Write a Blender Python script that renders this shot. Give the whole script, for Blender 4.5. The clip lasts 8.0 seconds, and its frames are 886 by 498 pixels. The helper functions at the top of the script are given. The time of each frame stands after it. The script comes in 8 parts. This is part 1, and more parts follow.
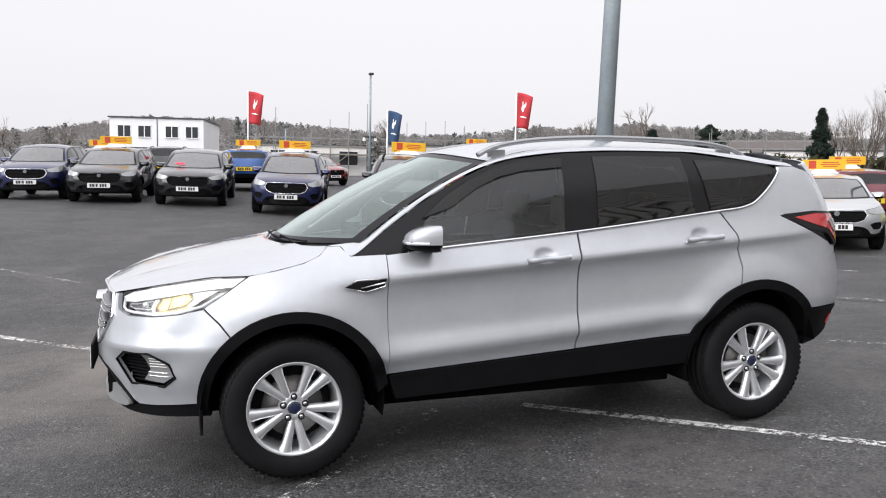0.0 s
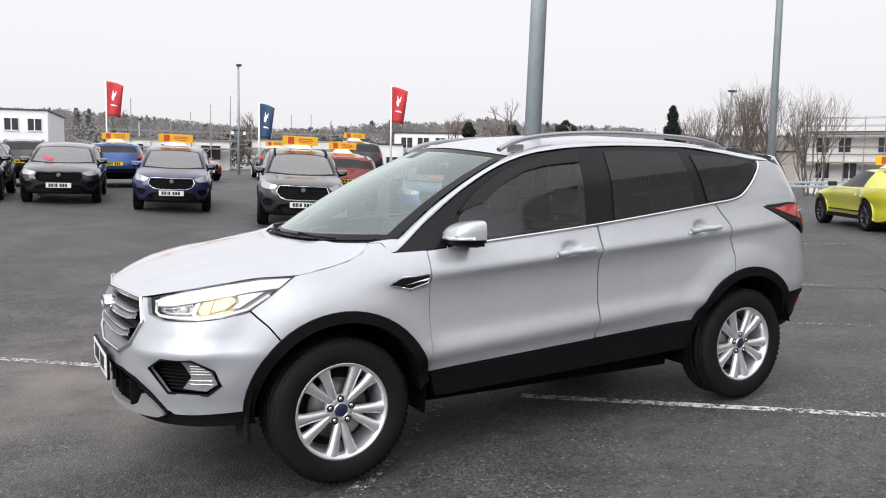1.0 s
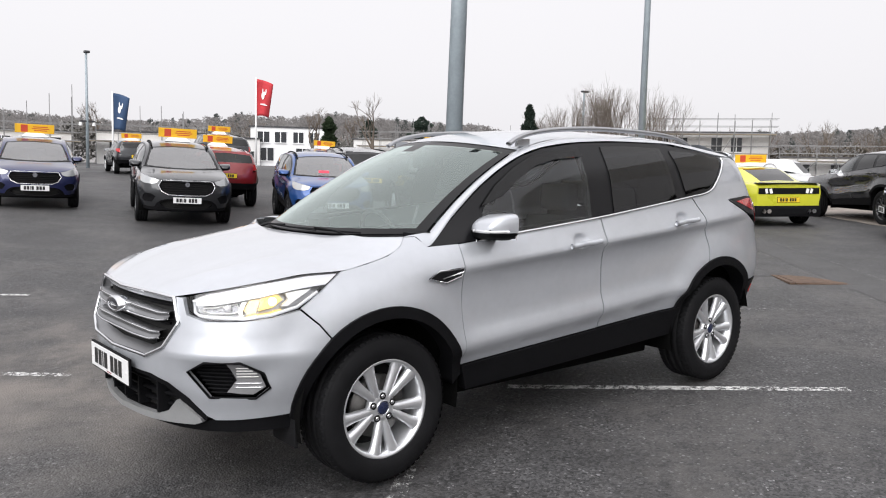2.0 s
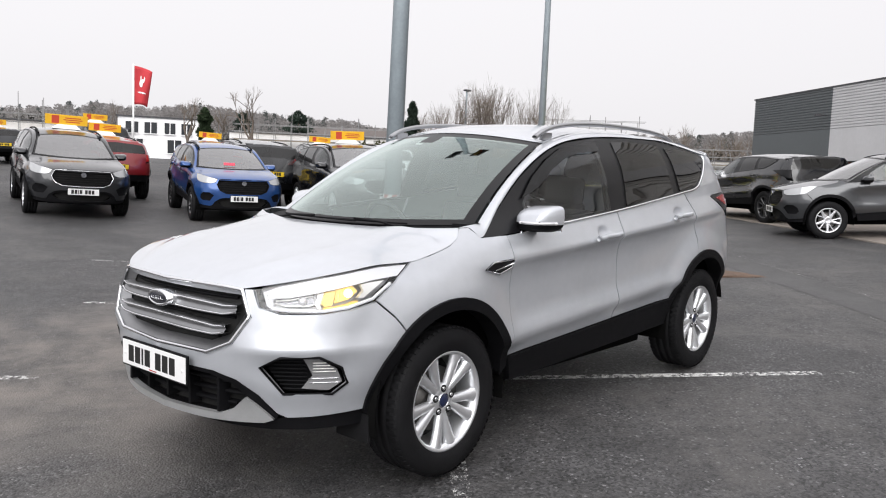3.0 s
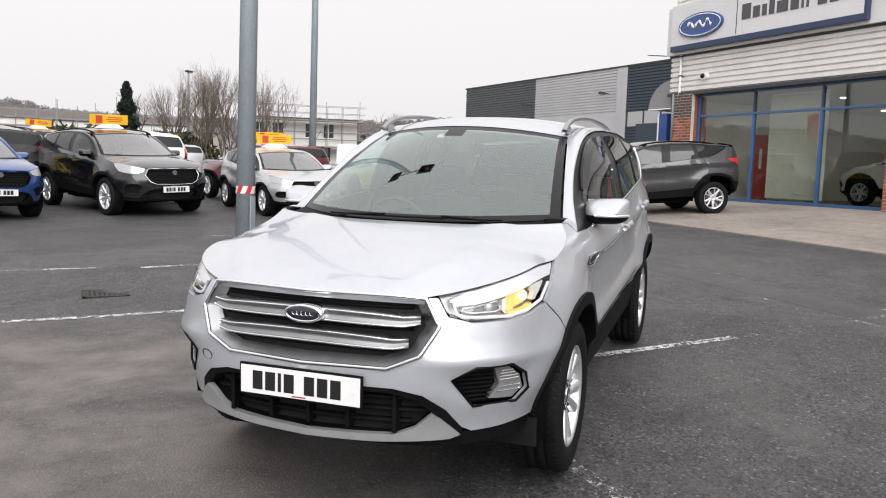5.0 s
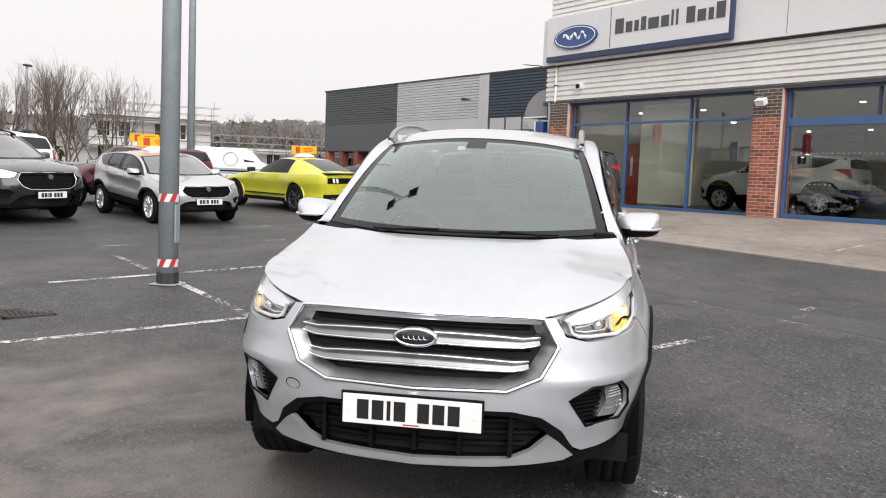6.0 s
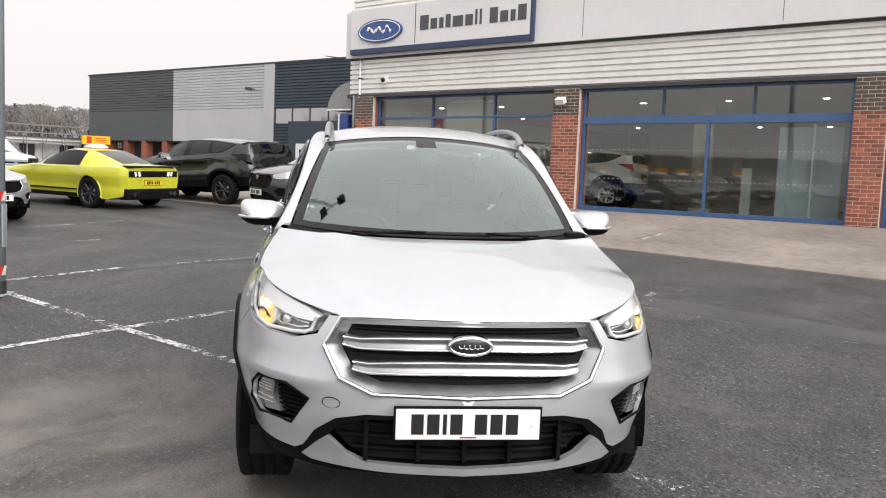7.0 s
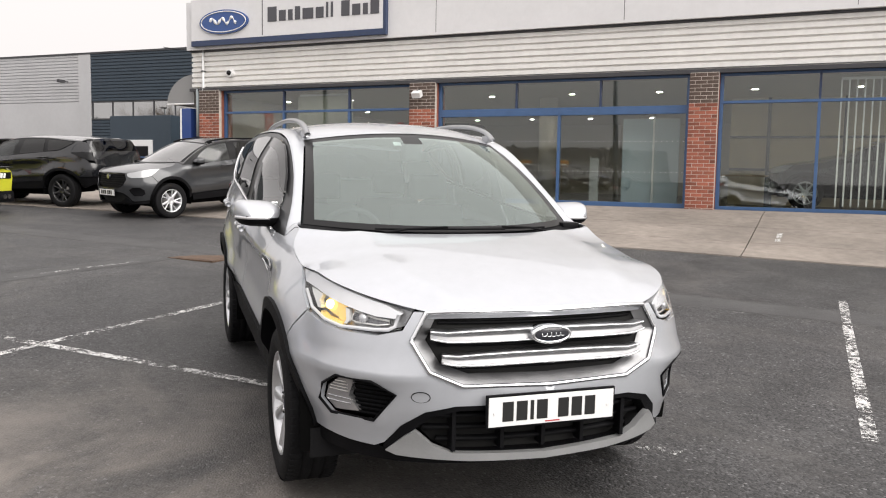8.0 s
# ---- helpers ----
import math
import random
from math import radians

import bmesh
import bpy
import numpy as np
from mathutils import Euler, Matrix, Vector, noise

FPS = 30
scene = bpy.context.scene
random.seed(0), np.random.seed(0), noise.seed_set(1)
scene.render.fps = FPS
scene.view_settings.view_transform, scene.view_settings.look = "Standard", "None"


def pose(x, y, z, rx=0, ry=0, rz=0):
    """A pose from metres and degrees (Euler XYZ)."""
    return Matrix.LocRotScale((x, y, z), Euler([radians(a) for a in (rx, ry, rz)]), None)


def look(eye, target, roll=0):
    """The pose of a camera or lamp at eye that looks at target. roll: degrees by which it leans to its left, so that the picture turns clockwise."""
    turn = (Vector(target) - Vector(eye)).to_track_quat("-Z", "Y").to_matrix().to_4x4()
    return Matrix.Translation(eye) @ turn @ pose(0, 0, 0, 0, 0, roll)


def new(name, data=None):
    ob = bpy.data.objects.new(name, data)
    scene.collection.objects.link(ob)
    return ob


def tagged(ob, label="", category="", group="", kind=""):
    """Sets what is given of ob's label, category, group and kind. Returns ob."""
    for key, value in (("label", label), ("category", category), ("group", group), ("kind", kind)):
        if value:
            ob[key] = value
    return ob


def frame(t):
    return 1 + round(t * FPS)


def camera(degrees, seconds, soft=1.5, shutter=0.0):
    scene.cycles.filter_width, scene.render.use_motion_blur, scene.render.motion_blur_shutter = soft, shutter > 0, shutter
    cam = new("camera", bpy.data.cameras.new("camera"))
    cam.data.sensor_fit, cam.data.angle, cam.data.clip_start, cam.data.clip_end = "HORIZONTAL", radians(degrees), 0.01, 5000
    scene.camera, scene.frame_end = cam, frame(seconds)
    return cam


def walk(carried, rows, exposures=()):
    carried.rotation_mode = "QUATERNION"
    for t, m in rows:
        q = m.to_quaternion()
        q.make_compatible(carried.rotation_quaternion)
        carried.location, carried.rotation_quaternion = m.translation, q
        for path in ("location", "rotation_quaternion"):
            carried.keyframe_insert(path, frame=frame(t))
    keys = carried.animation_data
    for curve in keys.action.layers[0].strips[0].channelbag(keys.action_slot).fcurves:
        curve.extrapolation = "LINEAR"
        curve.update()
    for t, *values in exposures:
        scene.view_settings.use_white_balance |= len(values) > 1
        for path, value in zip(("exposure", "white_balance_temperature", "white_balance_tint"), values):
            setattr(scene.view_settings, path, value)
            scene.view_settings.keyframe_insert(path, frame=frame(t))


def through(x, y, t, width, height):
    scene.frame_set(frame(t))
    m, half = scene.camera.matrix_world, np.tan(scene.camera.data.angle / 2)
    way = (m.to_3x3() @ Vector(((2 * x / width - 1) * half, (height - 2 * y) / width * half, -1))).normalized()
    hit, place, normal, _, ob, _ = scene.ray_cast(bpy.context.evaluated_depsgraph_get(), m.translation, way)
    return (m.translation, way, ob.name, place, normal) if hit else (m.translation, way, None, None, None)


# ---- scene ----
cam = camera(57.2, 8.0, soft=1.1)
PATH = [
    (0, (-1.937, -4.722, 1.432), (-1.293, -2.837, 1.256), 1.2),
    (0.5, (-2.343, -4.537, 1.427), (-1.543, -2.713, 1.246), 1.0),
    (1, (-2.764, -4.338, 1.417), (-1.798, -2.597, 1.234), 1.0),
    (1.5, (-3.139, -4.084, 1.382), (-2.015, -2.440, 1.198), 1.0),
    (2, (-3.504, -3.828, 1.387), (-2.231, -2.297, 1.201), 1.3),
    (2.2, (-3.652, -3.706, 1.375), (-2.322, -2.224, 1.189), 1.5),
    (3.3, (-4.285, -2.993, 1.328), (-2.720, -1.762, 1.142), 2.3),
    (3.5, (-4.390, -2.849, 1.329), (-2.783, -1.674, 1.140), 2.2),
    (4, (-4.569, -2.440, 1.277), (-2.855, -1.427, 1.082), 2.0),
    (4.5, (-4.769, -1.998, 1.273), (-2.963, -1.161, 1.080), 2.0),
    (4.7, (-4.874, -1.812, 1.295), (-3.039, -1.042, 1.099), 1.9),
    (6, (-5.181, -0.534, 1.338), (-3.214, -0.219, 1.163), 2.2),
    (6.5, (-5.120, -0.028, 1.319), (-3.129, 0.009, 1.141), 2.3),
    (7, (-5.113, 0.481, 1.346), (-3.136, 0.238, 1.172), 2.3),
    (7.5, (-5.049, 0.953, 1.350), (-3.116, 0.468, 1.182), 2.1),
    (8, (-4.989, 1.419, 1.334), (-3.112, 0.752, 1.155), 1.0),
]
walk(cam, [(t, look(eye, target, roll)) for t, eye, target, roll in PATH],
     [(0, 0.5, 6350, 10), (3, 0.5, 6420, 10), (5, 0.51, 6500, 10), (8, 0.60, 6720, 10)])

# ---- world and light: a bright overcast sky with a faint, very soft sun
world = bpy.data.worlds.new("overcast_sky")
scene.world = world
world.use_nodes = True
wt = world.node_tree
sky = wt.nodes.new("ShaderNodeTexSky")
sky.sky_type, sky.sun_disc, sky.sun_elevation, sky.sun_rotation = "NISHITA", False, radians(38), radians(200)
sky.dust_density, sky.air_density = 4.0, 1.0
grey = wt.nodes.new("ShaderNodeHueSaturation")
grey.inputs["Saturation"].default_value = 0.10
cloud = wt.nodes.new("ShaderNodeMix")
cloud.data_type, cloud.inputs["Factor"].default_value = "RGBA", 0.80
cloud.inputs["B"].default_value = (9.1, 8.85, 8.98, 1)
wt.links.new(sky.outputs[0], grey.inputs["Color"])
wt.links.new(grey.outputs[0], cloud.inputs["A"])
# an overcast sky grows brighter from the horizon to the zenith
way = wt.nodes.new("ShaderNodeTexCoord")
split = wt.nodes.new("ShaderNodeSeparateXYZ")
wt.links.new(way.outputs["Generated"], split.inputs[0])
square = wt.nodes.new("ShaderNodeMath")
square.operation = "MULTIPLY"
rise = wt.nodes.new("ShaderNodeMath")
rise.operation, rise.inputs[1].default_value, rise.inputs[2].default_value = "MULTIPLY_ADD", 0.80, 1.0
lift = wt.nodes.new("ShaderNodeVectorMath")
lift.operation = "SCALE"
wt.links.new(split.outputs[2], square.inputs[0])
wt.links.new(split.outputs[2], square.inputs[1])
wt.links.new(square.outputs[0], rise.inputs[0])
wt.links.new(cloud.outputs["Result"], lift.inputs[0])
wt.links.new(rise.outputs[0], lift.inputs["Scale"])
wt.links.new(lift.outputs[0], wt.nodes["Background"].inputs[0])
wt.nodes["Background"].inputs[1].default_value = 0.0805
sun = new("sun", bpy.data.lights.new("sun", "SUN"))
sun.data.energy, sun.data.angle, sun.data.color = 2.25, radians(60), (1.0, 0.98, 0.96)
sun.matrix_world = look((-9.5, -4.8, 8.0), (0, 0, 0))

# ---- materials


def shader(name, color, rough=0.5, metal=0.0, coat=0.0, spec=0.5, vary=0.0, size=3.0, bump=0.0, bump_size=60.0, emit=0.0, coat_rough=0.03):
    """A Principled surface whose colour and gloss wander at two scales, with a fine relief."""
    m = bpy.data.materials.new(name)
    m.use_nodes = True
    nt = m.node_tree
    p = nt.nodes["Principled BSDF"]
    p.inputs["Base Color"].default_value = (*color, 1)
    p.inputs["Roughness"].default_value, p.inputs["Metallic"].default_value = rough, metal
    p.inputs["Coat Weight"].default_value, p.inputs["Coat Roughness"].default_value = coat, coat_rough
    p.inputs["Specular IOR Level"].default_value = spec
    if emit:
        p.inputs["Emission Color"].default_value, p.inputs["Emission Strength"].default_value = (*color, 1), emit
    if vary or bump:
        tc = nt.nodes.new("ShaderNodeTexCoord")
    if vary:
        mixes = []
        for scale, part_of in ((size, 1.0), (size * 11, 0.6)):
            n = nt.nodes.new("ShaderNodeTexNoise")
            n.inputs["Scale"].default_value, n.inputs["Detail"].default_value, n.inputs["Roughness"].default_value = scale, 6, 0.6
            nt.links.new(tc.outputs["Object"], n.inputs["Vector"])
            r = nt.nodes.new("ShaderNodeMapRange")
            r.inputs["From Min"].default_value, r.inputs["From Max"].default_value = 0.3, 0.7
            r.inputs["To Min"].default_value, r.inputs["To Max"].default_value = 1 - vary * part_of, 1 + vary * part_of * 0.6
            nt.links.new(n.outputs["Fac"], r.inputs["Value"])
            mixes.append(r)
        mul = nt.nodes.new("ShaderNodeMath")
        mul.operation = "MULTIPLY"
        nt.links.new(mixes[0].outputs[0], mul.inputs[0])
        nt.links.new(mixes[1].outputs[0], mul.inputs[1])
        sc = nt.nodes.new("ShaderNodeVectorMath")
        sc.operation = "SCALE"
        sc.inputs[0].default_value = color
        nt.links.new(mul.outputs[0], sc.inputs["Scale"])
        nt.links.new(sc.outputs[0], p.inputs["Base Color"])
        rr = nt.nodes.new("ShaderNodeMapRange")
        rr.inputs["To Min"].default_value, rr.inputs["To Max"].default_value = max(rough - 0.10, 0.02), min(rough + 0.10, 1)
        nt.links.new(mixes[0].inputs["Value"].links[0].from_socket, rr.inputs["Value"])
        nt.links.new(rr.outputs[0], p.inputs["Roughness"])
    if bump:
        n = nt.nodes.new("ShaderNodeTexNoise")
        n.inputs["Scale"].default_value, n.inputs["Detail"].default_value = bump_size, 4
        nt.links.new(tc.outputs["Object"], n.inputs["Vector"])
        b = nt.nodes.new("ShaderNodeBump")
        b.inputs["Strength"].default_value, b.inputs["Distance"].default_value = bump, 0.01
        nt.links.new(n.outputs["Fac"], b.inputs["Height"])
        nt.links.new(b.outputs[0], p.inputs["Normal"])
    return m


def paint(name, color, metal=0.55, rough=0.38):
    """Car paint: a metallic flake coat under clear lacquer, with a film of road dust."""
    m = shader(name, color, rough, metal, coat=1.0, vary=0.05, size=1.6)
    nt = m.node_tree
    p = nt.nodes["Principled BSDF"]
    tc = nt.nodes.new("ShaderNodeTexCoord")
    v = nt.nodes.new("ShaderNodeTexVoronoi")
    v.inputs["Scale"].default_value = 900
    nt.links.new(tc.outputs["Object"], v.inputs["Vector"])
    b = nt.nodes.new("ShaderNodeBump")
    b.inputs["Strength"].default_value, b.inputs["Distance"].default_value = 0.06, 0.002
    nt.links.new(v.outputs["Distance"], b.inputs["Height"])
    nt.links.new(b.outputs[0], p.inputs["Normal"])
    return m


def glazing(name, tint, gloss=1.0, rough=0.01, ior=1.5, haze=0.0, mirror=(0.8, 0.8, 0.8)):
    """A thin pane: tinted see-through with a mirror image that grows at a slant."""
    m = bpy.data.materials.new(name)
    m.use_nodes = True
    nt = m.node_tree
    nt.nodes.remove(nt.nodes["Principled BSDF"])
    clear, shine, mix, f = (nt.nodes.new(k) for k in ("ShaderNodeBsdfTransparent", "ShaderNodeBsdfGlossy", "ShaderNodeMixShader", "ShaderNodeLayerWeight"))
    clear.inputs[0].default_value = (*tint, 1)
    shine.inputs["Roughness"].default_value = rough
    shine.inputs["Color"].default_value = (*mirror, 1)
    f.inputs["Blend"].default_value = 0.5
    fifth = nt.nodes.new("ShaderNodeMath")
    fifth.operation, fifth.inputs[1].default_value = "POWER", 5.0
    nt.links.new(f.outputs["Facing"], fifth.inputs[0])
    straight = ((ior - 1) / (ior + 1)) ** 2
    mul = nt.nodes.new("ShaderNodeMath")
    mul.operation, mul.use_clamp = "MULTIPLY_ADD", True
    mul.inputs[1].default_value, mul.inputs[2].default_value = gloss * (1 - straight), gloss * straight + haze
    nt.links.new(fifth.outputs[0], mul.inputs[0])
    nt.links.new(mul.outputs[0], mix.inputs[0])
    nt.links.new(clear.outputs[0], mix.inputs[1])
    nt.links.new(shine.outputs[0], mix.inputs[2])
    nt.links.new(mix.outputs[0], nt.nodes["Material Output"].inputs[0])
    return m


SILVER = paint("silver_paint", (0.492, 0.510, 0.545), 0.45, 0.34)
CHROME = shader("chrome", (0.82, 0.83, 0.85), 0.09, 1.0)
SATIN = shader("satin_metal", (0.42, 0.425, 0.44), 0.34, 1.0, vary=0.05, size=20)
GRILLE_SATIN = shader("grille_satin", (0.30, 0.302, 0.31), 0.42, 1.0, vary=0.06, size=20)
ALLOY = shader("alloy_lacquer", (0.70, 0.71, 0.73), 0.32, 0.75, coat=0.6, vary=0.06, size=12)
ALLOY_DARK = shader("alloy_black", (0.02, 0.02, 0.022), 0.35, 0.3, coat=0.5)
PLASTIC = shader("black_plastic", (0.005, 0.005, 0.006), 0.6, spec=0.11, vary=0.25, size=8, bump=0.15, bump_size=400)
GLOSSBLACK = shader("gloss_black", (0.007, 0.007, 0.008), 0.3, spec=0.25)
RUBBER = shader("tyre_rubber", (0.008, 0.008, 0.009), 0.7, spec=0.16, vary=0.30, size=14, bump=0.25, bump_size=260)
DARK = shader("dark_void", (0.006, 0.006, 0.006), 0.9)
UNDER = shader("underside", (0.004, 0.004, 0.004), 0.95, spec=0.05, vary=0.3)
TRIM = shader("cabin_trim", (0.045, 0.046, 0.05), 0.8, vary=0.2, size=10)
CLOTH = shader("seat_cloth", (0.05, 0.05, 0.055), 0.95, vary=0.2, size=25, bump=0.2, bump_size=300)
HEADLINER = shader("headliner", (0.42, 0.41, 0.39), 0.95)
SCREEN = glazing("windscreen_glass", (0.66, 0.76, 0.73), 1.8, haze=0.17, mirror=(0.74, 0.83, 0.80))
SIDEGLASS = glazing("side_glass", (0.60, 0.64, 0.64), 1.3, haze=0.025)
PRIVACY = glazing("privacy_glass", (0.040, 0.043, 0.047), 1.35, haze=0.012)
FARSCREEN = glazing("parked_windscreen", (0.42, 0.46, 0.45), 1.7, haze=0.24)
LENS = glazing("lamp_cover", (0.93, 0.94, 0.95), 1.2, haze=0.02)
REDLENS = shader("red_lens", (0.42, 0.010, 0.012), 0.12, coat=1.0)
FOGLENS = shader("fog_lens", (0.36, 0.36, 0.37), 0.10, 0.6, coat=1.0)
FARLENS = shader("far_lamp_lens", (0.40, 0.41, 0.42), 0.18, 0.3, coat=0.6)
CLEARLENS = shader("clear_lens", (0.62, 0.62, 0.64), 0.10, 0.5, coat=1.0)
REFLECTOR = shader("lamp_reflector", (0.80, 0.79, 0.76), 0.28, 0.45, coat=0.5)
LAMP_BOWL = shader("lamp_bowl", (0.40, 0.40, 0.41), 0.28, 0.6, coat=0.4)
LAMP_GREY = shader("lamp_inner_grey", (0.16, 0.16, 0.17), 0.25, 0.6, coat=0.6)
BULB = shader("warm_bulb", (1.0, 0.78, 0.26), 0.3, emit=3.2)
# Glow of the lit bulb is put into this colour and faint emission.
AMBER = shader("amber_glow", (0.80, 0.54, 0.15), 0.2, 0.2, coat=1.0, emit=0.35)
PLATE_W = shader("plate_white", (0.74, 0.74, 0.74), 0.35, vary=0.05, size=10)
PLATE_Y = shader("plate_yellow", (0.75, 0.52, 0.03), 0.35, vary=0.05, size=10)
INK = shader("plate_black", (0.012, 0.012, 0.012), 0.4)
SKID = shader("silver_plastic", (0.38, 0.385, 0.39), 0.4, 0.45, vary=0.06, size=10)
BLADE = shader("lamp_blade", (0.72, 0.72, 0.74), 0.25, 0.0, coat=0.8)
BRAKE = shader("brake_disc", (0.16, 0.155, 0.15), 0.45, 0.9, vary=0.2, size=20)

# ---- making meshes


def mesh_object(name, verts, faces, material, parent=None, label="", smooth=True):
    used = sorted({int(i) for f in faces for i in f})
    if len(used) < len(verts):
        at = {i: k for k, i in enumerate(used)}
        verts, faces = [verts[i] for i in used], [[at[int(i)] for i in f] for f in faces]
    me = bpy.data.meshes.new(name)
    me.from_pydata([tuple(map(float, v)) for v in verts], [], [tuple(map(int, f)) for f in faces])
    me.validate()
    me.update()
    if smooth:
        me.shade_smooth()
    for m in material if isinstance(material, (list, tuple)) else (material,):
        me.materials.append(m)
    ob = new(name, me)
    ob.parent = parent
    return tagged(ob, label)


def part(name, bm, material, parent, label="", smooth=False):
    """One bmesh as one mesh object under a thing or a part."""
    me = bpy.data.meshes.new(name)
    bm.to_mesh(me)
    bm.free()
    if smooth:
        me.shade_smooth()
    me.materials.append(material)
    ob = new(name, me)
    ob.parent = parent
    return tagged(ob, label)


def empty(name, m=None, **tags):
    ob = new(name)
    ob.empty_display_size = 0.2
    if m is not None:
        ob.matrix_world = m
    return tagged(ob, **tags)


def add_box(bm, lo, hi, bevel=0.0, m=None):
    made = bmesh.ops.create_cube(bm, size=1)["verts"]
    lo, hi = Vector(lo), Vector(hi)
    for v in made:
        v.co = Vector([lo[i] + (v.co[i] + 0.5) * (hi[i] - lo[i]) for i in range(3)])
    if bevel:
        edges = list({e for v in made for e in v.link_edges})
        made = bmesh.ops.bevel(bm, geom=edges, offset=bevel, segments=2, profile=0.7, affect="EDGES")["verts"] + [v for v in made if v.is_valid]
        made = list(set(made))
    if m is not None:
        bmesh.ops.transform(bm, matrix=m, verts=[v for v in made if v.is_valid])
    return bm


def box(lo, hi, bevel=0.0, m=None):
    return add_box(bmesh.new(), lo, hi, bevel, m)


def add_rod(bm, a, b, r0, r1=None, n=8):
    """A round bar from a to b."""
    a, b = Vector(a), Vector(b)
    r1 = r0 if r1 is None else r1
    turn = (b - a).to_track_quat("Z", "Y").to_matrix().to_4x4()
    bmesh.ops.create_cone(bm, cap_ends=True, segments=n, radius1=r0, radius2=r1, depth=(b - a).length,
                          matrix=Matrix.Translation((a + b) / 2) @ turn)
    return bm


def rod(a, b, r0, r1=None, n=8):
    return add_rod(bmesh.new(), a, b, r0, r1, n)


def tube(points, r, n=6, closed=False, flat=1.0):
    """Vertices and faces of a pipe along points; flat squeezes it upright."""
    p = np.asarray(points, float)
    t = np.gradient(p, axis=0) if not closed else np.roll(p, -1, 0) - np.roll(p, 1, 0)
    t /= np.linalg.norm(t, axis=1)[:, None] + 1e-9
    ref = np.array([0.013, 0.021, 1.0])
    side = np.cross(t, ref)
    side /= np.linalg.norm(side, axis=1)[:, None] + 1e-9
    up = np.cross(side, t)
    a = np.linspace(0, 2 * np.pi, n, endpoint=False)
    rr = np.broadcast_to(np.asarray(r, float), len(p))
    v = (p[:, None] + rr[:, None, None] * (np.cos(a)[None, :, None] * side[:, None] + flat * np.sin(a)[None, :, None] * up[:, None])).reshape(-1, 3)
    f = []
    k = len(p)
    for i in range(k if closed else k - 1):
        for j in range(n):
            f.append((i * n + j, i * n + (j + 1) % n, (i + 1) % k * n + (j + 1) % n, (i + 1) % k * n + j))
    if not closed:
        f += [tuple(range(n)), tuple(range((k - 1) * n, k * n))[::-1]]
    return v, f


def grid_faces(rows, cols, flip=False):
    f = [(i * cols + j, i * cols + j + 1, (i + 1) * cols + j + 1, (i + 1) * cols + j) for i in range(rows - 1) for j in range(cols - 1)]
    return [q[::-1] for q in f] if flip else f


def lathe(profile, n=48, axis="y"):
    """Profile of (radius, along) turned round the y axis."""
    a = np.linspace(0, 2 * np.pi, n, endpoint=False)
    v = [(r * math.cos(t), y, r * math.sin(t)) for r, y in profile for t in a]
    f = [(i * n + j, i * n + (j + 1) % n, (i + 1) * n + (j + 1) % n, (i + 1) * n + j) for i in range(len(profile) - 1) for j in range(n)]
    return np.array(v), f


def join(*pieces):
    v, f, n = [], [], 0
    for pv, pf in pieces:
        v.append(np.asarray(pv, float).reshape(-1, 3))
        f += [tuple(i + n for i in q) for q in pf]
        n += len(v[-1])
    return np.vstack(v), f


def mirrored(vf):
    v, f = vf
    return np.asarray(v) * (1, -1, 1), [q[::-1] for q in f]


import mathutils.geometry


def inside(poly, pts):
    p, q = np.asarray(poly), np.roll(np.asarray(poly), -1, 0)
    x, y = pts[:, 0][:, None], pts[:, 1][:, None]
    cross = (p[:, 1] > y) != (q[:, 1] > y)
    with np.errstate(divide="ignore", invalid="ignore"):
        at = p[:, 0] + (y - p[:, 1]) * (q[:, 0] - p[:, 0]) / (q[:, 1] - p[:, 1])
    return (cross & (x < at)).sum(1) % 2 == 1


def resampled(poly, h):
    out = []
    for a, b in zip(poly, poly[1:] + poly[:1]):
        a, b = np.array(a, float), np.array(b, float)
        n = max(1, int(np.ceil(np.hypot(*(b - a)) / h)))
        out += [a + (b - a) * i / n for i in range(n)]
    return np.array(out)


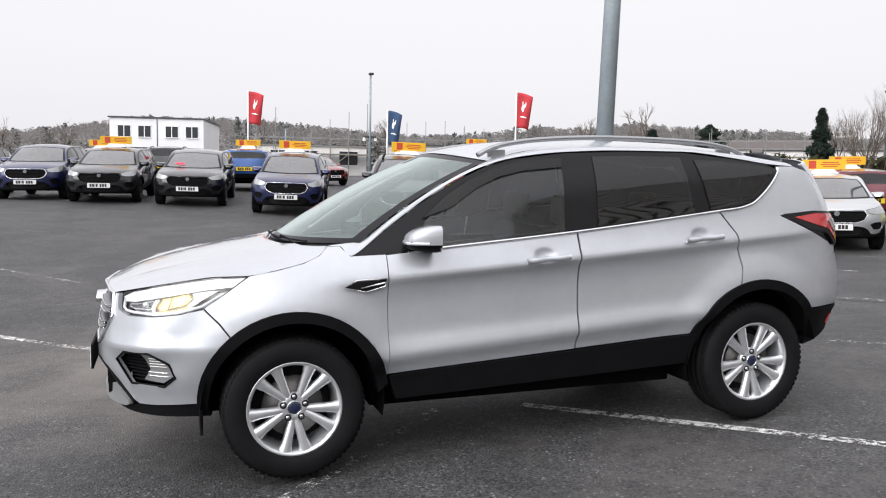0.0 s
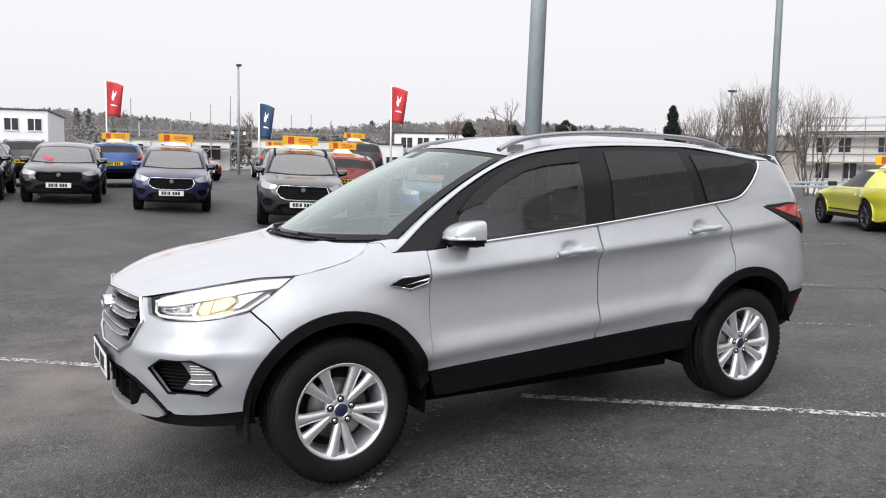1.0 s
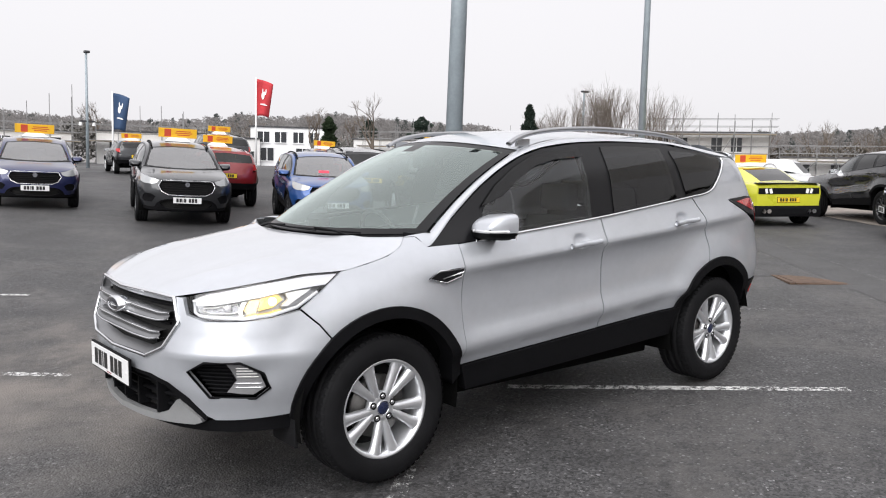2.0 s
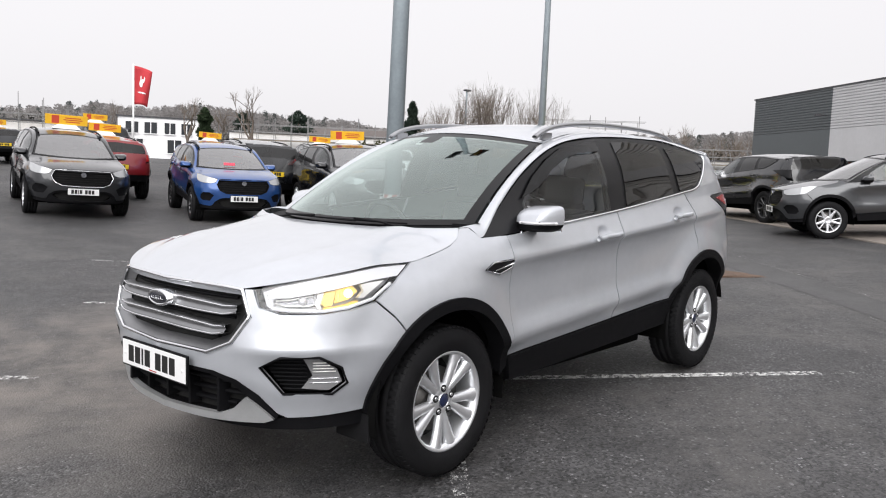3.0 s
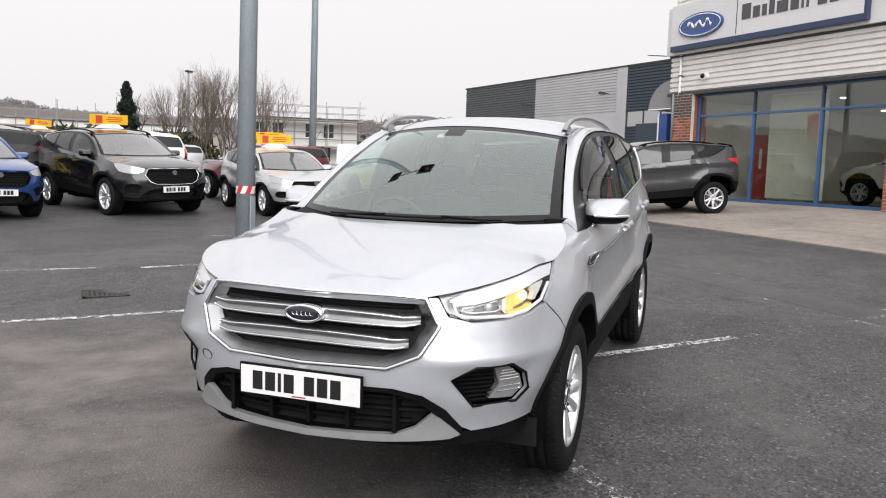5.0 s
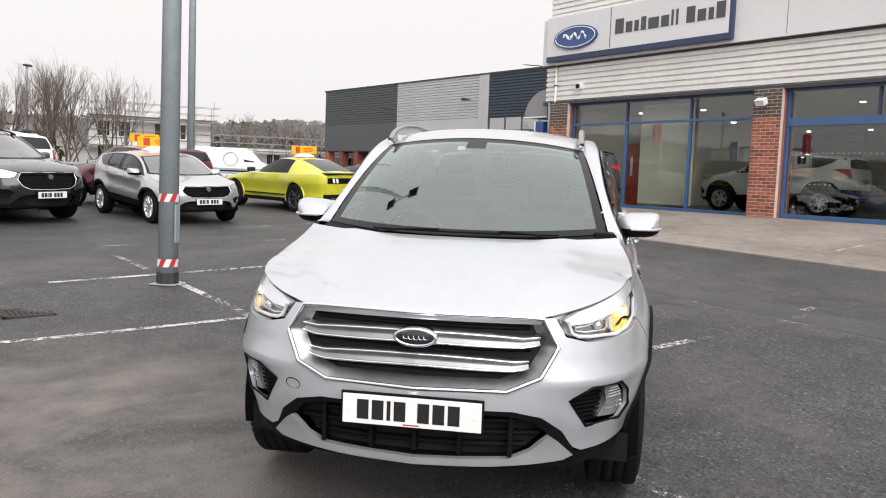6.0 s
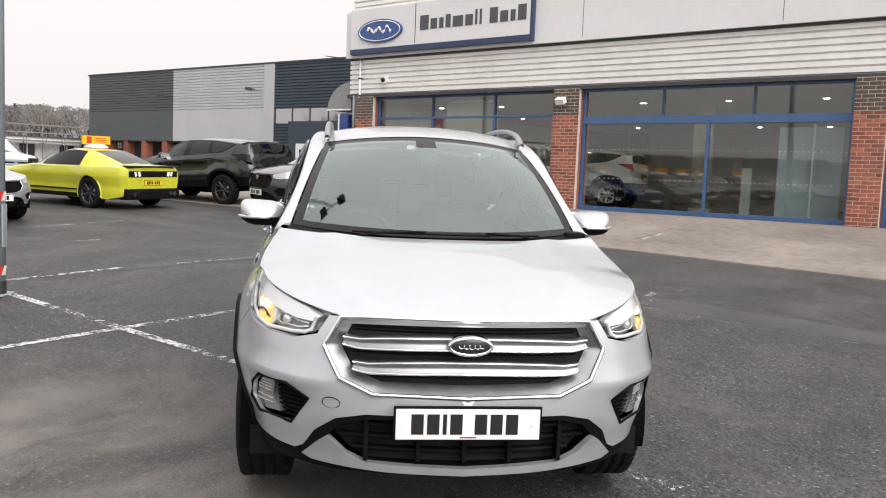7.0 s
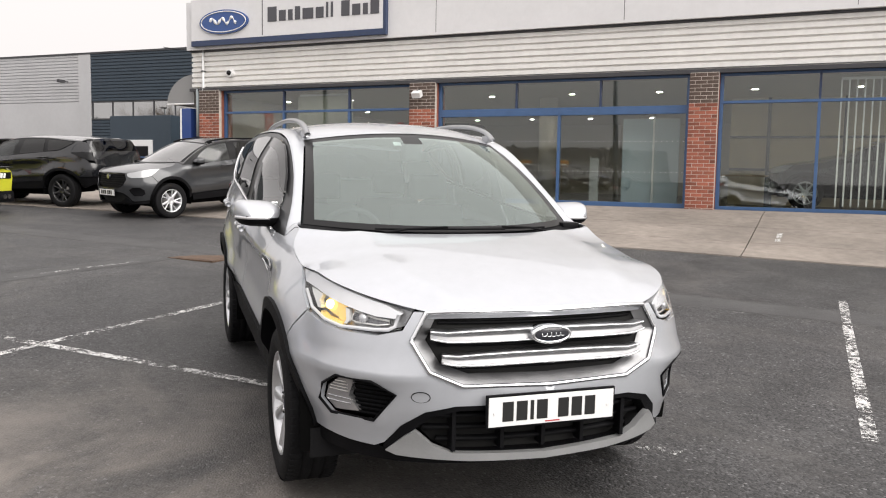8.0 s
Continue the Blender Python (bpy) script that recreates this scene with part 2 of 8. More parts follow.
def panel(outline, place, h, thick=0.012, holes=(), middle=False):
    """A sheet with rolled-in edges over the outline in (way, height), laid on the body by place(s, z, out). middle: no edge is rolled in at s = 0."""
    loops = [resampled(list(map(tuple, o)), h) for o in (outline, *holes)]
    pts, edges = np.vstack(loops), []
    n = 0
    for lp in loops:
        edges += [(n + i, n + (i + 1) % len(lp)) for i in range(len(lp))]
        n += len(lp)
    lo, hi = pts.min(0), pts.max(0)
    gx, gy = np.meshgrid(np.arange(lo[0] + h * 0.5, hi[0], h), np.arange(lo[1] + h * 0.5, hi[1], h))
    g = np.stack([gx.ravel(), gy.ravel()], 1)
    keep = inside(loops[0], g)
    for lp in loops[1:]:
        keep &= ~inside(lp, g)
    g = g[keep]
    if len(g):
        g = g[(np.hypot(g[:, None, 0] - pts[None, :, 0], g[:, None, 1] - pts[None, :, 1]).min(1) > 0.45 * h)]
    if 0.025 < h < 0.035:
        ridge = RIDGE[inside(loops[0], RIDGE)]
        if len(ridge):
            ridge = ridge[np.hypot(ridge[:, None, 0] - pts[None, :, 0], ridge[:, None, 1] - pts[None, :, 1]).min(1) > 0.3 * h]
        if len(ridge) and len(g):
            g = g[np.hypot(g[:, None, 0] - ridge[None, :, 0], g[:, None, 1] - ridge[None, :, 1]).min(1) > 0.62 * h]
            g = np.vstack([g, ridge])
    allp = np.vstack([pts, g])
    vs, _, fs, *_ = mathutils.geometry.delaunay_2d_cdt([Vector(p) for p in allp], edges, [], 0, 1e-6)
    uv = np.array([tuple(v) for v in vs])
    tri = [f for f in fs]
    mid = np.array([uv[list(f)].mean(0) for f in tri])
    keep = inside(loops[0], mid)
    for lp in loops[1:]:
        keep &= ~inside(lp, mid)
    tri = [tuple(f) if np.cross(uv[f[1]] - uv[f[0]], uv[f[2]] - uv[f[0]]) > 0 else tuple(f)[::-1] for f, k in zip(tri, keep) if k]
    a_, b_, c_ = (uv[[f[k] for f in tri]] for k in range(3))
    longest = np.max([np.hypot(*(p - q).T) for p, q in ((a_, b_), (b_, c_), (c_, a_))], axis=0)
    tri = [f for f, k in zip(tri, np.abs(np.cross(b_ - a_, c_ - a_)) > 0.04 * longest ** 2 * min(1.0, 0.5)) if k]
    front = place(uv[:, 0], uv[:, 1], 0.0)
    seen = {}
    for f in tri:
        for a, b in zip(f, f[1:] + f[:1]):
            seen[(a, b)] = 1
    rim = [(a, b) for a, b in seen if (b, a) not in seen and not (middle and abs(uv[a][0]) < 1e-4 and abs(uv[b][0]) < 1e-4)]
    ids = sorted({i for e in rim for i in e})
    at = {i: k for k, i in enumerate(ids)}
    back = place(uv[ids][:, 0], uv[ids][:, 1], -thick)
    m = len(front)
    verts = np.vstack([front, front[ids], back])
    faces = tri + [(m + at[b], m + at[a], m + len(ids) + at[a], m + len(ids) + at[b]) for a, b in rim]
    return verts, faces


def welded(vf):
    """The two halves of a sheet that crosses the middle, as one."""
    v, f = join(vf, mirrored(vf))
    first, at = {}, []
    for i, p in enumerate(v):
        key = (round(p[0], 4), round(p[1], 4), round(p[2], 4)) if abs(p[1]) < 1e-3 else i
        at.append(first.setdefault(key, i))
    return v, [q for q in (tuple(at[i] for i in q) for q in f) if len(set(q)) == len(q)]


# ---- the shape of a car body: half plan outline, and how far it falls in at each height
def pchip(xs, ys, x):
    xs, ys, x = np.asarray(xs, float), np.asarray(ys, float), np.clip(x, xs[0], xs[-1])
    h, d = np.diff(xs), np.diff(ys) / np.diff(xs)
    m = np.r_[d[0], np.where(d[:-1] * d[1:] > 0, 2 * d[:-1] * d[1:] / np.where(d[:-1] + d[1:] == 0, 1, d[:-1] + d[1:]), 0), d[-1]]
    i = np.clip(np.searchsorted(xs, x, side="right") - 1, 0, len(h) - 1)
    t = (x - xs[i]) / h[i]
    return (ys[i] * (1 + 2 * t) * (1 - t) ** 2 + h[i] * m[i] * t * (1 - t) ** 2
            + ys[i + 1] * t * t * (3 - 2 * t) + h[i] * m[i + 1] * t * t * (t - 1))


def catmull(points, n=24):
    p = np.asarray(points, float)
    p = np.vstack([2 * p[0] - p[1], p, 2 * p[-1] - p[-2]])
    out = []
    for a, b, c, d in zip(p[:-3], p[1:-2], p[2:-1], p[3:]):
        for t in np.arange(n) / n:
            out.append(0.5 * (2 * b + (c - a) * t + (2 * a - 5 * b + 4 * c - d) * t * t + (3 * b - a - 3 * c + d) * t ** 3))
    return np.array(out + [p[-2]])


OUTLINE = [(-2.285, 0), (-2.270, 0.25), (-2.216, 0.48), (-2.108, 0.665), (-1.965, 0.785), (-1.745, 0.853), (-1.345, 0.888), (-0.7, 0.897),
           (0, 0.90), (0.8, 0.90), (1.345, 0.888), (1.72, 0.868), (1.95, 0.82), (2.1, 0.70), (2.19, 0.42), (2.22, 0)]
PLAN = catmull(OUTLINE)
PLAN[0, 1] = PLAN[-1, 1] = 0
ARC = np.r_[0, np.cumsum(np.hypot(*np.diff(PLAN, axis=0).T))]
TAN = np.gradient(PLAN, axis=0)
TAN /= np.hypot(*TAN.T)[:, None]
KNOTS = [0.15, 0.28, 0.40, 0.47, 0.545, 0.66, 0.80, 0.89, 0.935, 1.0, 1.06, 1.14, 1.3, 1.45, 1.53, 1.60]
NOSE = [0.20, 0.06, 0.045, 0.035, 0.0, 0.01, 0.03, 0.05, 0.08, 0.2, 0.3, 0.4, 0.5, 0.6, 0.7, 0.8]
CORNER = [0.18, 0.08, 0.055, 0.03, 0.01, 0.0, 0.025, 0.055, 0.08, 0.12, 0.17, 0.3, 0.4, 0.5, 0.6, 0.7]
FRONT = [0.10, 0.05, 0.03, 0.02, 0.01, 0.0, 0.0, 0.012, 0.024, 0.055, 0.10, 0.17, 0.26, 0.34, 0.4, 0.45]
APILLAR = [0.12, 0.07, 0.055, 0.045, 0.004, 0.032, 0.036, 0.023, 0.010, 0.030, 0.058, 0.110, 0.198, 0.272, 0.315, 0.39]
DOOR = [0.12, 0.07, 0.055, 0.045, 0.004, 0.032, 0.036, 0.023, 0.010, 0.028, 0.043, 0.065, 0.110, 0.195, 0.250, 0.33]
BACK = [0.12, 0.06, 0.04, 0.03, 0.01, 0.0, 0.005, 0.015, 0.017, 0.03, 0.042, 0.060, 0.112, 0.205, 0.262, 0.34]
HIND = [0.14, 0.08, 0.05, 0.02, 0.0, 0.0, 0.02, 0.03, 0.035, 0.05, 0.07, 0.10, 0.18, 0.28, 0.34, 0.42]
TAIL = [0.2, 0.12, 0.05, 0.02, 0.0, 0.02, 0.06, 0.09, 0.10, 0.12, 0.14, 0.18, 0.3, 0.42, 0.48, 0.55]


def arc_x(x):
    """Way along the outline, from the middle of the nose, at which the side has come to x."""
    return np.interp(x, PLAN[:, 0], ARC)


def arc_y(y):
    """The same on the nose, where it has come to the half width y."""
    n = np.argmax(PLAN[:, 1] > 0.85)
    return np.interp(y, PLAN[:n, 1], ARC[:n])


ZS = np.linspace(0.15, 1.6, 291)
STATIONS = [0, arc_y(0.66), arc_x(-1.345), arc_x(-0.75), arc_x(0.05), arc_x(0.6), arc_x(1.345), arc_x(2.0), ARC[-1]]
SS = np.linspace(0, ARC[-1], 331)
_rows = np.array([pchip(KNOTS, r, ZS) for r in (NOSE, CORNER, FRONT, APILLAR, DOOR, DOOR, BACK, HIND, TAIL)])
INSET = np.array([pchip(STATIONS, _rows[:, k], SS) for k in range(len(ZS))])


ARCH_AT = (float(arc_x(-1.345)), float(arc_x(1.345)))
HOLLOWS = ((2.835, 1.028), (3.805, 1.115))


def skin(s, z, out=0.0):
    """Place on the body's left flank (y negative), for the way s along the outline and the height z."""
    s, z = np.asarray(s, float), np.asarray(z, float)
    x0, y0 = np.interp(s, ARC, PLAN[:, 0]), np.interp(s, ARC, PLAN[:, 1])
    tx, ty = np.interp(s, ARC, TAN[:, 0]), np.interp(s, ARC, TAN[:, 1])
    zs = z - 0.07 * np.clip(x0 + 0.9, -0.3, 2.6)
    a = np.clip((zs - 0.15) / 0.005, 0, len(ZS) - 1.001)
    b = np.clip(s / SS[1], 0, len(SS) - 1.001)
    i, j = a.astype(int), b.astype(int)
    u, v = a - i, b - j
    inset = (INSET[i, j] * (1 - u) * (1 - v) + INSET[i + 1, j] * u * (1 - v) + INSET[i, j + 1] * (1 - u) * v + INSET[i + 1, j + 1] * u * v) - out
    # shoulder crease, flared arches and the hollows behind the door handles
    dz = zs - 0.935
    inset = inset - 0.021 * np.clip(1 - np.where(dz > 0, dz / 0.130, -dz / 0.036), 0, 1) * np.clip((x0 + 1.05) / 0.5, 0, 1) * np.clip((1.95 - x0) / 0.4, 0, 1)
    for sa, za, ra in ((ARCH_AT[0], 0.335, 0.45), (ARCH_AT[1], 0.372, 0.47)):
        k = np.clip(1 - (np.hypot(s - sa, z - za) - ra) / 0.20, 0, 1)
        inset = inset - 0.030 * k * k * (3 - 2 * k) * np.clip((z - za - 0.1) / 0.2, 0, 1)
    # a fold across the bumper over the fog lamps, and the hollow round them
    inset = inset - 0.016 * np.clip(1 - np.abs(z - 0.632 - 0.02 * (s - 0.7)) / 0.06, 0, 1) * np.clip((s - 0.42) / 0.2, 0, 1) * np.clip((1.20 - s) / 0.3, 0, 1)
    inset = inset + 0.014 * np.exp(-(((s - 0.76) / 0.17) ** 2 + ((z - 0.535) / 0.07) ** 2) ** 2)
    for sh, zh in HOLLOWS:
        inset = inset + 0.022 * np.exp(-(((s - sh) / 0.055) ** 2 + ((z - zh) / 0.036) ** 2) ** 2)
    return np.stack([x0 + ty * inset, -(y0 - tx * inset), z + 0 * x0], -1)


RIDGE = [(s, 0.935 + 0.07 * (float(np.interp(s, ARC, PLAN[:, 0])) + 0.9) + d) for s in np.arange(1.75, 4.7, 0.03) for d in (-0.05, -0.025, -0.006, 0.006, 0.025, 0.05)]
for _s, _z in HOLLOWS:
    RIDGE = [q for q in RIDGE if np.hypot((q[0] - _s) / 0.085, (q[1] - _z) / 0.062) > 1.0]
    RIDGE += [(_s + 0.085 * k * math.cos(a), _z + 0.058 * k * math.sin(a)) for k in (0.2, 0.4, 0.55, 0.7, 0.85, 1.0) for a in np.linspace(0, 2 * math.pi, 20, endpoint=False)]
RIDGE += [(s, z + 0.07 * (float(np.interp(s, ARC, PLAN[:, 0])) + 0.9)) for s in np.arange(1.95, 3.85, 0.03) for z in (0.515, 0.545, 0.560, 0.580, 0.61)]
RIDGE += [(s, 0.632 + 0.02 * (s - 0.7) + d) for s in np.arange(0.40, 1.2, 0.03) for d in (-0.06, -0.018, 0, 0.018, 0.06)]
RIDGE = np.array(RIDGE)


def bonnet_z(x, y):
    d = np.abs(y) / 0.8
    return pchip([-2.3, -2.2, -2.05, -1.8, -1.55, -1.35, -1.0], [0.845, 0.888, 0.945, 1.012, 1.06, 1.086, 1.11], x) - (0.055 - 0.03 * (x + 2.2)) * d ** 2.2 + 0.012 * np.exp(-((np.abs(y) - 0.42 - 0.12 * (x + 2.2)) / 0.06) ** 2)


def roof_z(x, y):
    return pchip([-0.5, -0.25, 0.1, 0.5, 1.0, 1.4, 1.7], [1.565, 1.62, 1.66, 1.675, 1.668, 1.64, 1.595], x) - 0.062 * (np.abs(y) / 0.6) ** 2.4


def screen(v, w):
    """Windscreen: v 0 at the cowl to 1 at the roof, w -1 to 1 across."""
    a = np.abs(w)
    x0, x1 = -1.36 + 0.36 * a ** 2.4, -0.40 + 0.16 * a ** 2.4
    y0, y1 = 0.73 * w, 0.585 * w
    z0, z1 = 1.075 + 0.02 * a ** 2, 1.582 - 0.052 * a ** 2
    bulge = 4 * v * (1 - v)
    return np.stack([x0 + (x1 - x0) * v - 0.022 * bulge, y0 + (y1 - y0) * v, z0 + (z1 - z0) * v + 0.028 * bulge], -1)


def loft(a, b, n=5, bulge=0.0, out=(0, 0, 1)):
    """A sheet between two 3D curves with as many points each."""
    a, b, out = np.asarray(a, float), np.asarray(b, float), np.asarray(out, float)
    t = np.linspace(0, 1, n)[:, None, None]
    v = a * (1 - t) + b * t + 4 * t * (1 - t) * bulge * out
    return v.reshape(-1, 3), grid_faces(n, len(a))


def circle_arc(s, z, r, a0, a1, n=20, squash=1.0):
    """Points on an arc in (way, height), angles in degrees from +s."""
    return [(s + r * math.cos(a), z + r * squash * math.sin(a)) for a in np.radians(np.linspace(a0, a1, n))]


ARCH_IN = (0.416, 0.432)
AX_F, AX_R = -1.345, 1.345
S_F, S_R = float(arc_x(AX_F)), float(arc_x(AX_R))
ARCH_F = circle_arc(S_F, 0.335, 0.462, 177, 11)
ARCH_R = circle_arc(S_R, 0.372, 0.480, 152, 25)
BONNET_EDGE = [(0.485, 0.870), (0.62, 0.892), (0.80, 0.921), (1.0, 0.950), (1.15, 0.968), (1.315, 0.972), (1.45, 0.995), (1.58, 1.025), (1.66, 1.060), (1.70, 1.100)]
HEADLIGHT = [(0.548, 0.869), (0.585, 0.805), (0.68, 0.783), (0.85, 0.787), (0.98, 0.800), (1.10, 0.823), (1.21, 0.893), (1.31, 0.968), (1.15, 0.9655), (1.0, 0.9475), (0.80, 0.9185), (0.64, 0.8895)]
GRILLE = [(0.0, 0.872), (0.40, 0.872), (0.492, 0.866), (0.545, 0.762), (0.47, 0.655), (0.345, 0.603), (0.0, 0.598)]
FOG = [(0.595, 0.562), (0.685, 0.610), (0.84, 0.614), (0.935, 0.563), (0.962, 0.498), (0.90, 0.452), (0.69, 0.452)]
INTAKE = [(0.0, 0.522), (0.36, 0.515), (0.46, 0.488), (0.535, 0.428), (0.455, 0.362), (0.37, 0.330), (0.0, 0.318)]
DLO = [(1.815, 1.046), (2.033, 1.190), (2.258, 1.338), (2.42, 1.428), (2.566, 1.492), (2.732, 1.538), (3.03, 1.574), (3.40, 1.588), (3.80, 1.586), (4.13, 1.553),
       (4.36, 1.522), (4.432, 1.500), (4.415, 1.465), (4.272, 1.345), (4.19, 1.295), (4.10, 1.270), (3.94, 1.252), (3.06, 1.155), (2.341, 1.090)]


def same_shape(p):
    return p


def warped(xs, zs, wide):
    """Turns the common body into another model: where its marks lie along and upwards, and how much narrower it is."""
    fx, fz = [-2.285, -1.345, -1.2, -0.4, 0.25, 1.345, 1.6, 2.22], [0, 0.335, 0.5, 0.88, 1.09, 1.62, 1.7]

    def turn(p):
        p = np.asarray(p, float)
        return np.stack([pchip(fx, xs, p[..., 0]), p[..., 1] * wide, pchip(fz, zs, p[..., 2])], -1)
    return turn


def spoked_wheel(parent, at, flip, r=0.345, rim=0.232, width=0.235, style="twin", alloy=None, fine=True):
    """A tyre on an alloy rim with its brake disc and cap."""
    alloy = alloy or ALLOY
    n = 72 if fine else 32
    m = pose(*at, 0, 0, 180 if flip else 0)
    w = width / 2
    k = (r - rim) / 0.113
    dish = [(rim, -0.098), (rim + 0.004, -0.104), (rim - 0.008, -0.104), (rim - 0.018, -0.09), (rim - 0.028, -0.05), (rim - 0.034, 0.08)]
    pieces, spokes = [lathe(dish, n)], []
    pairs = []
    for i in range(5):
        a = 2 * math.pi * i / 5 + math.pi / 2 - math.pi / 5
        if style == "twin":
            pairs += [(a - 0.12, a - 0.235, 0.032, 0.054), (a + 0.12, a + 0.235, 0.032, 0.054)]
        elif style == "star":
            pairs += [(a, a, 0.060, 0.036), (a + 0.12, a + 0.50, 0.022, 0.020)]
        else:
            pairs += [(a - 0.1, a - 0.16, 0.026, 0.026), (a + 0.1, a + 0.16, 0.026, 0.026)]
    for a0, a1, w0, w1 in pairs:
        c0, c1 = np.array([math.cos(a0), 0, math.sin(a0)]), np.array([math.cos(a1), 0, math.sin(a1)])
        ring = []
        for tt in np.linspace(0, 1, 5):
            c = c0 * 0.048 * (1 - tt) + c1 * (rim - 0.012) * tt
            d = c1 * (rim - 0.012) - c0 * 0.048
            side = np.cross(d / np.linalg.norm(d), (0, 1, 0))
            half = (w0 * (1 - tt) + w1 * tt) / 2 * (1 + 0.25 * max(0, tt - 0.8) / 0.2)
            y = -0.074 - 0.022 * tt ** 0.7
            ring.append([c - side * half + (0, y + 0.030, 0), c - side * half * 0.92 + (0, y + 0.006, 0), c - side * half * 0.25 + (0, y, 0),
                         c + side * half * 0.25 + (0, y, 0), c + side * half * 0.92 + (0, y + 0.006, 0), c + side * half + (0, y + 0.030, 0)])
        ring = np.array(ring).reshape(-1, 3)
        spokes.append((ring, grid_faces(5, 6)))
    pieces.append(lathe([(0.076, -0.045), (0.074, -0.066), (0.060, -0.076), (0.040, -0.079), (0.034, -0.074), (0.0, -0.074)], 30))
    wheel = mesh_object("wheel", *join(*pieces), alloy, parent, "five-twin-spoke silver alloy wheel" if fine else "")
    wheel.matrix_local = m
    for vf in spokes:
        mesh_object("spoke", *vf, alloy, wheel)
    s = w / 0.1175
    tread = [(rim - 0.006, -0.100), (rim + 0.006, -0.108), (rim + 0.03 * k, -0.117), (rim + 0.06 * k, -0.1185), (rim + 0.088 * k, -0.112), (r - 0.010, -0.103), (r - 0.004, -0.094), (r, -0.078)]
    for y in (-0.048, 0.0, 0.048):
        tread += [(r, y - 0.006), (r - 0.007, y - 0.004), (r - 0.007, y + 0.004), (r, y + 0.006)]
    tread += [(a, -b) for a, b in tread[:8][::-1]]
    mesh_object("tyre", *lathe([(a, b * s) for a, b in tread], n), RUBBER, wheel, "black rubber road tyre" if fine else "")
    if fine:
        for sgn in (-1, 1):
            lugs = []
            for i in range(64):
                a = 2 * math.pi * i / 64
                v = np.array([(r - 0.008 + 0.009 * e, sgn * y, c) for e in (0, 1) for y, c in ((0.056, -0.010), (0.108 - 0.010 * e, -0.012), (0.108 - 0.010 * e, 0.006), (0.056, 0.010))])
                v = np.stack([v[:, 0] * math.cos(a) - v[:, 2] * math.sin(a), v[:, 1], v[:, 0] * math.sin(a) + v[:, 2] * math.cos(a)], 1)
                lugs.append((v, [(4, 5, 6, 7), (0, 1, 5, 4), (1, 2, 6, 5), (2, 3, 7, 6), (3, 0, 4, 7)]))
            tagged(mesh_object("tread", *join(*lugs), RUBBER, wheel, smooth=False), kind="stuff")
    mesh_object("brake_disc", *lathe([(0.0, -0.030), (0.148, -0.030), (0.150, -0.010), (0.0, 0.0)], 32), BRAKE, wheel)
    mesh_object("wheel_back", *lathe([(0.0, 0.02), (rim - 0.03, 0.05), (rim - 0.01, 0.09)], 24), DARK, wheel)
    if fine:
        mesh_object("hub_cap", *lathe([(0.034, -0.070), (0.033, -0.080), (0.024, -0.083), (0.0, -0.084)], 24), shader("cap_blue", (0.010, 0.016, 0.05), 0.25, coat=0.8), wheel, "dark blue hub cap")
        mesh_object("cap_ring", *lathe([(0.036, -0.075), (0.0355, -0.082), (0.032, -0.083), (0.031, -0.078)], 24), CHROME, wheel)
        for i in range(5):
            a = 2 * math.pi * i / 5 + math.pi / 2
            nut = mesh_object("wheel_nut", *lathe([(0.0105, -0.060), (0.0105, -0.079), (0.008, -0.082), (0.0, -0.083)], 6), CHROME, wheel)
            nut.location = (0.056 * math.cos(a), 0, 0.056 * math.sin(a))
            # Black disc on the hub stands for the shade round the nut.
            nut_shade = mesh_object("nut_shade_disc", *lathe([(0.0175, -0.0760), (0.0170, -0.0805), (0.0, -0.0790)], 12), DARK, wheel)
            nut_shade.location = nut.location
    return wheel


def number_plate(parent, at, yaw, material, fine=False):
    """A plate in its holder; the characters are plain bars. It faces -y before it is turned."""
    m = pose(*at, 0, 0, yaw)
    holder = part("number_plate", box((-0.268, -0.006, -0.064), (0.268, 0.006, 0.064), 0.004), PLASTIC, parent, "number plate in a black holder")
    holder.matrix_local = m
    part("plate", box((-0.26, -0.0095, -0.0555), (0.26, -0.005, 0.0555), 0.002), material, holder)
    x = -0.205
    for i, wd in enumerate((0.044, 0.044, 0.014, 0.044, 0, 0.044, 0.044, 0.044)):
        if not wd:
            x += 0.032
            continue
        part("character_bar", box((x, -0.0112, -0.037), (x + wd, -0.009, 0.037), 0.0008), INK, holder)
        x += wd + (0.0125 if fine else 0.0125)
    if fine:
        part("dealer_bar", box((-0.03, -0.0108, -0.050), (0.03, -0.009, -0.0455)), REDLENS, holder)
        for sx in (-0.235, 0.235):
            part("plate_screw", rod((sx, -0.004, -0.004), (sx, -0.0125, -0.004), 0.0075, 0.006, 12), PLATE_W, holder)
    return holder


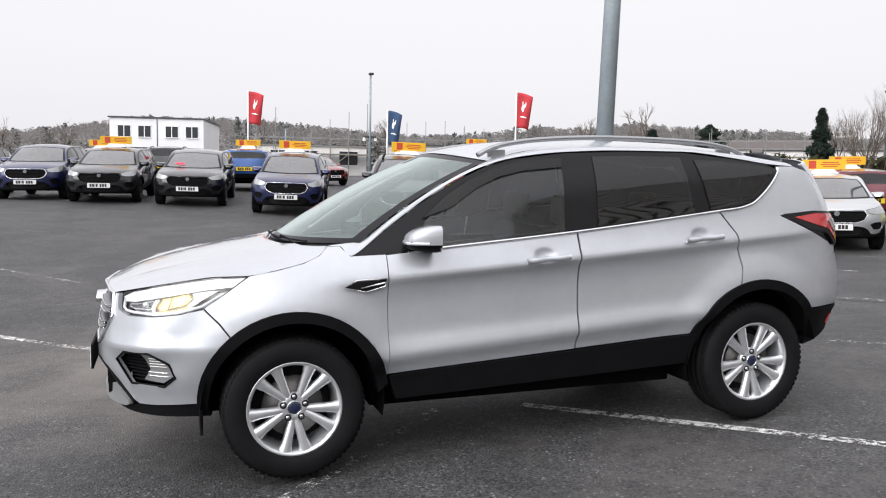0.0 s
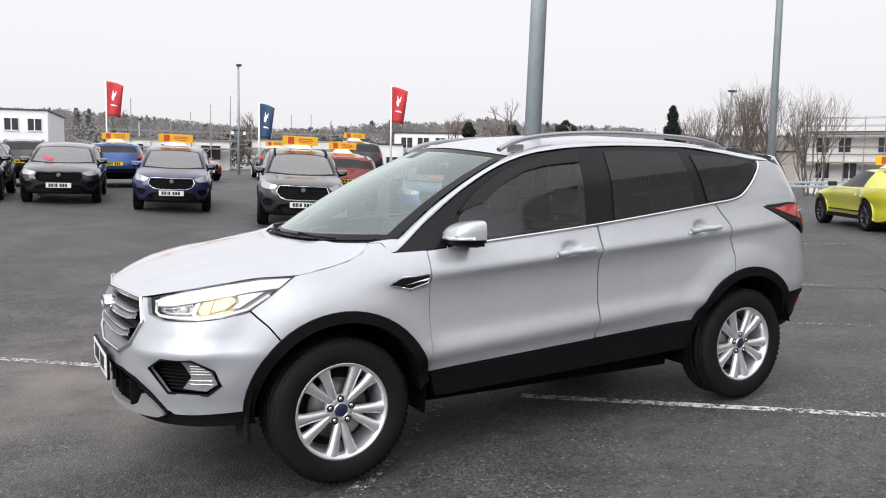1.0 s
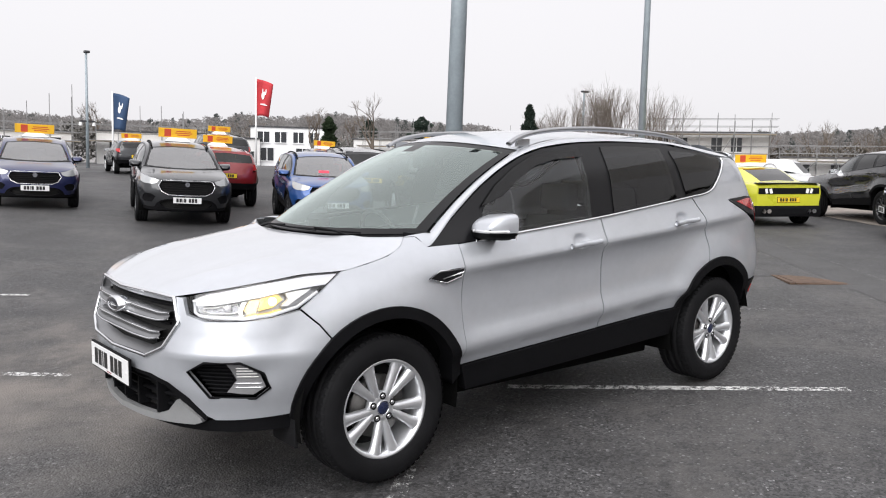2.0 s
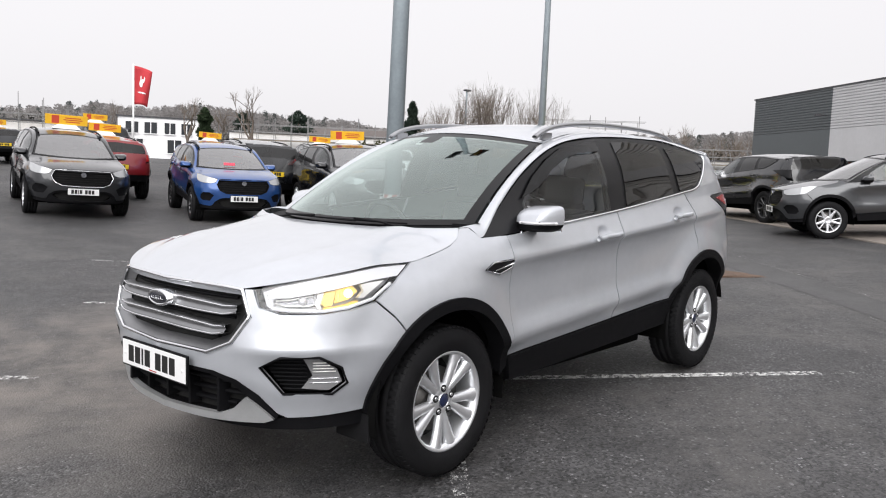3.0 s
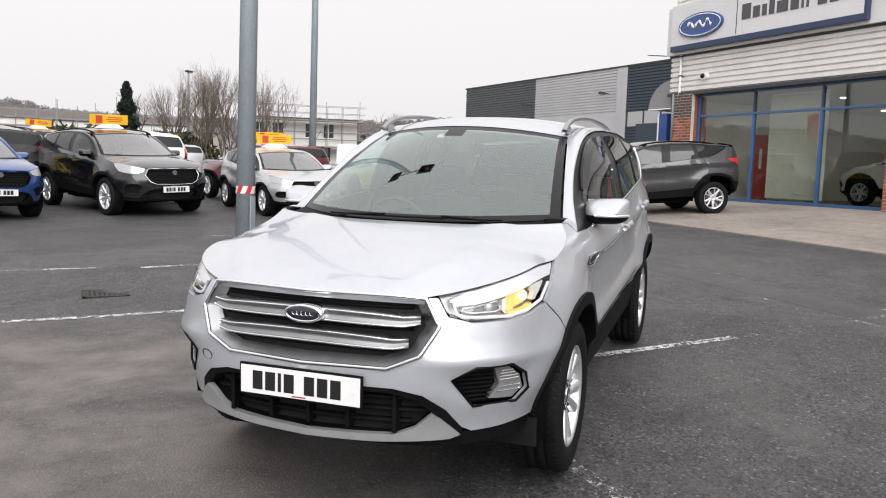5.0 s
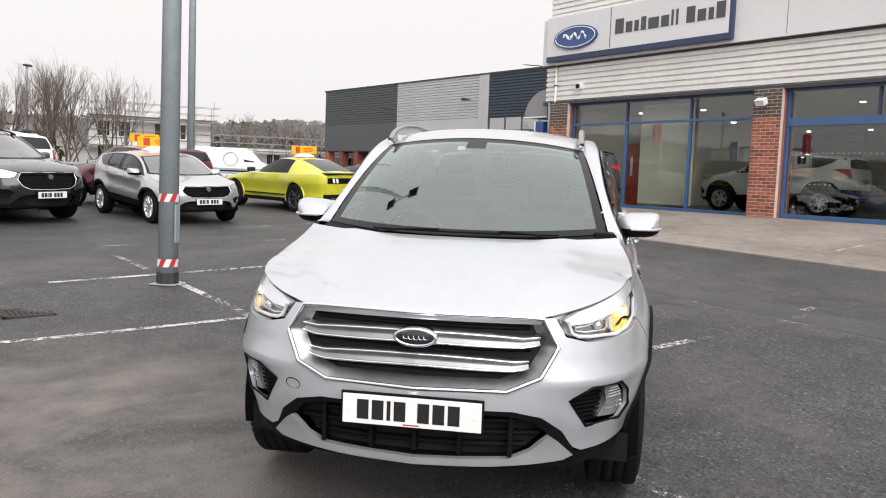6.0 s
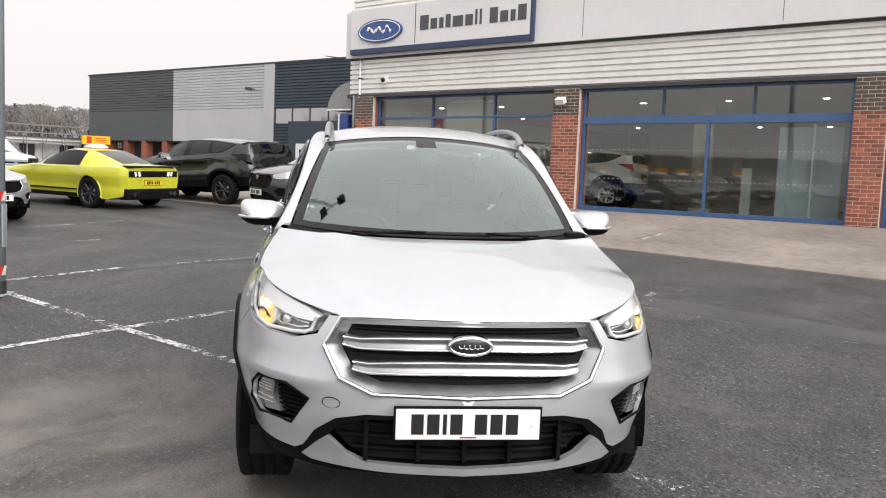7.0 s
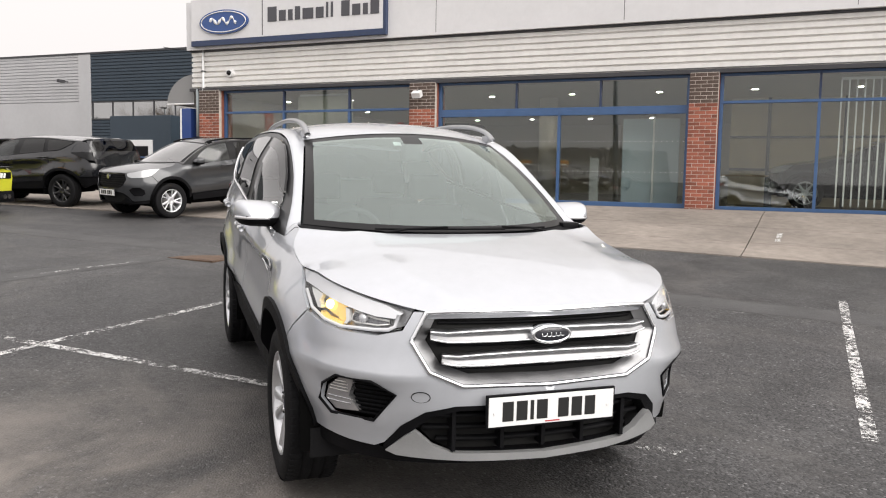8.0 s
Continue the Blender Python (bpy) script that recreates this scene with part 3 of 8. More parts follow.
def door_mirror(place_m, car, cap, fine):
    """A door mirror whose glass faces +x; its foot runs to the door at +y."""
    n, v = 22, []
    for x in np.linspace(0, 1, 14):
        w = (1 - x ** 2.0) ** 0.5
        for a in np.linspace(0, 2 * math.pi, n, endpoint=False):
            c, s_ = math.cos(a), math.sin(a)
            v.append((0.03 - 0.155 * x, 0.118 * abs(c) ** 0.55 * np.sign(c) * (0.35 + 0.65 * w), 0.068 * abs(s_) ** 0.5 * np.sign(s_) * w ** 0.8 - 0.014 * c * w - 0.016 * (1 - w)))
    v = np.array(v)
    f = [(i * n + j, i * n + (j + 1) % n, (i + 1) * n + (j + 1) % n, (i + 1) * n + j) for i in range(13) for j in range(n)]
    # the upper shell is painted, the lower one black
    up = [q for q in f if np.mean([v[i][2] for i in q]) > -0.014]
    low = [q for q in f if np.mean([v[i][2] for i in q]) <= -0.014]
    mir = mesh_object("door_mirror", v, low, PLASTIC, car, "door mirror in body colour on a black foot")
    mir.matrix_local = place_m
    mesh_object("mirror_cap", v, up, cap, mir)
    part("mirror_glass", box((0.022, -0.108, -0.060), (0.027, 0.108, 0.060), 0.003), CHROME, mir)
    part("mirror_foot", box((-0.09, 0.06, -0.105), (0.0, 0.21, -0.045), 0.014), PLASTIC, mir)
    if fine:
        pts = []
        for q in np.linspace(-0.9, 0.25, 12):
            y = 0.118 * math.sin(q * 1.5)
            x = 0.03 - 0.155 * max(0.0, 1 - (abs(y) / 0.124) ** 2.4) ** 0.5 - 0.002
            pts.append((x, y, -0.016))
        mesh_object("mirror_indicator", *tube(np.array(pts), 0.0085, 6), CLEARLENS, mir)
    return mir


def car_body(name, m, label, color, warp=same_shape, h=0.1, group="", fine=False, wheel_r=0.345, rim=0.232, style="twin", alloy=None, plate=None,
             lower=None, rails=True, grille="mesh", roof_color=None, interior=TRIM, sign=False, lens=None, tail_mat=None):
    """A car facing -x, its wheels on z = 0: panels, glass, lamps, wheels and cabin as parts."""
    car = empty(name, m, label=label, category="car", group=group)
    lower = lower or PLASTIC
    roof_color = roof_color or color

    def on(s, z, out=0.0):
        return warp(skin(s, z, out))

    def both(nm, outline, material, thick=0.012, out=0.0, holes=(), tag="", parent=car, hh=None):
        vf = panel(outline, lambda s, z, o: warp(skin(s, z, out + o)), hh or h, thick, holes)
        a = mesh_object(nm, *vf, material, parent, tag)
        b = mesh_object(nm, *mirrored(vf), material, parent, tag)
        return a, b

    def across(nm, outline, material, thick=0.012, out=0.0, holes=(), tag="", hh=None):
        vf = welded(panel(outline, lambda s, z, o: warp(skin(s, z, out + o)), hh or h, thick, holes, middle=True))
        return mesh_object(nm, *vf, material, car, tag)

    g = 0.0025 if fine else 0.0
    # flank panels, each a few millimetres from its neighbour
    wing = [(1.236, 0.683), (1.178, 0.757), (1.104, 0.826), (1.213, 0.897), (1.315, 0.968)] + [(s, z - 0.004) for s, z in BONNET_EDGE[5:]] + \
           [(1.76, 1.098), (1.808, 1.050), (1.985 - g, 1.056), (1.985 - g, 0.7), (1.988 - g, 0.452)] + circle_arc(S_F, 0.335, 0.462, 14.5, 131, 18)
    both("front_wing", wing, color)
    fd = [(1.985 + g, 0.455), (3.038 - g, 0.516), (3.040 - g, 0.9), (3.036 - g, 1.150), (2.341, 1.086), (1.985 + g, 1.053), (1.983 + g, 0.7)]
    doors = both("front_door", fd, color)
    rd = [(3.042 + g, 0.518), (3.800, 0.562)] + circle_arc(S_R, 0.372, 0.480, 157, 108.6, 9) + [(4.082 - g, 0.932), (4.045 - g, 1.126), (3.965 - g, 1.235), (3.945 - g, 1.248), (3.044 + g, 1.150)]
    rdoors = both("rear_door", rd, color)
    qp = circle_arc(S_R, 0.372, 0.480, 107.5, 58, 10) + [(4.53, 0.812), (4.815, 0.972), (4.86, 1.0), (4.80, 1.055), (4.635, 1.118), (4.395, 1.218), (4.42, 1.233), (4.68, 1.248), (4.93, 1.238),
          (4.86, 1.38), (4.74, 1.48), (4.60, 1.512), (4.442, 1.512), (4.44, 1.495), (4.423, 1.462), (4.28, 1.340), (4.19, 1.288), (4.10, 1.262), (3.953 + g, 1.248), (3.973 + g, 1.235), (4.050 + g, 1.126), (4.087 + g, 0.932)]
    both("rear_quarter", qp, color)
    # side glazing
    front_pane = [(2.165, 1.083), (2.20, 1.205), (2.32, 1.325), (2.457, 1.415), (2.60, 1.478), (2.75, 1.515), (3.005, 1.545), (2.965, 1.146), (2.341, 1.098)]
    rear_pane = [(3.165, 1.176), (3.205, 1.558), (3.40, 1.566), (3.765, 1.560), (3.795, 1.238)]
    quarter_pane = [(3.900, 1.262), (3.855, 1.545), (4.05, 1.540), (4.34, 1.510), (4.395, 1.492), (4.385, 1.462), (4.255, 1.352), (4.17, 1.305), (4.08, 1.284)]

    def shrunk(outline):
        c = np.mean(outline, 0)
        return [tuple(c + (np.array(q) - c) * (0.955, 0.92)) for q in outline]
    both("window_surround", DLO, GLOSSBLACK, 0.02, -0.006, holes=[shrunk(o) for o in (front_pane, rear_pane, quarter_pane)] if fine else ())
    both("front_side_window", front_pane, SIDEGLASS, 0.004, 0.001)
    both("rear_side_window", rear_pane, PRIVACY, 0.004, 0.001)
    both("quarter_window", quarter_pane, PRIVACY, 0.004, 0.001)
    # windscreen pillars and roof sides
    a_sz = [(1.70, 1.100), (1.76, 1.100), (1.812, 1.053), (2.028, 1.197), (2.250, 1.345), (2.412, 1.436), (2.562, 1.500), (2.728, 1.546), (3.03, 1.582), (3.40, 1.596), (3.80, 1.594), (4.13, 1.561), (4.40, 1.526), (4.60, 1.514)]
    a3 = np.array([on(s, z) for s, z in a_sz])
    b3 = [screen(v, -1.0) for v in (0.0, 0.02, 0.05, 0.30, 0.55, 0.72, 0.86, 1.0)] + [np.array([x, -0.588, roof_z(x, 0.588)]) for x in (0.1, 0.5, 0.9, 1.25, 1.5, 1.66)]
    b3 = warp(np.array(b3))
    mids = a3 * 0.5 + b3 * 0.5 + np.array([0, -0.012, 0.010])
    tt = np.linspace(0, len(a3) - 1, (len(a3) - 1) * (6 if fine else 2) + 1)
    dense = [np.stack([pchip(np.arange(len(c)), c[:, k], tt) for k in range(3)], 1) for c in (a3, mids, b3)]
    t = np.linspace(0, 1, 7)[:, None, None]
    v = dense[0] * (1 - t) * (1 - 2 * t) + dense[1] * 4 * t * (1 - t) + dense[2] * t * (2 * t - 1)
    vf = (v.reshape(-1, 3), grid_faces(7, len(tt)))
    mesh_object("roof_side", *vf, roof_color, car)
    mesh_object("roof_side", *mirrored(vf), roof_color, car)
    # roof
    nx, ny = (30, 21) if fine else (12, 9)
    u, w = np.meshgrid(np.linspace(0, 1, nx), np.linspace(-1, 1, ny), indexing="ij")
    x0, x1 = -0.40 + 0.16 * np.abs(w) ** 2.4, 1.66 + 0.10 * (1 - w * w)
    x = x0 + (x1 - x0) * u
    rz = roof_z(x, 0.588 * w)
    rz = rz + (1 - np.clip(u * 6, 0, 1)) ** 2 * (1.582 - 0.052 * w * w - roof_z(x0, 0.588 * w))
    mesh_object("roof", warp(np.stack([x, 0.588 * w, rz], -1)).reshape(-1, 3), grid_faces(nx, ny, False), roof_color, car)
    lining = warp(np.stack([x, 0.575 * w, rz - 0.03], -1)).reshape(-1, 3)
    mesh_object("headliner", lining, grid_faces(nx, ny, True), HEADLINER if fine else DARK, car)
    # windscreen: the clear pane inside a black edge
    nv, nw = (22, 33) if fine else (7, 11)
    vv_, ww_ = np.linspace(0.02, 0.985, nv), np.linspace(-0.985, 0.985, nw)
    if not fine:
        vv_[1], vv_[-2], ww_[1], ww_[-2] = 0.055, 0.945, -0.945, 0.945
    V, W = np.meshgrid(vv_, ww_, indexing="ij")
    full = warp(screen(V, W))
    cells = grid_faces(nv, nw, True)
    edge = [q for q in cells if any((i // nw in (0, nv - 1)) or (i % nw in (0, nw - 1)) for i in q) or (fine and (min(i // nw for i in q) < 1 or (abs(np.mean([i % nw for i in q]) - nw / 2) < 1.6 and np.mean([i // nw for i in q]) > nv - 3.6)))]
    es = set(edge)
    ws = mesh_object("windscreen", full.reshape(-1, 3), [q for q in cells if q not in es], SCREEN if fine else FARSCREEN, car, "laminated windscreen with a black edge" if fine else "")
    mesh_object("windscreen_edge", full.reshape(-1, 3), edge, GLOSSBLACK, ws)
    # bonnet
    E = np.array([on(s, z) for s, z in BONNET_EDGE])
    ne = (len(E) - 1) * (6 if fine else 2) + 1
    te = np.linspace(0, len(E) - 1, ne)
    E = np.stack([pchip(np.arange(len(E)), E[:, k], te) for k in range(3)], 1)
    k = te / te[-1]
    cx = -2.232 + (2.232 - 1.372) * np.clip(k * 1.02, 0, 1) ** 0.9
    C = warp(np.stack([cx, 0 * cx, bonnet_z(cx, 0 * cx)], 1))
    nb = 25 if fine else 9
    W = np.linspace(-1, 1, nb)[None, :]
    aw = np.abs(W)
    bx_ = C[:, 0:1] + (E[:, 0:1] - C[:, 0:1]) * aw ** 2.2
    by_ = -E[:, 1:2] * W
    p_ = 2.6 + 1.2 * k[:, None]
    crease = 0.018 * np.exp(-((aw - 0.64) / 0.06) ** 2) * np.clip(k[:, None] * 4, 0, 1) * (1 if fine else 0.6)
    bz_ = C[:, 2:3] + (E[:, 2:3] - C[:, 2:3]) * aw ** p_ + crease * (1 - k[:, None] * 0.5)
    bonnet = np.stack([bx_, by_ + 0 * bx_, bz_], -1)
    low = bonnet[:1] + np.array([0.012, 0, -0.028])
    rear = bonnet[-1:] + np.array([0.03, 0, -0.05])
    mesh_object("bonnet", np.concatenate([low, bonnet, rear]).reshape(-1, 3), grid_faces(ne + 2, nb, True), color, car)
    cowl = np.stack([bonnet[-1] + (-0.01, 0, -0.035), warp(screen(0 * W[0] + 0.05, W[0])) + (0, 0, -0.015)])
    mesh_object("scuttle", cowl.reshape(-1, 3), grid_faces(2, nb, True), PLASTIC, car)
    # nose
    bumper = [(0, 0.592), (0.347, 0.597), (0.476, 0.650), (0.552, 0.762), (0.500, 0.868), (0.54, 0.868), (0.578, 0.800), (0.678, 0.777), (0.85, 0.781), (0.98, 0.794), (1.098, 0.819), (1.172, 0.752), (1.230, 0.678)] + \
        circle_arc(S_F, 0.335, 0.462, 134, 176, 9) + [(0.80, 0.350), (0.70, 0.345), (0.655, 0.362), (0.575, 0.440), (0.48, 0.500), (0.37, 0.524), (0, 0.531)]
    across("front_bumper", bumper, color, 0.02, holes=(FOG,))
    across("bumper_base", [(0, 0.330), (0.64, 0.335), (0.70, 0.343), (0.80, 0.348), (1.092, 0.368), (1.12, 0.300), (0.62, 0.285), (0, 0.285)], lower, 0.05, -0.012)
    across("skid_plate", [(0, 0.326), (0.37, 0.338), (0.455, 0.370), (0.522, 0.428), (0.560, 0.405), (0.645, 0.338), (0.60, 0.322), (0.30, 0.304), (0, 0.298)], SKID if fine else lower, 0.03, 0.020)
    across("intake_surround", [(0, 0.534), (0.37, 0.527), (0.483, 0.502), (0.58, 0.440), (0.66, 0.350), (0.64, 0.33), (0.55, 0.41), (0.527, 0.428), (0.455, 0.484), (0.35, 0.510), (0, 0.517)], lower, 0.05, 0.002)
    intake = across("lower_intake", INTAKE, DARK, 0.02, -0.06)
    if fine:
        for z0, tag in ((0.378, ""), (0.428, ""), (0.478, "")):
            half = 0.50 - abs(z0 - 0.43) * 1.2
            ss = np.linspace(0, half, 14)
            top, bot = on(ss, 0 * ss + z0 + 0.006, -0.025), on(ss, 0 * ss + z0 - 0.006, -0.025)
            bk = on(ss, 0 * ss + z0 - 0.008, -0.06)
            bk2 = on(ss, 0 * ss + z0 + 0.008, -0.06)
            mesh_object("intake_slat", *welded((np.stack([bk, bot, top, bk2]).reshape(-1, 3), grid_faces(4, 14))), PLASTIC, intake)
        for y in (-0.36, -0.17, 0, 0.17, 0.36):
            part("intake_rib", box((-2.236 + 0.16 * y * y, y - 0.008, 0.345), (-2.18 + 0.16 * y * y, y + 0.008, 0.512), 0.003), PLASTIC, intake)
    # grille
    gback = across("grille", GRILLE, DARK, 0.02, -0.055)
    if grille == "bars":
        inner = [(0, 0.846), (0.385, 0.846), (0.455, 0.836), (0.492, 0.762), (0.43, 0.678), (0.32, 0.640), (0, 0.634)]
        pts = np.array(GRILLE)
        ring = [on(pts[:, 0], pts[:, 1], -0.002), on(np.array(inner)[:, 0], np.array(inner)[:, 1], -0.045)]
        tg = np.linspace(0, 6, 61)
        ring = [np.stack([np.interp(tg, range(7), r_[:, kk]) for kk in range(3)], 1) for r_ in ring]
        mesh_object("grille_bowl", *welded((np.stack(ring).reshape(-1, 3), grid_faces(2, 61))), GRILLE_SATIN, gback, "satin silver grille surround")
        loop = np.vstack([ring[0], (ring[0] * (1, -1, 1))[::-1][1:-1]])
        mesh_object("grille_frame", *tube(loop + (-0.006, 0, 0), 0.0085, 8, True), CHROME, gback, "chrome grille frame")
        for zc, half in ((0.787, 0.470), (0.703, 0.425)):
            ss = np.linspace(0, half, 22)
            dip = -0.010 * (ss / half) ** 2 + 0.010 * np.clip((ss - half * 0.86) / (half * 0.14), 0, 1)
            prof = [(0.022, -0.05), (0.021, -0.016), (0.016, -0.009), (0.010, -0.012), (0.004, -0.018), (-0.004, -0.018), (-0.010, -0.012), (-0.016, -0.009), (-0.021, -0.016), (-0.022, -0.05)]
            rows = [on(ss, zc + dip + 1.2 * dz * (1 - 0.35 * (ss / half) ** 4), o + 0.008) for dz, o in prof[::-1]]
            bar = mesh_object("grille_bar", *welded((np.stack(rows).reshape(-1, 3), grid_faces(len(prof), 22))), GRILLE_SATIN, gback, "silver grille bar with chrome edges")
            for dz in (0.0198, -0.0198):
                line = on(ss, zc + dip + dz * (1 - 0.35 * (ss / half) ** 4), 0.001)
                line = np.vstack([line[::-1], (line * (1, -1, 1))[1:]])
                mesh_object("bar_edge", *tube(line, 0.0042, 6), CHROME, bar)
        for zc in (0.745, 0.662, 0.825):
            ss = np.linspace(0, 0.44 if zc > 0.7 else 0.36, 16)
            line = on(ss, 0 * ss + zc, -0.05)
            mesh_object("grille_slat", *tube(np.vstack([line[::-1], (line * (1, -1, 1))[1:]]), 0.007, 6), PLASTIC, gback)
        # oval badge, left without lettering
        a = np.linspace(0, 2 * math.pi, 40, endpoint=False)
        def oval(rx, rz_, x):
            return np.stack([0 * a + x, rx * np.cos(a), 0.787 + rz_ * np.sin(a)], 1)
        bv = np.vstack([oval(0.083, 0.036, -2.225), oval(0.083, 0.036, -2.278), oval(0.076, 0.030, -2.284), oval(0.070, 0.025, -2.279)])
        fb = [(i * 40 + j, i * 40 + (j + 1) % 40, (i + 1) * 40 + (j + 1) % 40, (i + 1) * 40 + j) for i in range(3) for j in range(40)]
        badge = mesh_object("oval_badge", bv, fb, CHROME, gback, "oval chrome badge with a dark field")
        dv = np.vstack([[(-2.2835, 0, 0.787)], oval(0.040, 0.014, -2.2825), oval(0.0705, 0.0255, -2.2795)])
        mesh_object("badge_field", dv, [(0, 1 + j, 1 + (j + 1) % 40) for j in range(40)] + [(1 + j, 41 + j, 41 + (j + 1) % 40, 1 + (j + 1) % 40) for j in range(40)], shader("badge_dark", (0.012, 0.013, 0.02), 0.2, coat=1.0), badge)
        ln = np.array([(-2.2850, y + 0.005 * math.cos(y * 330), 0.787 + (0.008 - 0.08 * abs(y)) * math.sin(y * 330)) for y in np.linspace(-0.045, 0.045, 70)])
        mesh_object("badge_stroke", *tube(ln, 0.0016, 5), CHROME, badge)
    else:
        pts = np.array(GRILLE)
        line = on(pts[:, 0], pts[:, 1], 0.0)
        loop = np.vstack([line, (line * (1, -1, 1))[::-1][1:-1]])
        trim_mat = CHROME if grille == "mesh" else lower
        mesh_object("grille_frame", *tube(loop, 0.007, 6, True), trim_mat, gback)
        for zc in (0.64, 0.68, 0.72, 0.76, 0.80, 0.84):
            ss = np.linspace(0, float(np.interp(zc, [0.6, 0.66, 0.76, 0.87], [0.34, 0.46, 0.53, 0.49])), 6)
            line = on(ss, 0 * ss + zc, -0.02)
            mesh_object("grille_slat", *tube(np.vstack([line[::-1], (line * (1, -1, 1))[1:]]), 0.009, 5), PLASTIC, gback)
        bz = float(warp(np.array([-2.25, 0, 0.80]))[2])
        bxx = float(on(0.0, 0.80)[0])
        part("oval_badge", rod((bxx - 0.012, 0, bz), (bxx + 0.03, 0, bz), 0.045, 0.045, 16), shader("badge_far", (0.30, 0.31, 0.34), 0.25, 0.8), gback)
    # lamps
    if fine:
        bowls = both("headlight", HEADLIGHT, LAMP_BOWL, 0.06, -0.062, tag="lit headlight with a silver reflector under a clear cover", hh=0.04)
        sign_ = (1, -1)
        for bowl, sg in zip(bowls, sign_):
            def side(vf):
                return vf if sg == 1 else mirrored(vf)
            put = lambda s, z, o: warp(skin(s, z, o - 0.03))
            up = [(0.66, 0.884), (0.80, 0.909), (1.0, 0.938), (1.15, 0.956), (1.295, 0.960), (1.235, 0.918), (1.17, 0.912), (1.10, 0.905), (0.86, 0.868), (0.70, 0.842), (0.615, 0.838), (0.585, 0.858)]
            mesh_object("reflector_strip", *side(panel(up, lambda s, z, o: warp(skin(s, z, o - 0.012)), 0.04, 0.03)), BLADE, bowl, "bright silver blade over the lamps")
            def chamber(nm, outline, depth, mat_, tag=""):
                mesh_object(nm, *side(panel(outline, lambda s, z, o: warp(skin(s, z, o + depth)), 0.04, 0.02)), mat_, bowl, tag)
            chamber("inner_chamber", [(0.64, 0.830), (0.70, 0.834), (0.82, 0.854), (0.835, 0.818), (0.80, 0.806), (0.69, 0.803), (0.635, 0.812)], -0.040, LAMP_GREY)
            chamber("amber_glow_facet", [(0.845, 0.822), (0.875, 0.862), (0.925, 0.868), (0.905, 0.812), (0.87, 0.806)], -0.034, AMBER, "yellow lit lamp chamber")
            chamber("amber_glow_facet", [(0.930, 0.870), (1.015, 0.884), (1.035, 0.862), (0.985, 0.832), (0.915, 0.818)], -0.038, AMBER, "yellow lit lamp chamber")
            chamber("amber_glow_strip", [(0.86, 0.803), (0.97, 0.815), (1.02, 0.829), (1.02, 0.819), (0.97, 0.805), (0.86, 0.795)], -0.020, AMBER)
            chamber("chevron", [(1.045, 0.890), (1.10, 0.898), (1.165, 0.902), (1.10, 0.868), (1.05, 0.838), (1.02, 0.838), (1.055, 0.865)], -0.018, REFLECTOR, "silver chevron beside the lit chamber")
            chamber("lamp_divider", [(0.838, 0.856), (0.862, 0.860), (0.842, 0.818), (0.850, 0.803), (0.835, 0.803), (0.822, 0.818)], -0.016, REFLECTOR)
            drl = np.array([(0.602, 0.852), (0.614, 0.810), (0.64, 0.798), (0.70, 0.794), (0.86, 0.792), (0.97, 0.804), (1.09, 0.832), (1.19, 0.890)])
            mesh_object("light_guide", *side(tube(on(drl[:, 0], drl[:, 1], -0.014), 0.0075, 6)), BLADE, bowl, "white light guide round the lamp")
            inner = np.array([(0.645, 0.826), (0.70, 0.830), (0.815, 0.848), (0.828, 0.818), (0.798, 0.810), (0.692, 0.807), (0.640, 0.814)])
            mesh_object("chamber_frame", *side(tube(on(inner[:, 0], inner[:, 1], -0.030), 0.0040, 6, True)), REFLECTOR, bowl)
            for sc, zc, rr, mat_ in ((0.765, 0.828, 0.019, CLEARLENS), (0.985, 0.857, 0.019, BULB)):
                c = on(sc, zc, -0.032) * (1, sg, 1)
                bm = bmesh.new()
                bmesh.ops.create_uvsphere(bm, u_segments=20, v_segments=12, radius=rr, matrix=Matrix.Translation(c))
                part("projector_lens", bm, mat_, bowl, "warm glowing lamp" if mat_ is BULB else "", True)
            cover = mesh_object("lamp_cover", *side(panel(HEADLIGHT, lambda s, z, o: warp(skin(s, z, o + 0.001)), 0.03, 0.01)), LENS, bowl)
            cover.visible_shadow = False
        pods = both("fog_lamp_bezel", FOG, PLASTIC, 0.06, -0.05, tag="black fog lamp bezel with a clear lamp", hh=0.03)
        for pod, sg in zip(pods, sign_):
            def side(vf):
                return vf if sg == 1 else mirrored(vf)
            lp = mesh_object("fog_lamp", *side(panel([(0.775, 0.602), (0.84, 0.602), (0.92, 0.556), (0.945, 0.500), (0.89, 0.466), (0.765, 0.474), (0.815, 0.530)], lambda s, z, o: warp(skin(s, z, o - 0.016)), 0.03, 0.03)), FOGLENS, pod, "clear ribbed fog lamp")
            for zc in (0.498, 0.516, 0.545, 0.558, 0.571, 0.584):
                ss = np.linspace(0.815 if zc > 0.53 else 0.80, float(np.interp(zc, [0.47, 0.5, 0.556, 0.60], [0.90, 0.935, 0.91, 0.85])), 8)
                mesh_object("lamp_rib", *side(tube(on(ss, 0 * ss + zc, -0.0145), 0.0022, 5)), CHROME if zc < 0.52 else REFLECTOR, lp)
            for zc in np.arange(0.468, 0.60, 0.017):
                ss = np.linspace(float(np.interp(zc, [0.45, 0.56, 0.61], [0.69, 0.61, 0.68])), 0.79, 7)
                mesh_object("bezel_slat", *side(tube(on(ss, 0 * ss + zc, -0.032), 0.0045, 5)), PLASTIC, pod)
            edge = on(np.array(FOG)[:, 0], np.array(FOG)[:, 1], 0.001)
            mesh_object("bezel_edge", *side(tube(edge, 0.006, 6, True)), PLASTIC, pod)
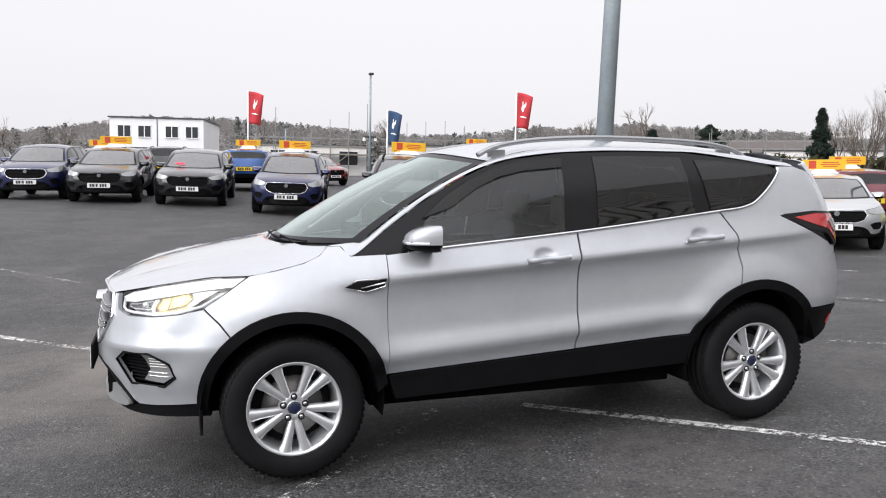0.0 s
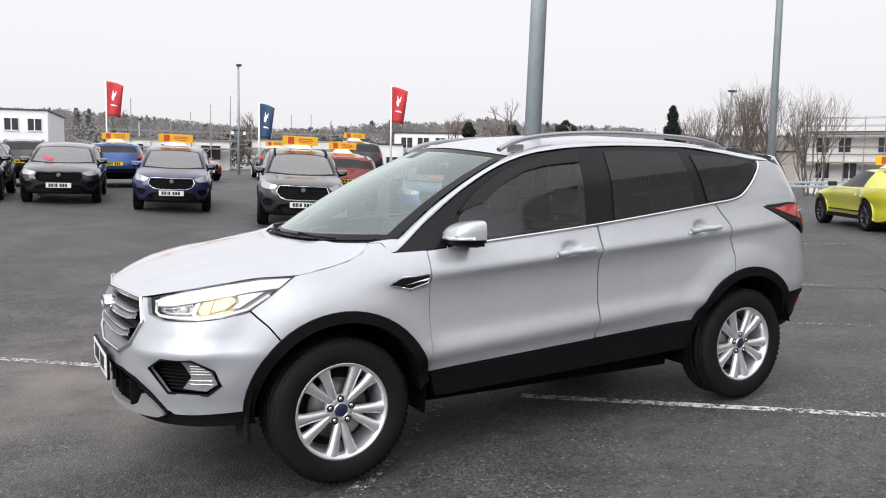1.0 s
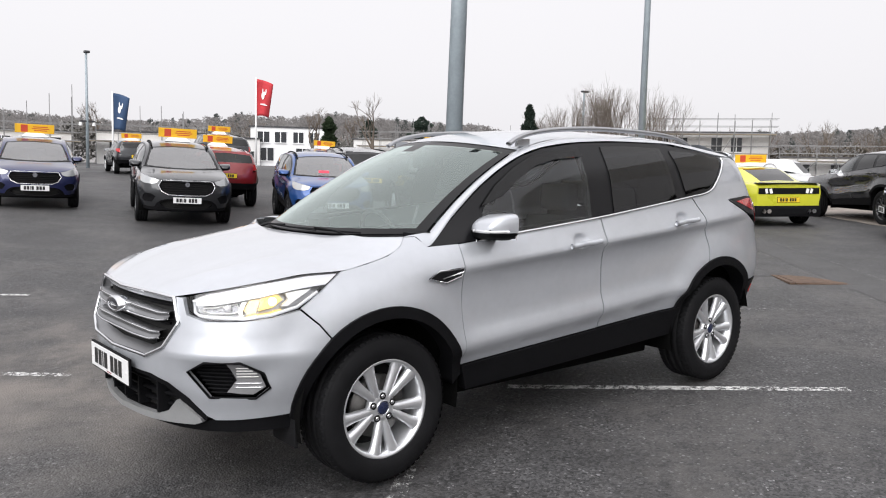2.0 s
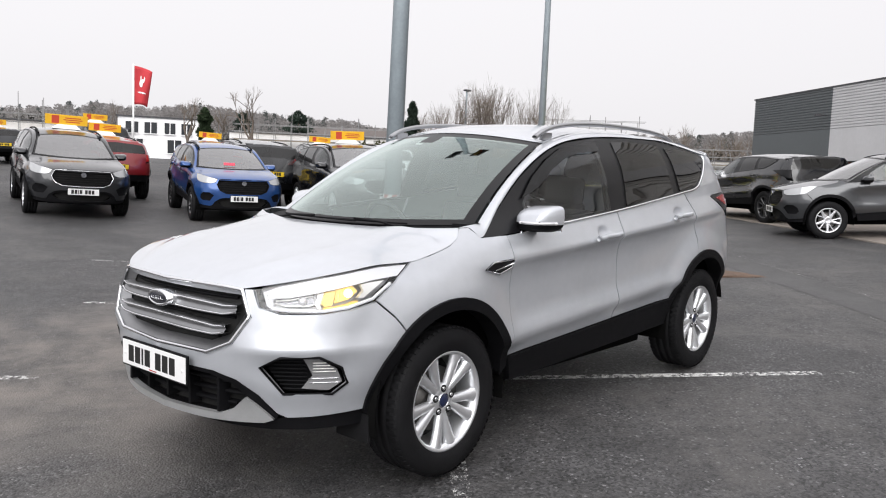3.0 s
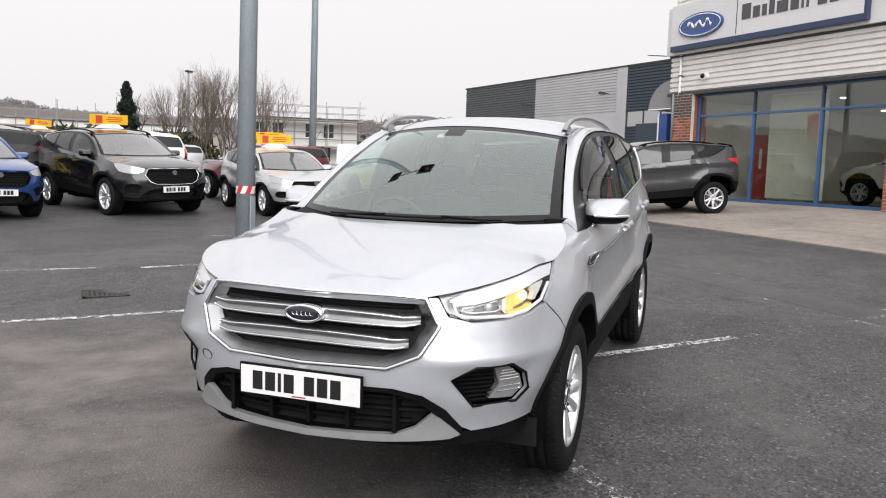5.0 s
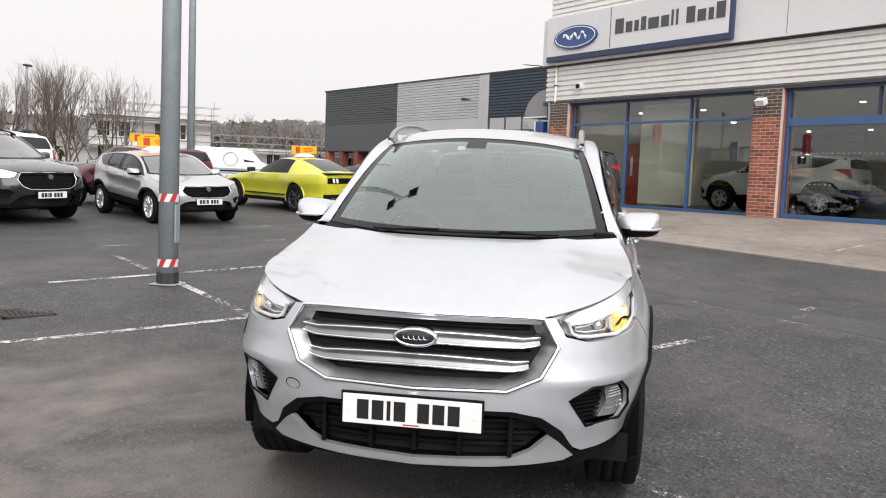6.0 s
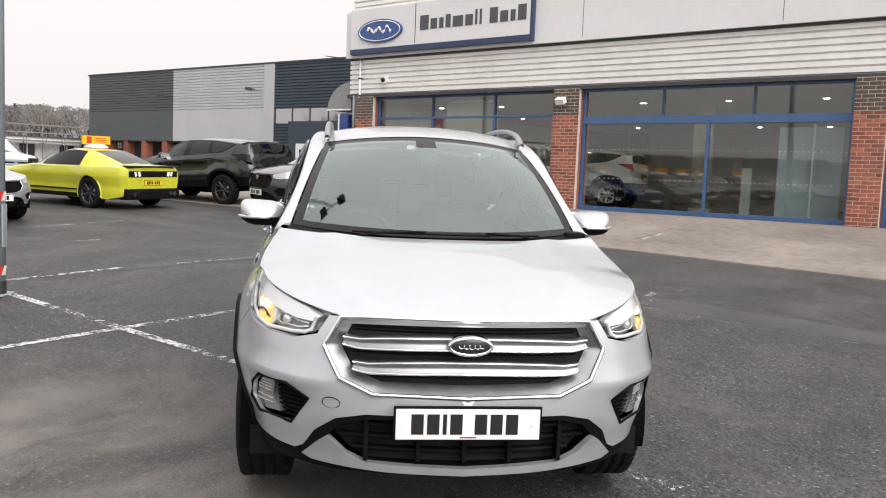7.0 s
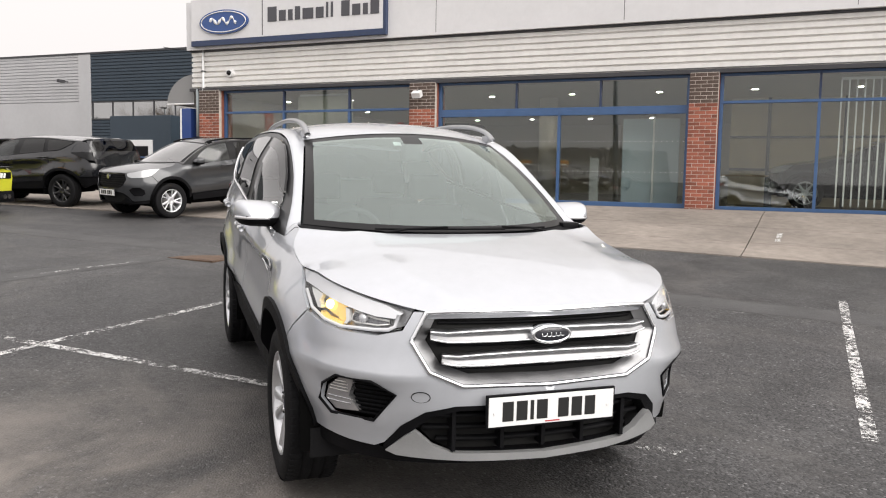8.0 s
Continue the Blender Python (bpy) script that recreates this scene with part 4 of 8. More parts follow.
        cover_line = on(*np.array(circle_arc(0.50, 0.560, 0.035, 0, 360, 24)[:-1]).T, 0.0005)
        mesh_object("tow_eye_cover", *mirrored(tube(cover_line * (1, 1, 0.6) + (0, 0, 0.224), 0.0016, 4, True)), UNDER, car)
    else:
        both("headlight", HEADLIGHT, lens or FARLENS, 0.02, 0.004)
        both("fog_lamp", FOG, lower, 0.02, -0.01)
    # dark lower cladding
    sill = [(1.99, 0.448), (3.04, 0.509), (3.80, 0.556), (3.775, 0.385), (2.03, 0.322)]
    both("sill_cladding", sill, lower, 0.05, 0.018)
    archf = circle_arc(S_F, 0.335, 0.470, 178, 9, 26) + circle_arc(S_F, 0.335, ARCH_IN[0], 4, 180, 24)
    archr = circle_arc(S_R, 0.372, 0.488, 158, 20, 26) + circle_arc(S_R, 0.372, ARCH_IN[1], 16, 170, 24)
    both("front_arch_trim", archf, lower, 0.10, 0.014, hh=min(h, 0.05))
    both("rear_arch_trim", archr, lower, 0.10, 0.014, hh=min(h, 0.05))
    # tail
    end = float(ARC[-1])
    def rear(nm, outline, material, thick=0.02, out=0.0, tag=""):
        vf = panel(outline, lambda s, z, o: warp(skin(s, z, out + o)), h, thick)
        v, f = join(vf, mirrored(vf))
        return mesh_object(nm, v, f, material, car, tag)
    rear("rear_bumper", circle_arc(S_R, 0.372, 0.474, 61, 39, 6) + [(end, 0.665), (end, 0.80), (5.1, 0.95), (4.86, 0.99), (4.818, 0.968)], color)
    rear("rear_bumper_base", circle_arc(S_R, 0.372, 0.440, 40, 7, 8) + [(S_R + 0.53, 0.445), (4.93, 0.505), (end, 0.50), (end, 0.660)], lower, 0.06, 0.010)
    rear("tailgate", [(5.03, 0.96), (end, 0.805), (end, 1.245), (4.95, 1.245), (5.0, 1.03)], color)
    rear("rear_window", [(4.98, 1.262), (end, 1.262), (end, 1.545), (4.93, 1.50), (4.90, 1.40)], PRIVACY)
    rear("tailgate_frame", [(4.935, 1.248), (end, 1.248), (end, 1.262), (4.98, 1.262), (4.90, 1.40), (4.93, 1.50), (end, 1.545), (end, 1.60), (4.70, 1.53), (4.745, 1.485), (4.865, 1.38)], roof_color)
    lamp = [(4.405, 1.224), (4.68, 1.243), (4.93, 1.233), (4.998, 1.03), (4.86, 1.05), (4.640, 1.125)]
    if not fine:
        both("tail_lamp", lamp, tail_mat or REDLENS, 0.03, 0.006, tag="red tail lamp")
    else:
        for housing in both("tail_lamp", [(4.385, 1.226), (4.68, 1.247), (4.94, 1.236), (5.005, 1.025), (4.90, 1.035), (4.79, 1.110), (4.62, 1.135)], GLOSSBLACK, 0.03, 0.004, tag="black-edged red tail lamp"):
            sg = 1 if np.mean([v.co.y for v in housing.data.vertices]) < 0 else -1
            for nm, outline, out, mat_ in (("red_lens", [(4.49, 1.213), (4.68, 1.233), (4.93, 1.224), (4.985, 1.045), (4.91, 1.058), (4.81, 1.135), (4.67, 1.165)], 0.008, REDLENS),
                                           ("clear_lens", [(4.81, 1.192), (4.94, 1.198), (4.965, 1.115), (4.87, 1.122)], 0.013, FOGLENS)):
                vf = panel(outline, lambda s, z, o: warp(skin(s, z, out + o)), 0.02, 0.008)
                mesh_object(nm, *(vf if sg == 1 else mirrored(vf)), mat_, housing)
        both("reflector", [(4.86, 0.545), (4.96, 0.55), (4.96, 0.61), (4.89, 0.60)], REDLENS, 0.01, 0.016)
    rs = [np.array([x, y, z]) for x, z in ((1.58, 1.600), (1.76, 1.566), (1.755, 1.545), (1.58, 1.55)) for y in np.linspace(-0.56, 0.56, 7)]
    mesh_object("roof_spoiler", warp(np.array(rs)), grid_faces(4, 7, True), roof_color, car)
    # under the skin: floor, wheel housings, cabin
    for nm, lo_, hi_ in (("engine_tray", (-1.95, -0.55, 0.25), (-0.94, 0.55, 0.32)), ("floor_pan", (-0.93, -0.66, 0.24), (0.90, 0.66, 0.46)),
                         ("engine_block", (-2.10, -0.42, 0.33), (-1.0, 0.42, 0.80)), ("boot_floor", (0.93, -0.55, 0.36), (1.95, 0.55, 0.95))):
        bm = box(lo_, hi_, 0.015)
        for vv in bm.verts:
            vv.co = Vector(warp(np.array(vv.co)))
        part(nm, bm, UNDER, car)
    for xa, zc, rr in ((AX_F, 0.335, 0.445), (AX_R, 0.372, 0.46)):
        tt = np.radians(np.linspace(-12 if xa < 0 else 12, 192, 26))
        vv = [(xa + rr * math.cos(q), y, zc + rr * math.sin(q)) for y in (-0.86, -0.46) for q in tt]
        vv += [(xa + rr * math.cos(q) * f_, -0.46, zc + rr * math.sin(q) * f_) for f_ in (0.0,) for q in tt]
        vf = (warp(np.array(vv)), grid_faces(3, 26))
        mesh_object("wheel_housing", *vf, UNDER, car)
        mesh_object("wheel_housing", *mirrored(vf), UNDER, car)
    tub = box((-0.90, -0.74, 0.465), (0.86, 0.74, 1.02))
    add_box(tub, (0.865, -0.74, 0.88), (1.80, 0.74, 1.02))
    for f in [f for f in tub.faces if f.normal.z > 0.5]:
        tub.faces.remove(f)
    for f in tub.faces:
        f.normal_flip()
    for vv in tub.verts:
        vv.co = Vector(warp(np.array(vv.co)))
    part("cabin_lining", tub, TRIM, car)
    dash = box((-1.22, -0.72, 0.72), (-0.62, 0.72, 1.045), 0.06)
    for vv in dash.verts:
        vv.co = Vector(warp(np.array(vv.co)))
    part("dashboard", dash, interior, car, smooth=True)
    for y in (-0.37, 0.37):
        for x_, nm in ((-0.05, "front_seat"), (0.95, "rear_seat")):
            seat = box((-0.28, -0.25, 0.48), (0.26, 0.25, 0.68), 0.06)
            add_box(seat, (0.18, -0.25, 0.56), (0.34, 0.25, 1.18), 0.06, Matrix.Rotation(radians(8), 4, "Y"))
            add_box(seat, (0.22, -0.13, 1.20), (0.31, 0.13, 1.37), 0.04, Matrix.Rotation(radians(6), 4, "Y"))
            for vv in seat.verts:
                vv.co = Vector(warp(np.array(vv.co + Vector((x_, y, 0)))))
            part(nm, seat, CLOTH, car, smooth=True)
    a = np.linspace(0, 2 * math.pi, 24, endpoint=False)
    st = np.stack([-0.50 - 0.06 * np.sin(a), 0.37 + 0.185 * np.cos(a), 0.98 + 0.17 * np.sin(a)], 1)
    mesh_object("steering_wheel", *tube(warp(st), 0.016, 6, True), TRIM, car)
    # wheels
    tread_w = 0.235 if wheel_r > 0.33 else 0.205
    wy = (0.778 if fine else 0.79) * float(warp(np.array([0, 1.0, 0]))[1])
    for xa in (AX_F, AX_R):
        xw = float(warp(np.array([xa, 0, 0]))[0])
        for sy in (-1, 1):
            spoked_wheel(car, (xw, sy * wy, wheel_r), sy > 0, wheel_r, rim, tread_w, style, alloy, fine)
    # mirrors, handles
    mp = warp(np.array([-0.675, -0.895, 1.135]))
    for sy in (-1, 1):
        door_mirror(Matrix.Translation((mp[0], mp[1] * -sy, mp[2])) @ Matrix.Diagonal((1, -sy, 1, 1)), car, color, fine)
    for pair, s0, z0 in ((doors, 2.735, 1.010), (rdoors, 3.705, 1.097)):
        for d, sg in zip(pair, (1, -1)):
            ss = np.linspace(s0 - 0.02, s0 + 0.225, 12)
            hz = z0 + np.linspace(0, 0.017, 12)
            offs = 0.021 + 0.022 * np.sin(np.linspace(0.25, math.pi - 0.25, 12))
            pts = np.array([skin(p_s, p_z, p_o) for p_s, p_z, p_o in zip(ss, hz, offs)])
            vf = tube(warp(pts), 0.0155 if fine else 0.014, 8, flat=1.0)
            mesh_object("door_handle", *(vf if sg == 1 else mirrored(vf)), color, d, "body-coloured door handle" if fine else "")
    if rails:
        for sg in (1, -1):
            xr = np.array([-0.30, -0.22, -0.10, 0.15, 0.5, 0.9, 1.2, 1.36, 1.44])
            lift = np.array([0.004, 0.030, 0.044, 0.050, 0.050, 0.048, 0.042, 0.026, 0.002]) * (1 if fine else 0.6)
            pts = np.stack([xr, 0 * xr - 0.572 * sg, roof_z(xr, 0 * xr + 0.572) + lift], 1)
            tr = np.linspace(0, 8, 41)
            pts = np.stack([pchip(np.arange(9), pts[:, kk], tr) for kk in range(3)], 1)
            rail = mesh_object("roof_rail", *tube(warp(pts), 0.0175 if fine else 0.02, 8, flat=0.8), SATIN if fine else lower, car, "satin silver roof rail" if fine else "")
            for xf in (-0.19, 1.30):
                zf = float(roof_z(np.array(xf), np.array(0.572)))
                c = warp(np.array([xf, -0.572 * sg, zf + 0.006]))
                part("rail_foot", box(c - (0.05, 0.010, 0.03), c + (0.05, 0.010, 0.014), 0.004), SATIN if fine else PLASTIC, rail)
    c = on(0.0, 0.512)
    number_plate(car, (float(c[0]) - 0.014, 0, float(c[2])), -90, PLATE_W, fine)
    c = on(end, 0.85)
    number_plate(car, (float(c[0]) + 0.012, 0, float(c[2])), 90, PLATE_Y)
    return car, on



# ---- the silver car
suv, suv_on = car_body("silver_suv", pose(0, 0.02, 0, 0, -1.9, 0), "metallic silver five-door family SUV, lights on, parked on asphalt", SILVER, h=0.03, fine=True, grille="bars")


def finish_suv(car, on):
    """Bright strips, wing vents, wipers and mud flaps of the silver car."""
    for sg in (1, -1):
        def side(vf):
            return vf if sg == 1 else mirrored(vf)
        low = [(2.10, 1.068), (2.341, 1.090), (3.06, 1.155), (3.94, 1.252), (4.10, 1.270), (4.19, 1.294), (4.272, 1.344), (4.38, 1.430), (4.435, 1.485), (4.440, 1.505)]
        pts = np.array(low)
        t = np.linspace(0, len(pts) - 1, 90)
        pts = np.stack([pchip(np.arange(len(low)), pts[:, k], t) for k in range(2)], 1)
        mesh_object("window_strip", *side(tube(on(pts[:, 0], pts[:, 1], 0.003), 0.0085, 6)), CHROME, car, "bright strip under the windows")
        vent = [(1.765, 0.905), (1.825, 0.938), (1.972, 0.944), (1.966, 0.905), (1.87, 0.878)]
        vb = mesh_object("wing_vent", *side(panel(vent, lambda s, z, o: skin(s, z, o + 0.006), 0.02, 0.01)), GLOSSBLACK, car, "black wing vent in a bright frame")
        edge = np.array(vent)
        mesh_object("vent_frame", *side(tube(on(edge[:, 0], edge[:, 1], 0.008), 0.005, 6, True)), CHROME, vb)
        ln = np.array([(1.845, 0.900), (1.968, 0.926)])
        mesh_object("vent_bar", *side(tube(on(ln[:, 0], ln[:, 1], 0.010), 0.004, 5)), CHROME, vb)
        # wind deflector over the front window
        defl = [(2.20, 1.235), (2.33, 1.345), (2.48, 1.438), (2.62, 1.498), (2.76, 1.530), (3.005, 1.553), (3.005, 1.500), (2.77, 1.478), (2.63, 1.445), (2.50, 1.385), (2.35, 1.285)]
        mesh_object("wind_deflector", *side(panel(defl, lambda s, z, o: skin(s, z, o + 0.014), 0.04, 0.012)), glazing("smoked_acrylic", (0.10, 0.10, 0.11), 1.2), car, "smoked wind deflector over the window")
        part("front_deflector", box((-1.79, -0.72 * sg - 0.10, 0.215), (-1.775, -0.72 * sg + 0.10, 0.34), 0.004), RUBBER, car)
        cowl = screen(np.array([0.03, 0.015, 0.0]), np.array([0.93, 0.97, 1.0]) * -1)
        part("scuttle_corner", box(Vector(cowl[1]) + Vector((-0.08, -0.05, -0.03)), Vector(cowl[1]) + Vector((0.03, 0.05, 0.012)), 0.012), PLASTIC, car) if sg == 1 else None
    for w0, w1, v0, v1 in ((-0.66, 0.06, 0.018, 0.034), (0.58, -0.30, 0.020, 0.030)):
        t = np.linspace(0, 1, 20)
        p = screen(v0 + (v1 - v0) * t + 0.010 * np.sin(t * math.pi), w0 + (w1 - w0) * t) + np.array([-0.010, 0, 0.008])
        wiper = mesh_object("wiper", *tube(p, 0.005, 6), PLASTIC, car, "black wiper blade")
        arm = np.array([p[0] + (-0.05, 0, -0.02), p[4] + (-0.02, 0, 0.002), p[10] + (0, 0, 0.008)])
        mesh_object("wiper_arm", *tube(arm, 0.006, 6), PLASTIC, wiper)
    c = screen(np.array(0.90), np.array(0.0))
    mm = box((-0.02, -0.055, -0.09), (0.08, 0.055, 0.02), 0.02)
    bmesh.ops.translate(mm, verts=mm.verts, vec=Vector(c) + Vector((0.03, 0, -0.03)))
    part("sensor_housing", mm, TRIM, car, smooth=True)
    rear_mirror = box((0.12, -0.12, 1.40), (0.15, 0.12, 1.46), 0.012)
    bmesh.ops.translate(rear_mirror, verts=rear_mirror.verts, vec=Vector((-0.52, 0, 0.02)))
    part("rear_view_mirror", rear_mirror, PLASTIC, car)
    c = screen(np.array(0.86), np.array(0.17))
    tk = box((-0.002, -0.022, -0.018), (0.002, 0.022, 0.018))
    bmesh.ops.transform(tk, matrix=Matrix.Translation(Vector(c) + Vector((0.03, 0, -0.005))) @ Matrix.Rotation(radians(58), 4, "Y"), verts=tk.verts)
    part("windscreen_sticker", tk, PLATE_W, car, "small white sticker")


finish_suv(suv, suv_on)
# the body sits level on its springs, a little nose-up against the wheels
for child in suv.children:
    if not child.name.startswith("wheel") or child.name.startswith("wheel_housing"):
        child.matrix_basis = pose(0, 0, 0, 0, 0.95, 0) @ child.matrix_basis

# ---- the lot: facade axes, ground heights, asphalt, apron, markings
FLOOR_Z = 0.74
FACADE = pose(18.15, 0.41, 0.08, 0, 0, -134.6)
FU, FN = np.array([-0.7022, -0.7120]), np.array([-0.7120, 0.7022])
CORNER_XY = np.array([18.15, 0.41])


def ground_z(x, y):
    """The lot falls from the showroom past the silver car, and climbs gently to the rows on its far side."""
    x, y = np.asarray(x, float), np.asarray(y, float)
    d = (x - CORNER_XY[0]) * FN[0] + (y - CORNER_XY[1]) * FN[1]
    s = (x - CORNER_XY[0]) * FU[0] + (y - CORNER_XY[1]) * FU[1]
    w = -0.6 * x + 0.8 * y
    fall = pchip([-60, -30, -12, 14, 24, 40], [-0.7, -0.6, -0.398, 0.464, 0.62, 0.66], x) + pchip([4, 5.5, 8, 13, 18, 26], [0, 0.03, 0.19, 0.60, 0.88, 1.05], w)
    k = pchip([-40, 0, 2, 4.4, 6, 9], [1, 1, 0.62, 0.22, 0.09, 0], d) * np.clip((s + 27) / 7, 0, 1)
    return fall * (1 - k) + FLOOR_Z * k


def nodes_of(m):
    return m.node_tree.nodes, m.node_tree.links


def asphalt_material():
    m = bpy.data.materials.new("asphalt")
    m.use_nodes = True
    nd, ln = nodes_of(m)
    p = nd["Principled BSDF"]
    tc = nd.new("ShaderNodeTexCoord")

    def noise_(scale, detail=6, rough=0.6):
        n = nd.new("ShaderNodeTexNoise")
        n.inputs["Scale"].default_value, n.inputs["Detail"].default_value, n.inputs["Roughness"].default_value = scale, detail, rough
        ln.new(tc.outputs["Object"], n.inputs["Vector"])
        return n

    def ramp(src, a, b, lo, hi):
        r = nd.new("ShaderNodeMapRange")
        for k, v in zip(("From Min", "From Max", "To Min", "To Max"), (a, b, lo, hi)):
            r.inputs[k].default_value = v
        ln.new(src, r.inputs["Value"])
        return r.outputs[0]

    def times(a, b):
        q = nd.new("ShaderNodeMath")
        q.operation = "MULTIPLY"
        ln.new(a, q.inputs[0])
        ln.new(b, q.inputs[1])
        return q.outputs[0]
    stone = nd.new("ShaderNodeTexVoronoi")
    stone.inputs["Scale"].default_value = 80
    ln.new(tc.outputs["Object"], stone.inputs["Vector"])
    sp = nd.new("ShaderNodeSeparateColor")
    ln.new(stone.outputs["Color"], sp.inputs[0])
    speck = ramp(sp.outputs[0], 0.0, 1.0, 0.30, 1.75)
    bright = ramp(sp.outputs[1], 0.92, 1.0, 1.0, 3.0)
    broad, mid, drag = noise_(0.22, 5), noise_(1.7, 7), noise_(9, 5)
    f = times(times(speck, bright), times(ramp(broad.outputs["Fac"], 0.35, 0.65, 0.66, 1.22), times(ramp(mid.outputs["Fac"], 0.3, 0.7, 0.72, 1.22), ramp(drag.outputs["Fac"], 0.3, 0.7, 0.85, 1.12))))
    sc = nd.new("ShaderNodeVectorMath")
    sc.operation = "SCALE"
    sc.inputs[0].default_value = (0.0412, 0.0404, 0.0416)
    ln.new(f, sc.inputs["Scale"])
    dust = nd.new("ShaderNodeMix")
    dust.data_type = "RGBA"
    dust.inputs["B"].default_value = (0.088, 0.083, 0.080, 1)
    swirl = noise_(0.55, 8, 0.68)
    swirl.inputs["Distortion"].default_value = 1.1
    ln.new(times(ramp(swirl.outputs["Fac"], 0.47, 0.66, 0.0, 0.75), ramp(drag.outputs["Fac"], 0.35, 0.6, 0.3, 1.0)), dust.inputs["Factor"])
    ln.new(sc.outputs[0], dust.inputs["A"])
    # a dusty patch beside the bay
    away = nd.new("ShaderNodeVectorMath")
    away.operation = "DISTANCE"
    away.inputs[1].default_value = (-1.4, 2.2, 0.0)
    ln.new(tc.outputs["Object"], away.inputs[0])
    dirt = nd.new("ShaderNodeMix")
    dirt.data_type = "RGBA"
    dirt.inputs["B"].default_value = (0.165, 0.146, 0.130, 1)
    ln.new(times(ramp(away.outputs["Value"], 0.6, 2.6, 1.0, 0.0), times(ramp(swirl.outputs["Fac"], 0.36, 0.56, 0.15, 1.0), ramp(mid.outputs["Fac"], 0.35, 0.6, 0.35, 1.0))), dirt.inputs["Factor"])
    ln.new(dust.outputs["Result"], dirt.inputs["A"])
    ln.new(dirt.outputs["Result"], p.inputs["Base Color"])
    ln.new(ramp(broad.outputs["Fac"], 0.35, 0.65, 0.52, 0.74), p.inputs["Roughness"])
    p.inputs["Specular IOR Level"].default_value = 0.5
    b = nd.new("ShaderNodeBump")
    b.inputs["Strength"].default_value, b.inputs["Distance"].default_value = 0.55, 0.006
    add = nd.new("ShaderNodeMath")
    add.operation = "ADD"
    ln.new(ramp(stone.outputs["Distance"], 0, 0.6, 1, 0), add.inputs[0])
    ln.new(drag.outputs["Fac"], add.inputs[1])
    ln.new(add.outputs[0], b.inputs["Height"])
    ln.new(b.outputs[0], p.inputs["Normal"])
    return m


def worn_paint(name, color, cover=0.5, scale=22.0):
    """Road paint with gaps worn into it."""
    m = shader(name, color, 0.7, vary=0.2, size=8)
    nd, ln = nodes_of(m)
    tc = nd.new("ShaderNodeTexCoord")
    total = None
    for s, k in ((scale, 0.75), (scale * 6, 0.5), (1.3, 0.55)):
        n = nd.new("ShaderNodeTexNoise")
        n.inputs["Scale"].default_value, n.inputs["Detail"].default_value, n.inputs["Roughness"].default_value = s, 8, 0.75
        ln.new(tc.outputs["Object"], n.inputs["Vector"])
        mu = nd.new("ShaderNodeMath")
        mu.operation, mu.inputs[1].default_value = "MULTIPLY", k
        ln.new(n.outputs["Fac"], mu.inputs[0])
        if total is None:
            total = mu.outputs[0]
        else:
            ad = nd.new("ShaderNodeMath")
            ad.operation = "ADD"
            ln.new(total, ad.inputs[0])
            ln.new(mu.outputs[0], ad.inputs[1])
            total = ad.outputs[0]
    r = nd.new("ShaderNodeMapRange")
    r.inputs["From Min"].default_value, r.inputs["From Max"].default_value = 1.02 - cover * 0.25, 1.06 - cover * 0.25
    ln.new(total, r.inputs["Value"])
    ln.new(r.outputs[0], nd["Principled BSDF"].inputs["Alpha"])
    return m


ASPHALT = asphalt_material()
LINE = worn_paint("worn_white_paint", (0.66, 0.66, 0.65), 0.50)
VERYFAINT = worn_paint("nearly_gone_white_paint", (0.42, 0.42, 0.41), 0.12)
FAINT = worn_paint("faded_white_paint", (0.50, 0.50, 0.49), 0.30)
CONCRETE = shader("stained_concrete", (0.255, 0.222, 0.195), 0.85, vary=0.34, size=0.55, bump=0.25, bump_size=90)
SEAM = shader("asphalt_patch", (0.066, 0.065, 0.066), 0.8, vary=0.3, size=2.0, bump=0.3, bump_size=110)



def under_apron(x, y):
    """How far the asphalt lies beneath the concrete."""
    d = (x - CORNER_XY[0]) * FN[0] + (y - CORNER_XY[1]) * FN[1]
    return 0.09 * np.clip((4.4 - d) / 1.2, 0, 1)


ax = np.r_[-260, -160, -100, -70, -50, np.arange(-40, 46, 1.0), 55, 70, 100, 160, 260]
gx, gy = np.meshgrid(ax, ax, indexing="ij")
tagged(mesh_object("ground", np.stack([gx, gy, ground_z(gx, gy) - under_apron(gx, gy)], -1).reshape(-1, 3), grid_faces(len(ax), len(ax), True), ASPHALT),
       "worn dark asphalt of the car lot", "ground", kind="structure")


def strip(name, a, b, width, material, label, lift=0.004, category="line", kind="structure", step=0.5):
    """A flat band on the ground from a to b."""
    a, b = np.array(a, float), np.array(b, float)
    n = max(2, int(np.hypot(*(b - a)) / step))
    side = np.array([-(b - a)[1], (b - a)[0]]) / np.hypot(*(b - a)) * width / 2
    pts = [a + (b - a) * t + s * side for t in np.linspace(0, 1, n) for s in (-1, 0, 1)]
    v = np.array([(x, y, ground_z(x, y) + lift) for x, y in pts])
    return tagged(mesh_object(name, v, grid_faces(n, 3, False), material), label, category, kind=kind)


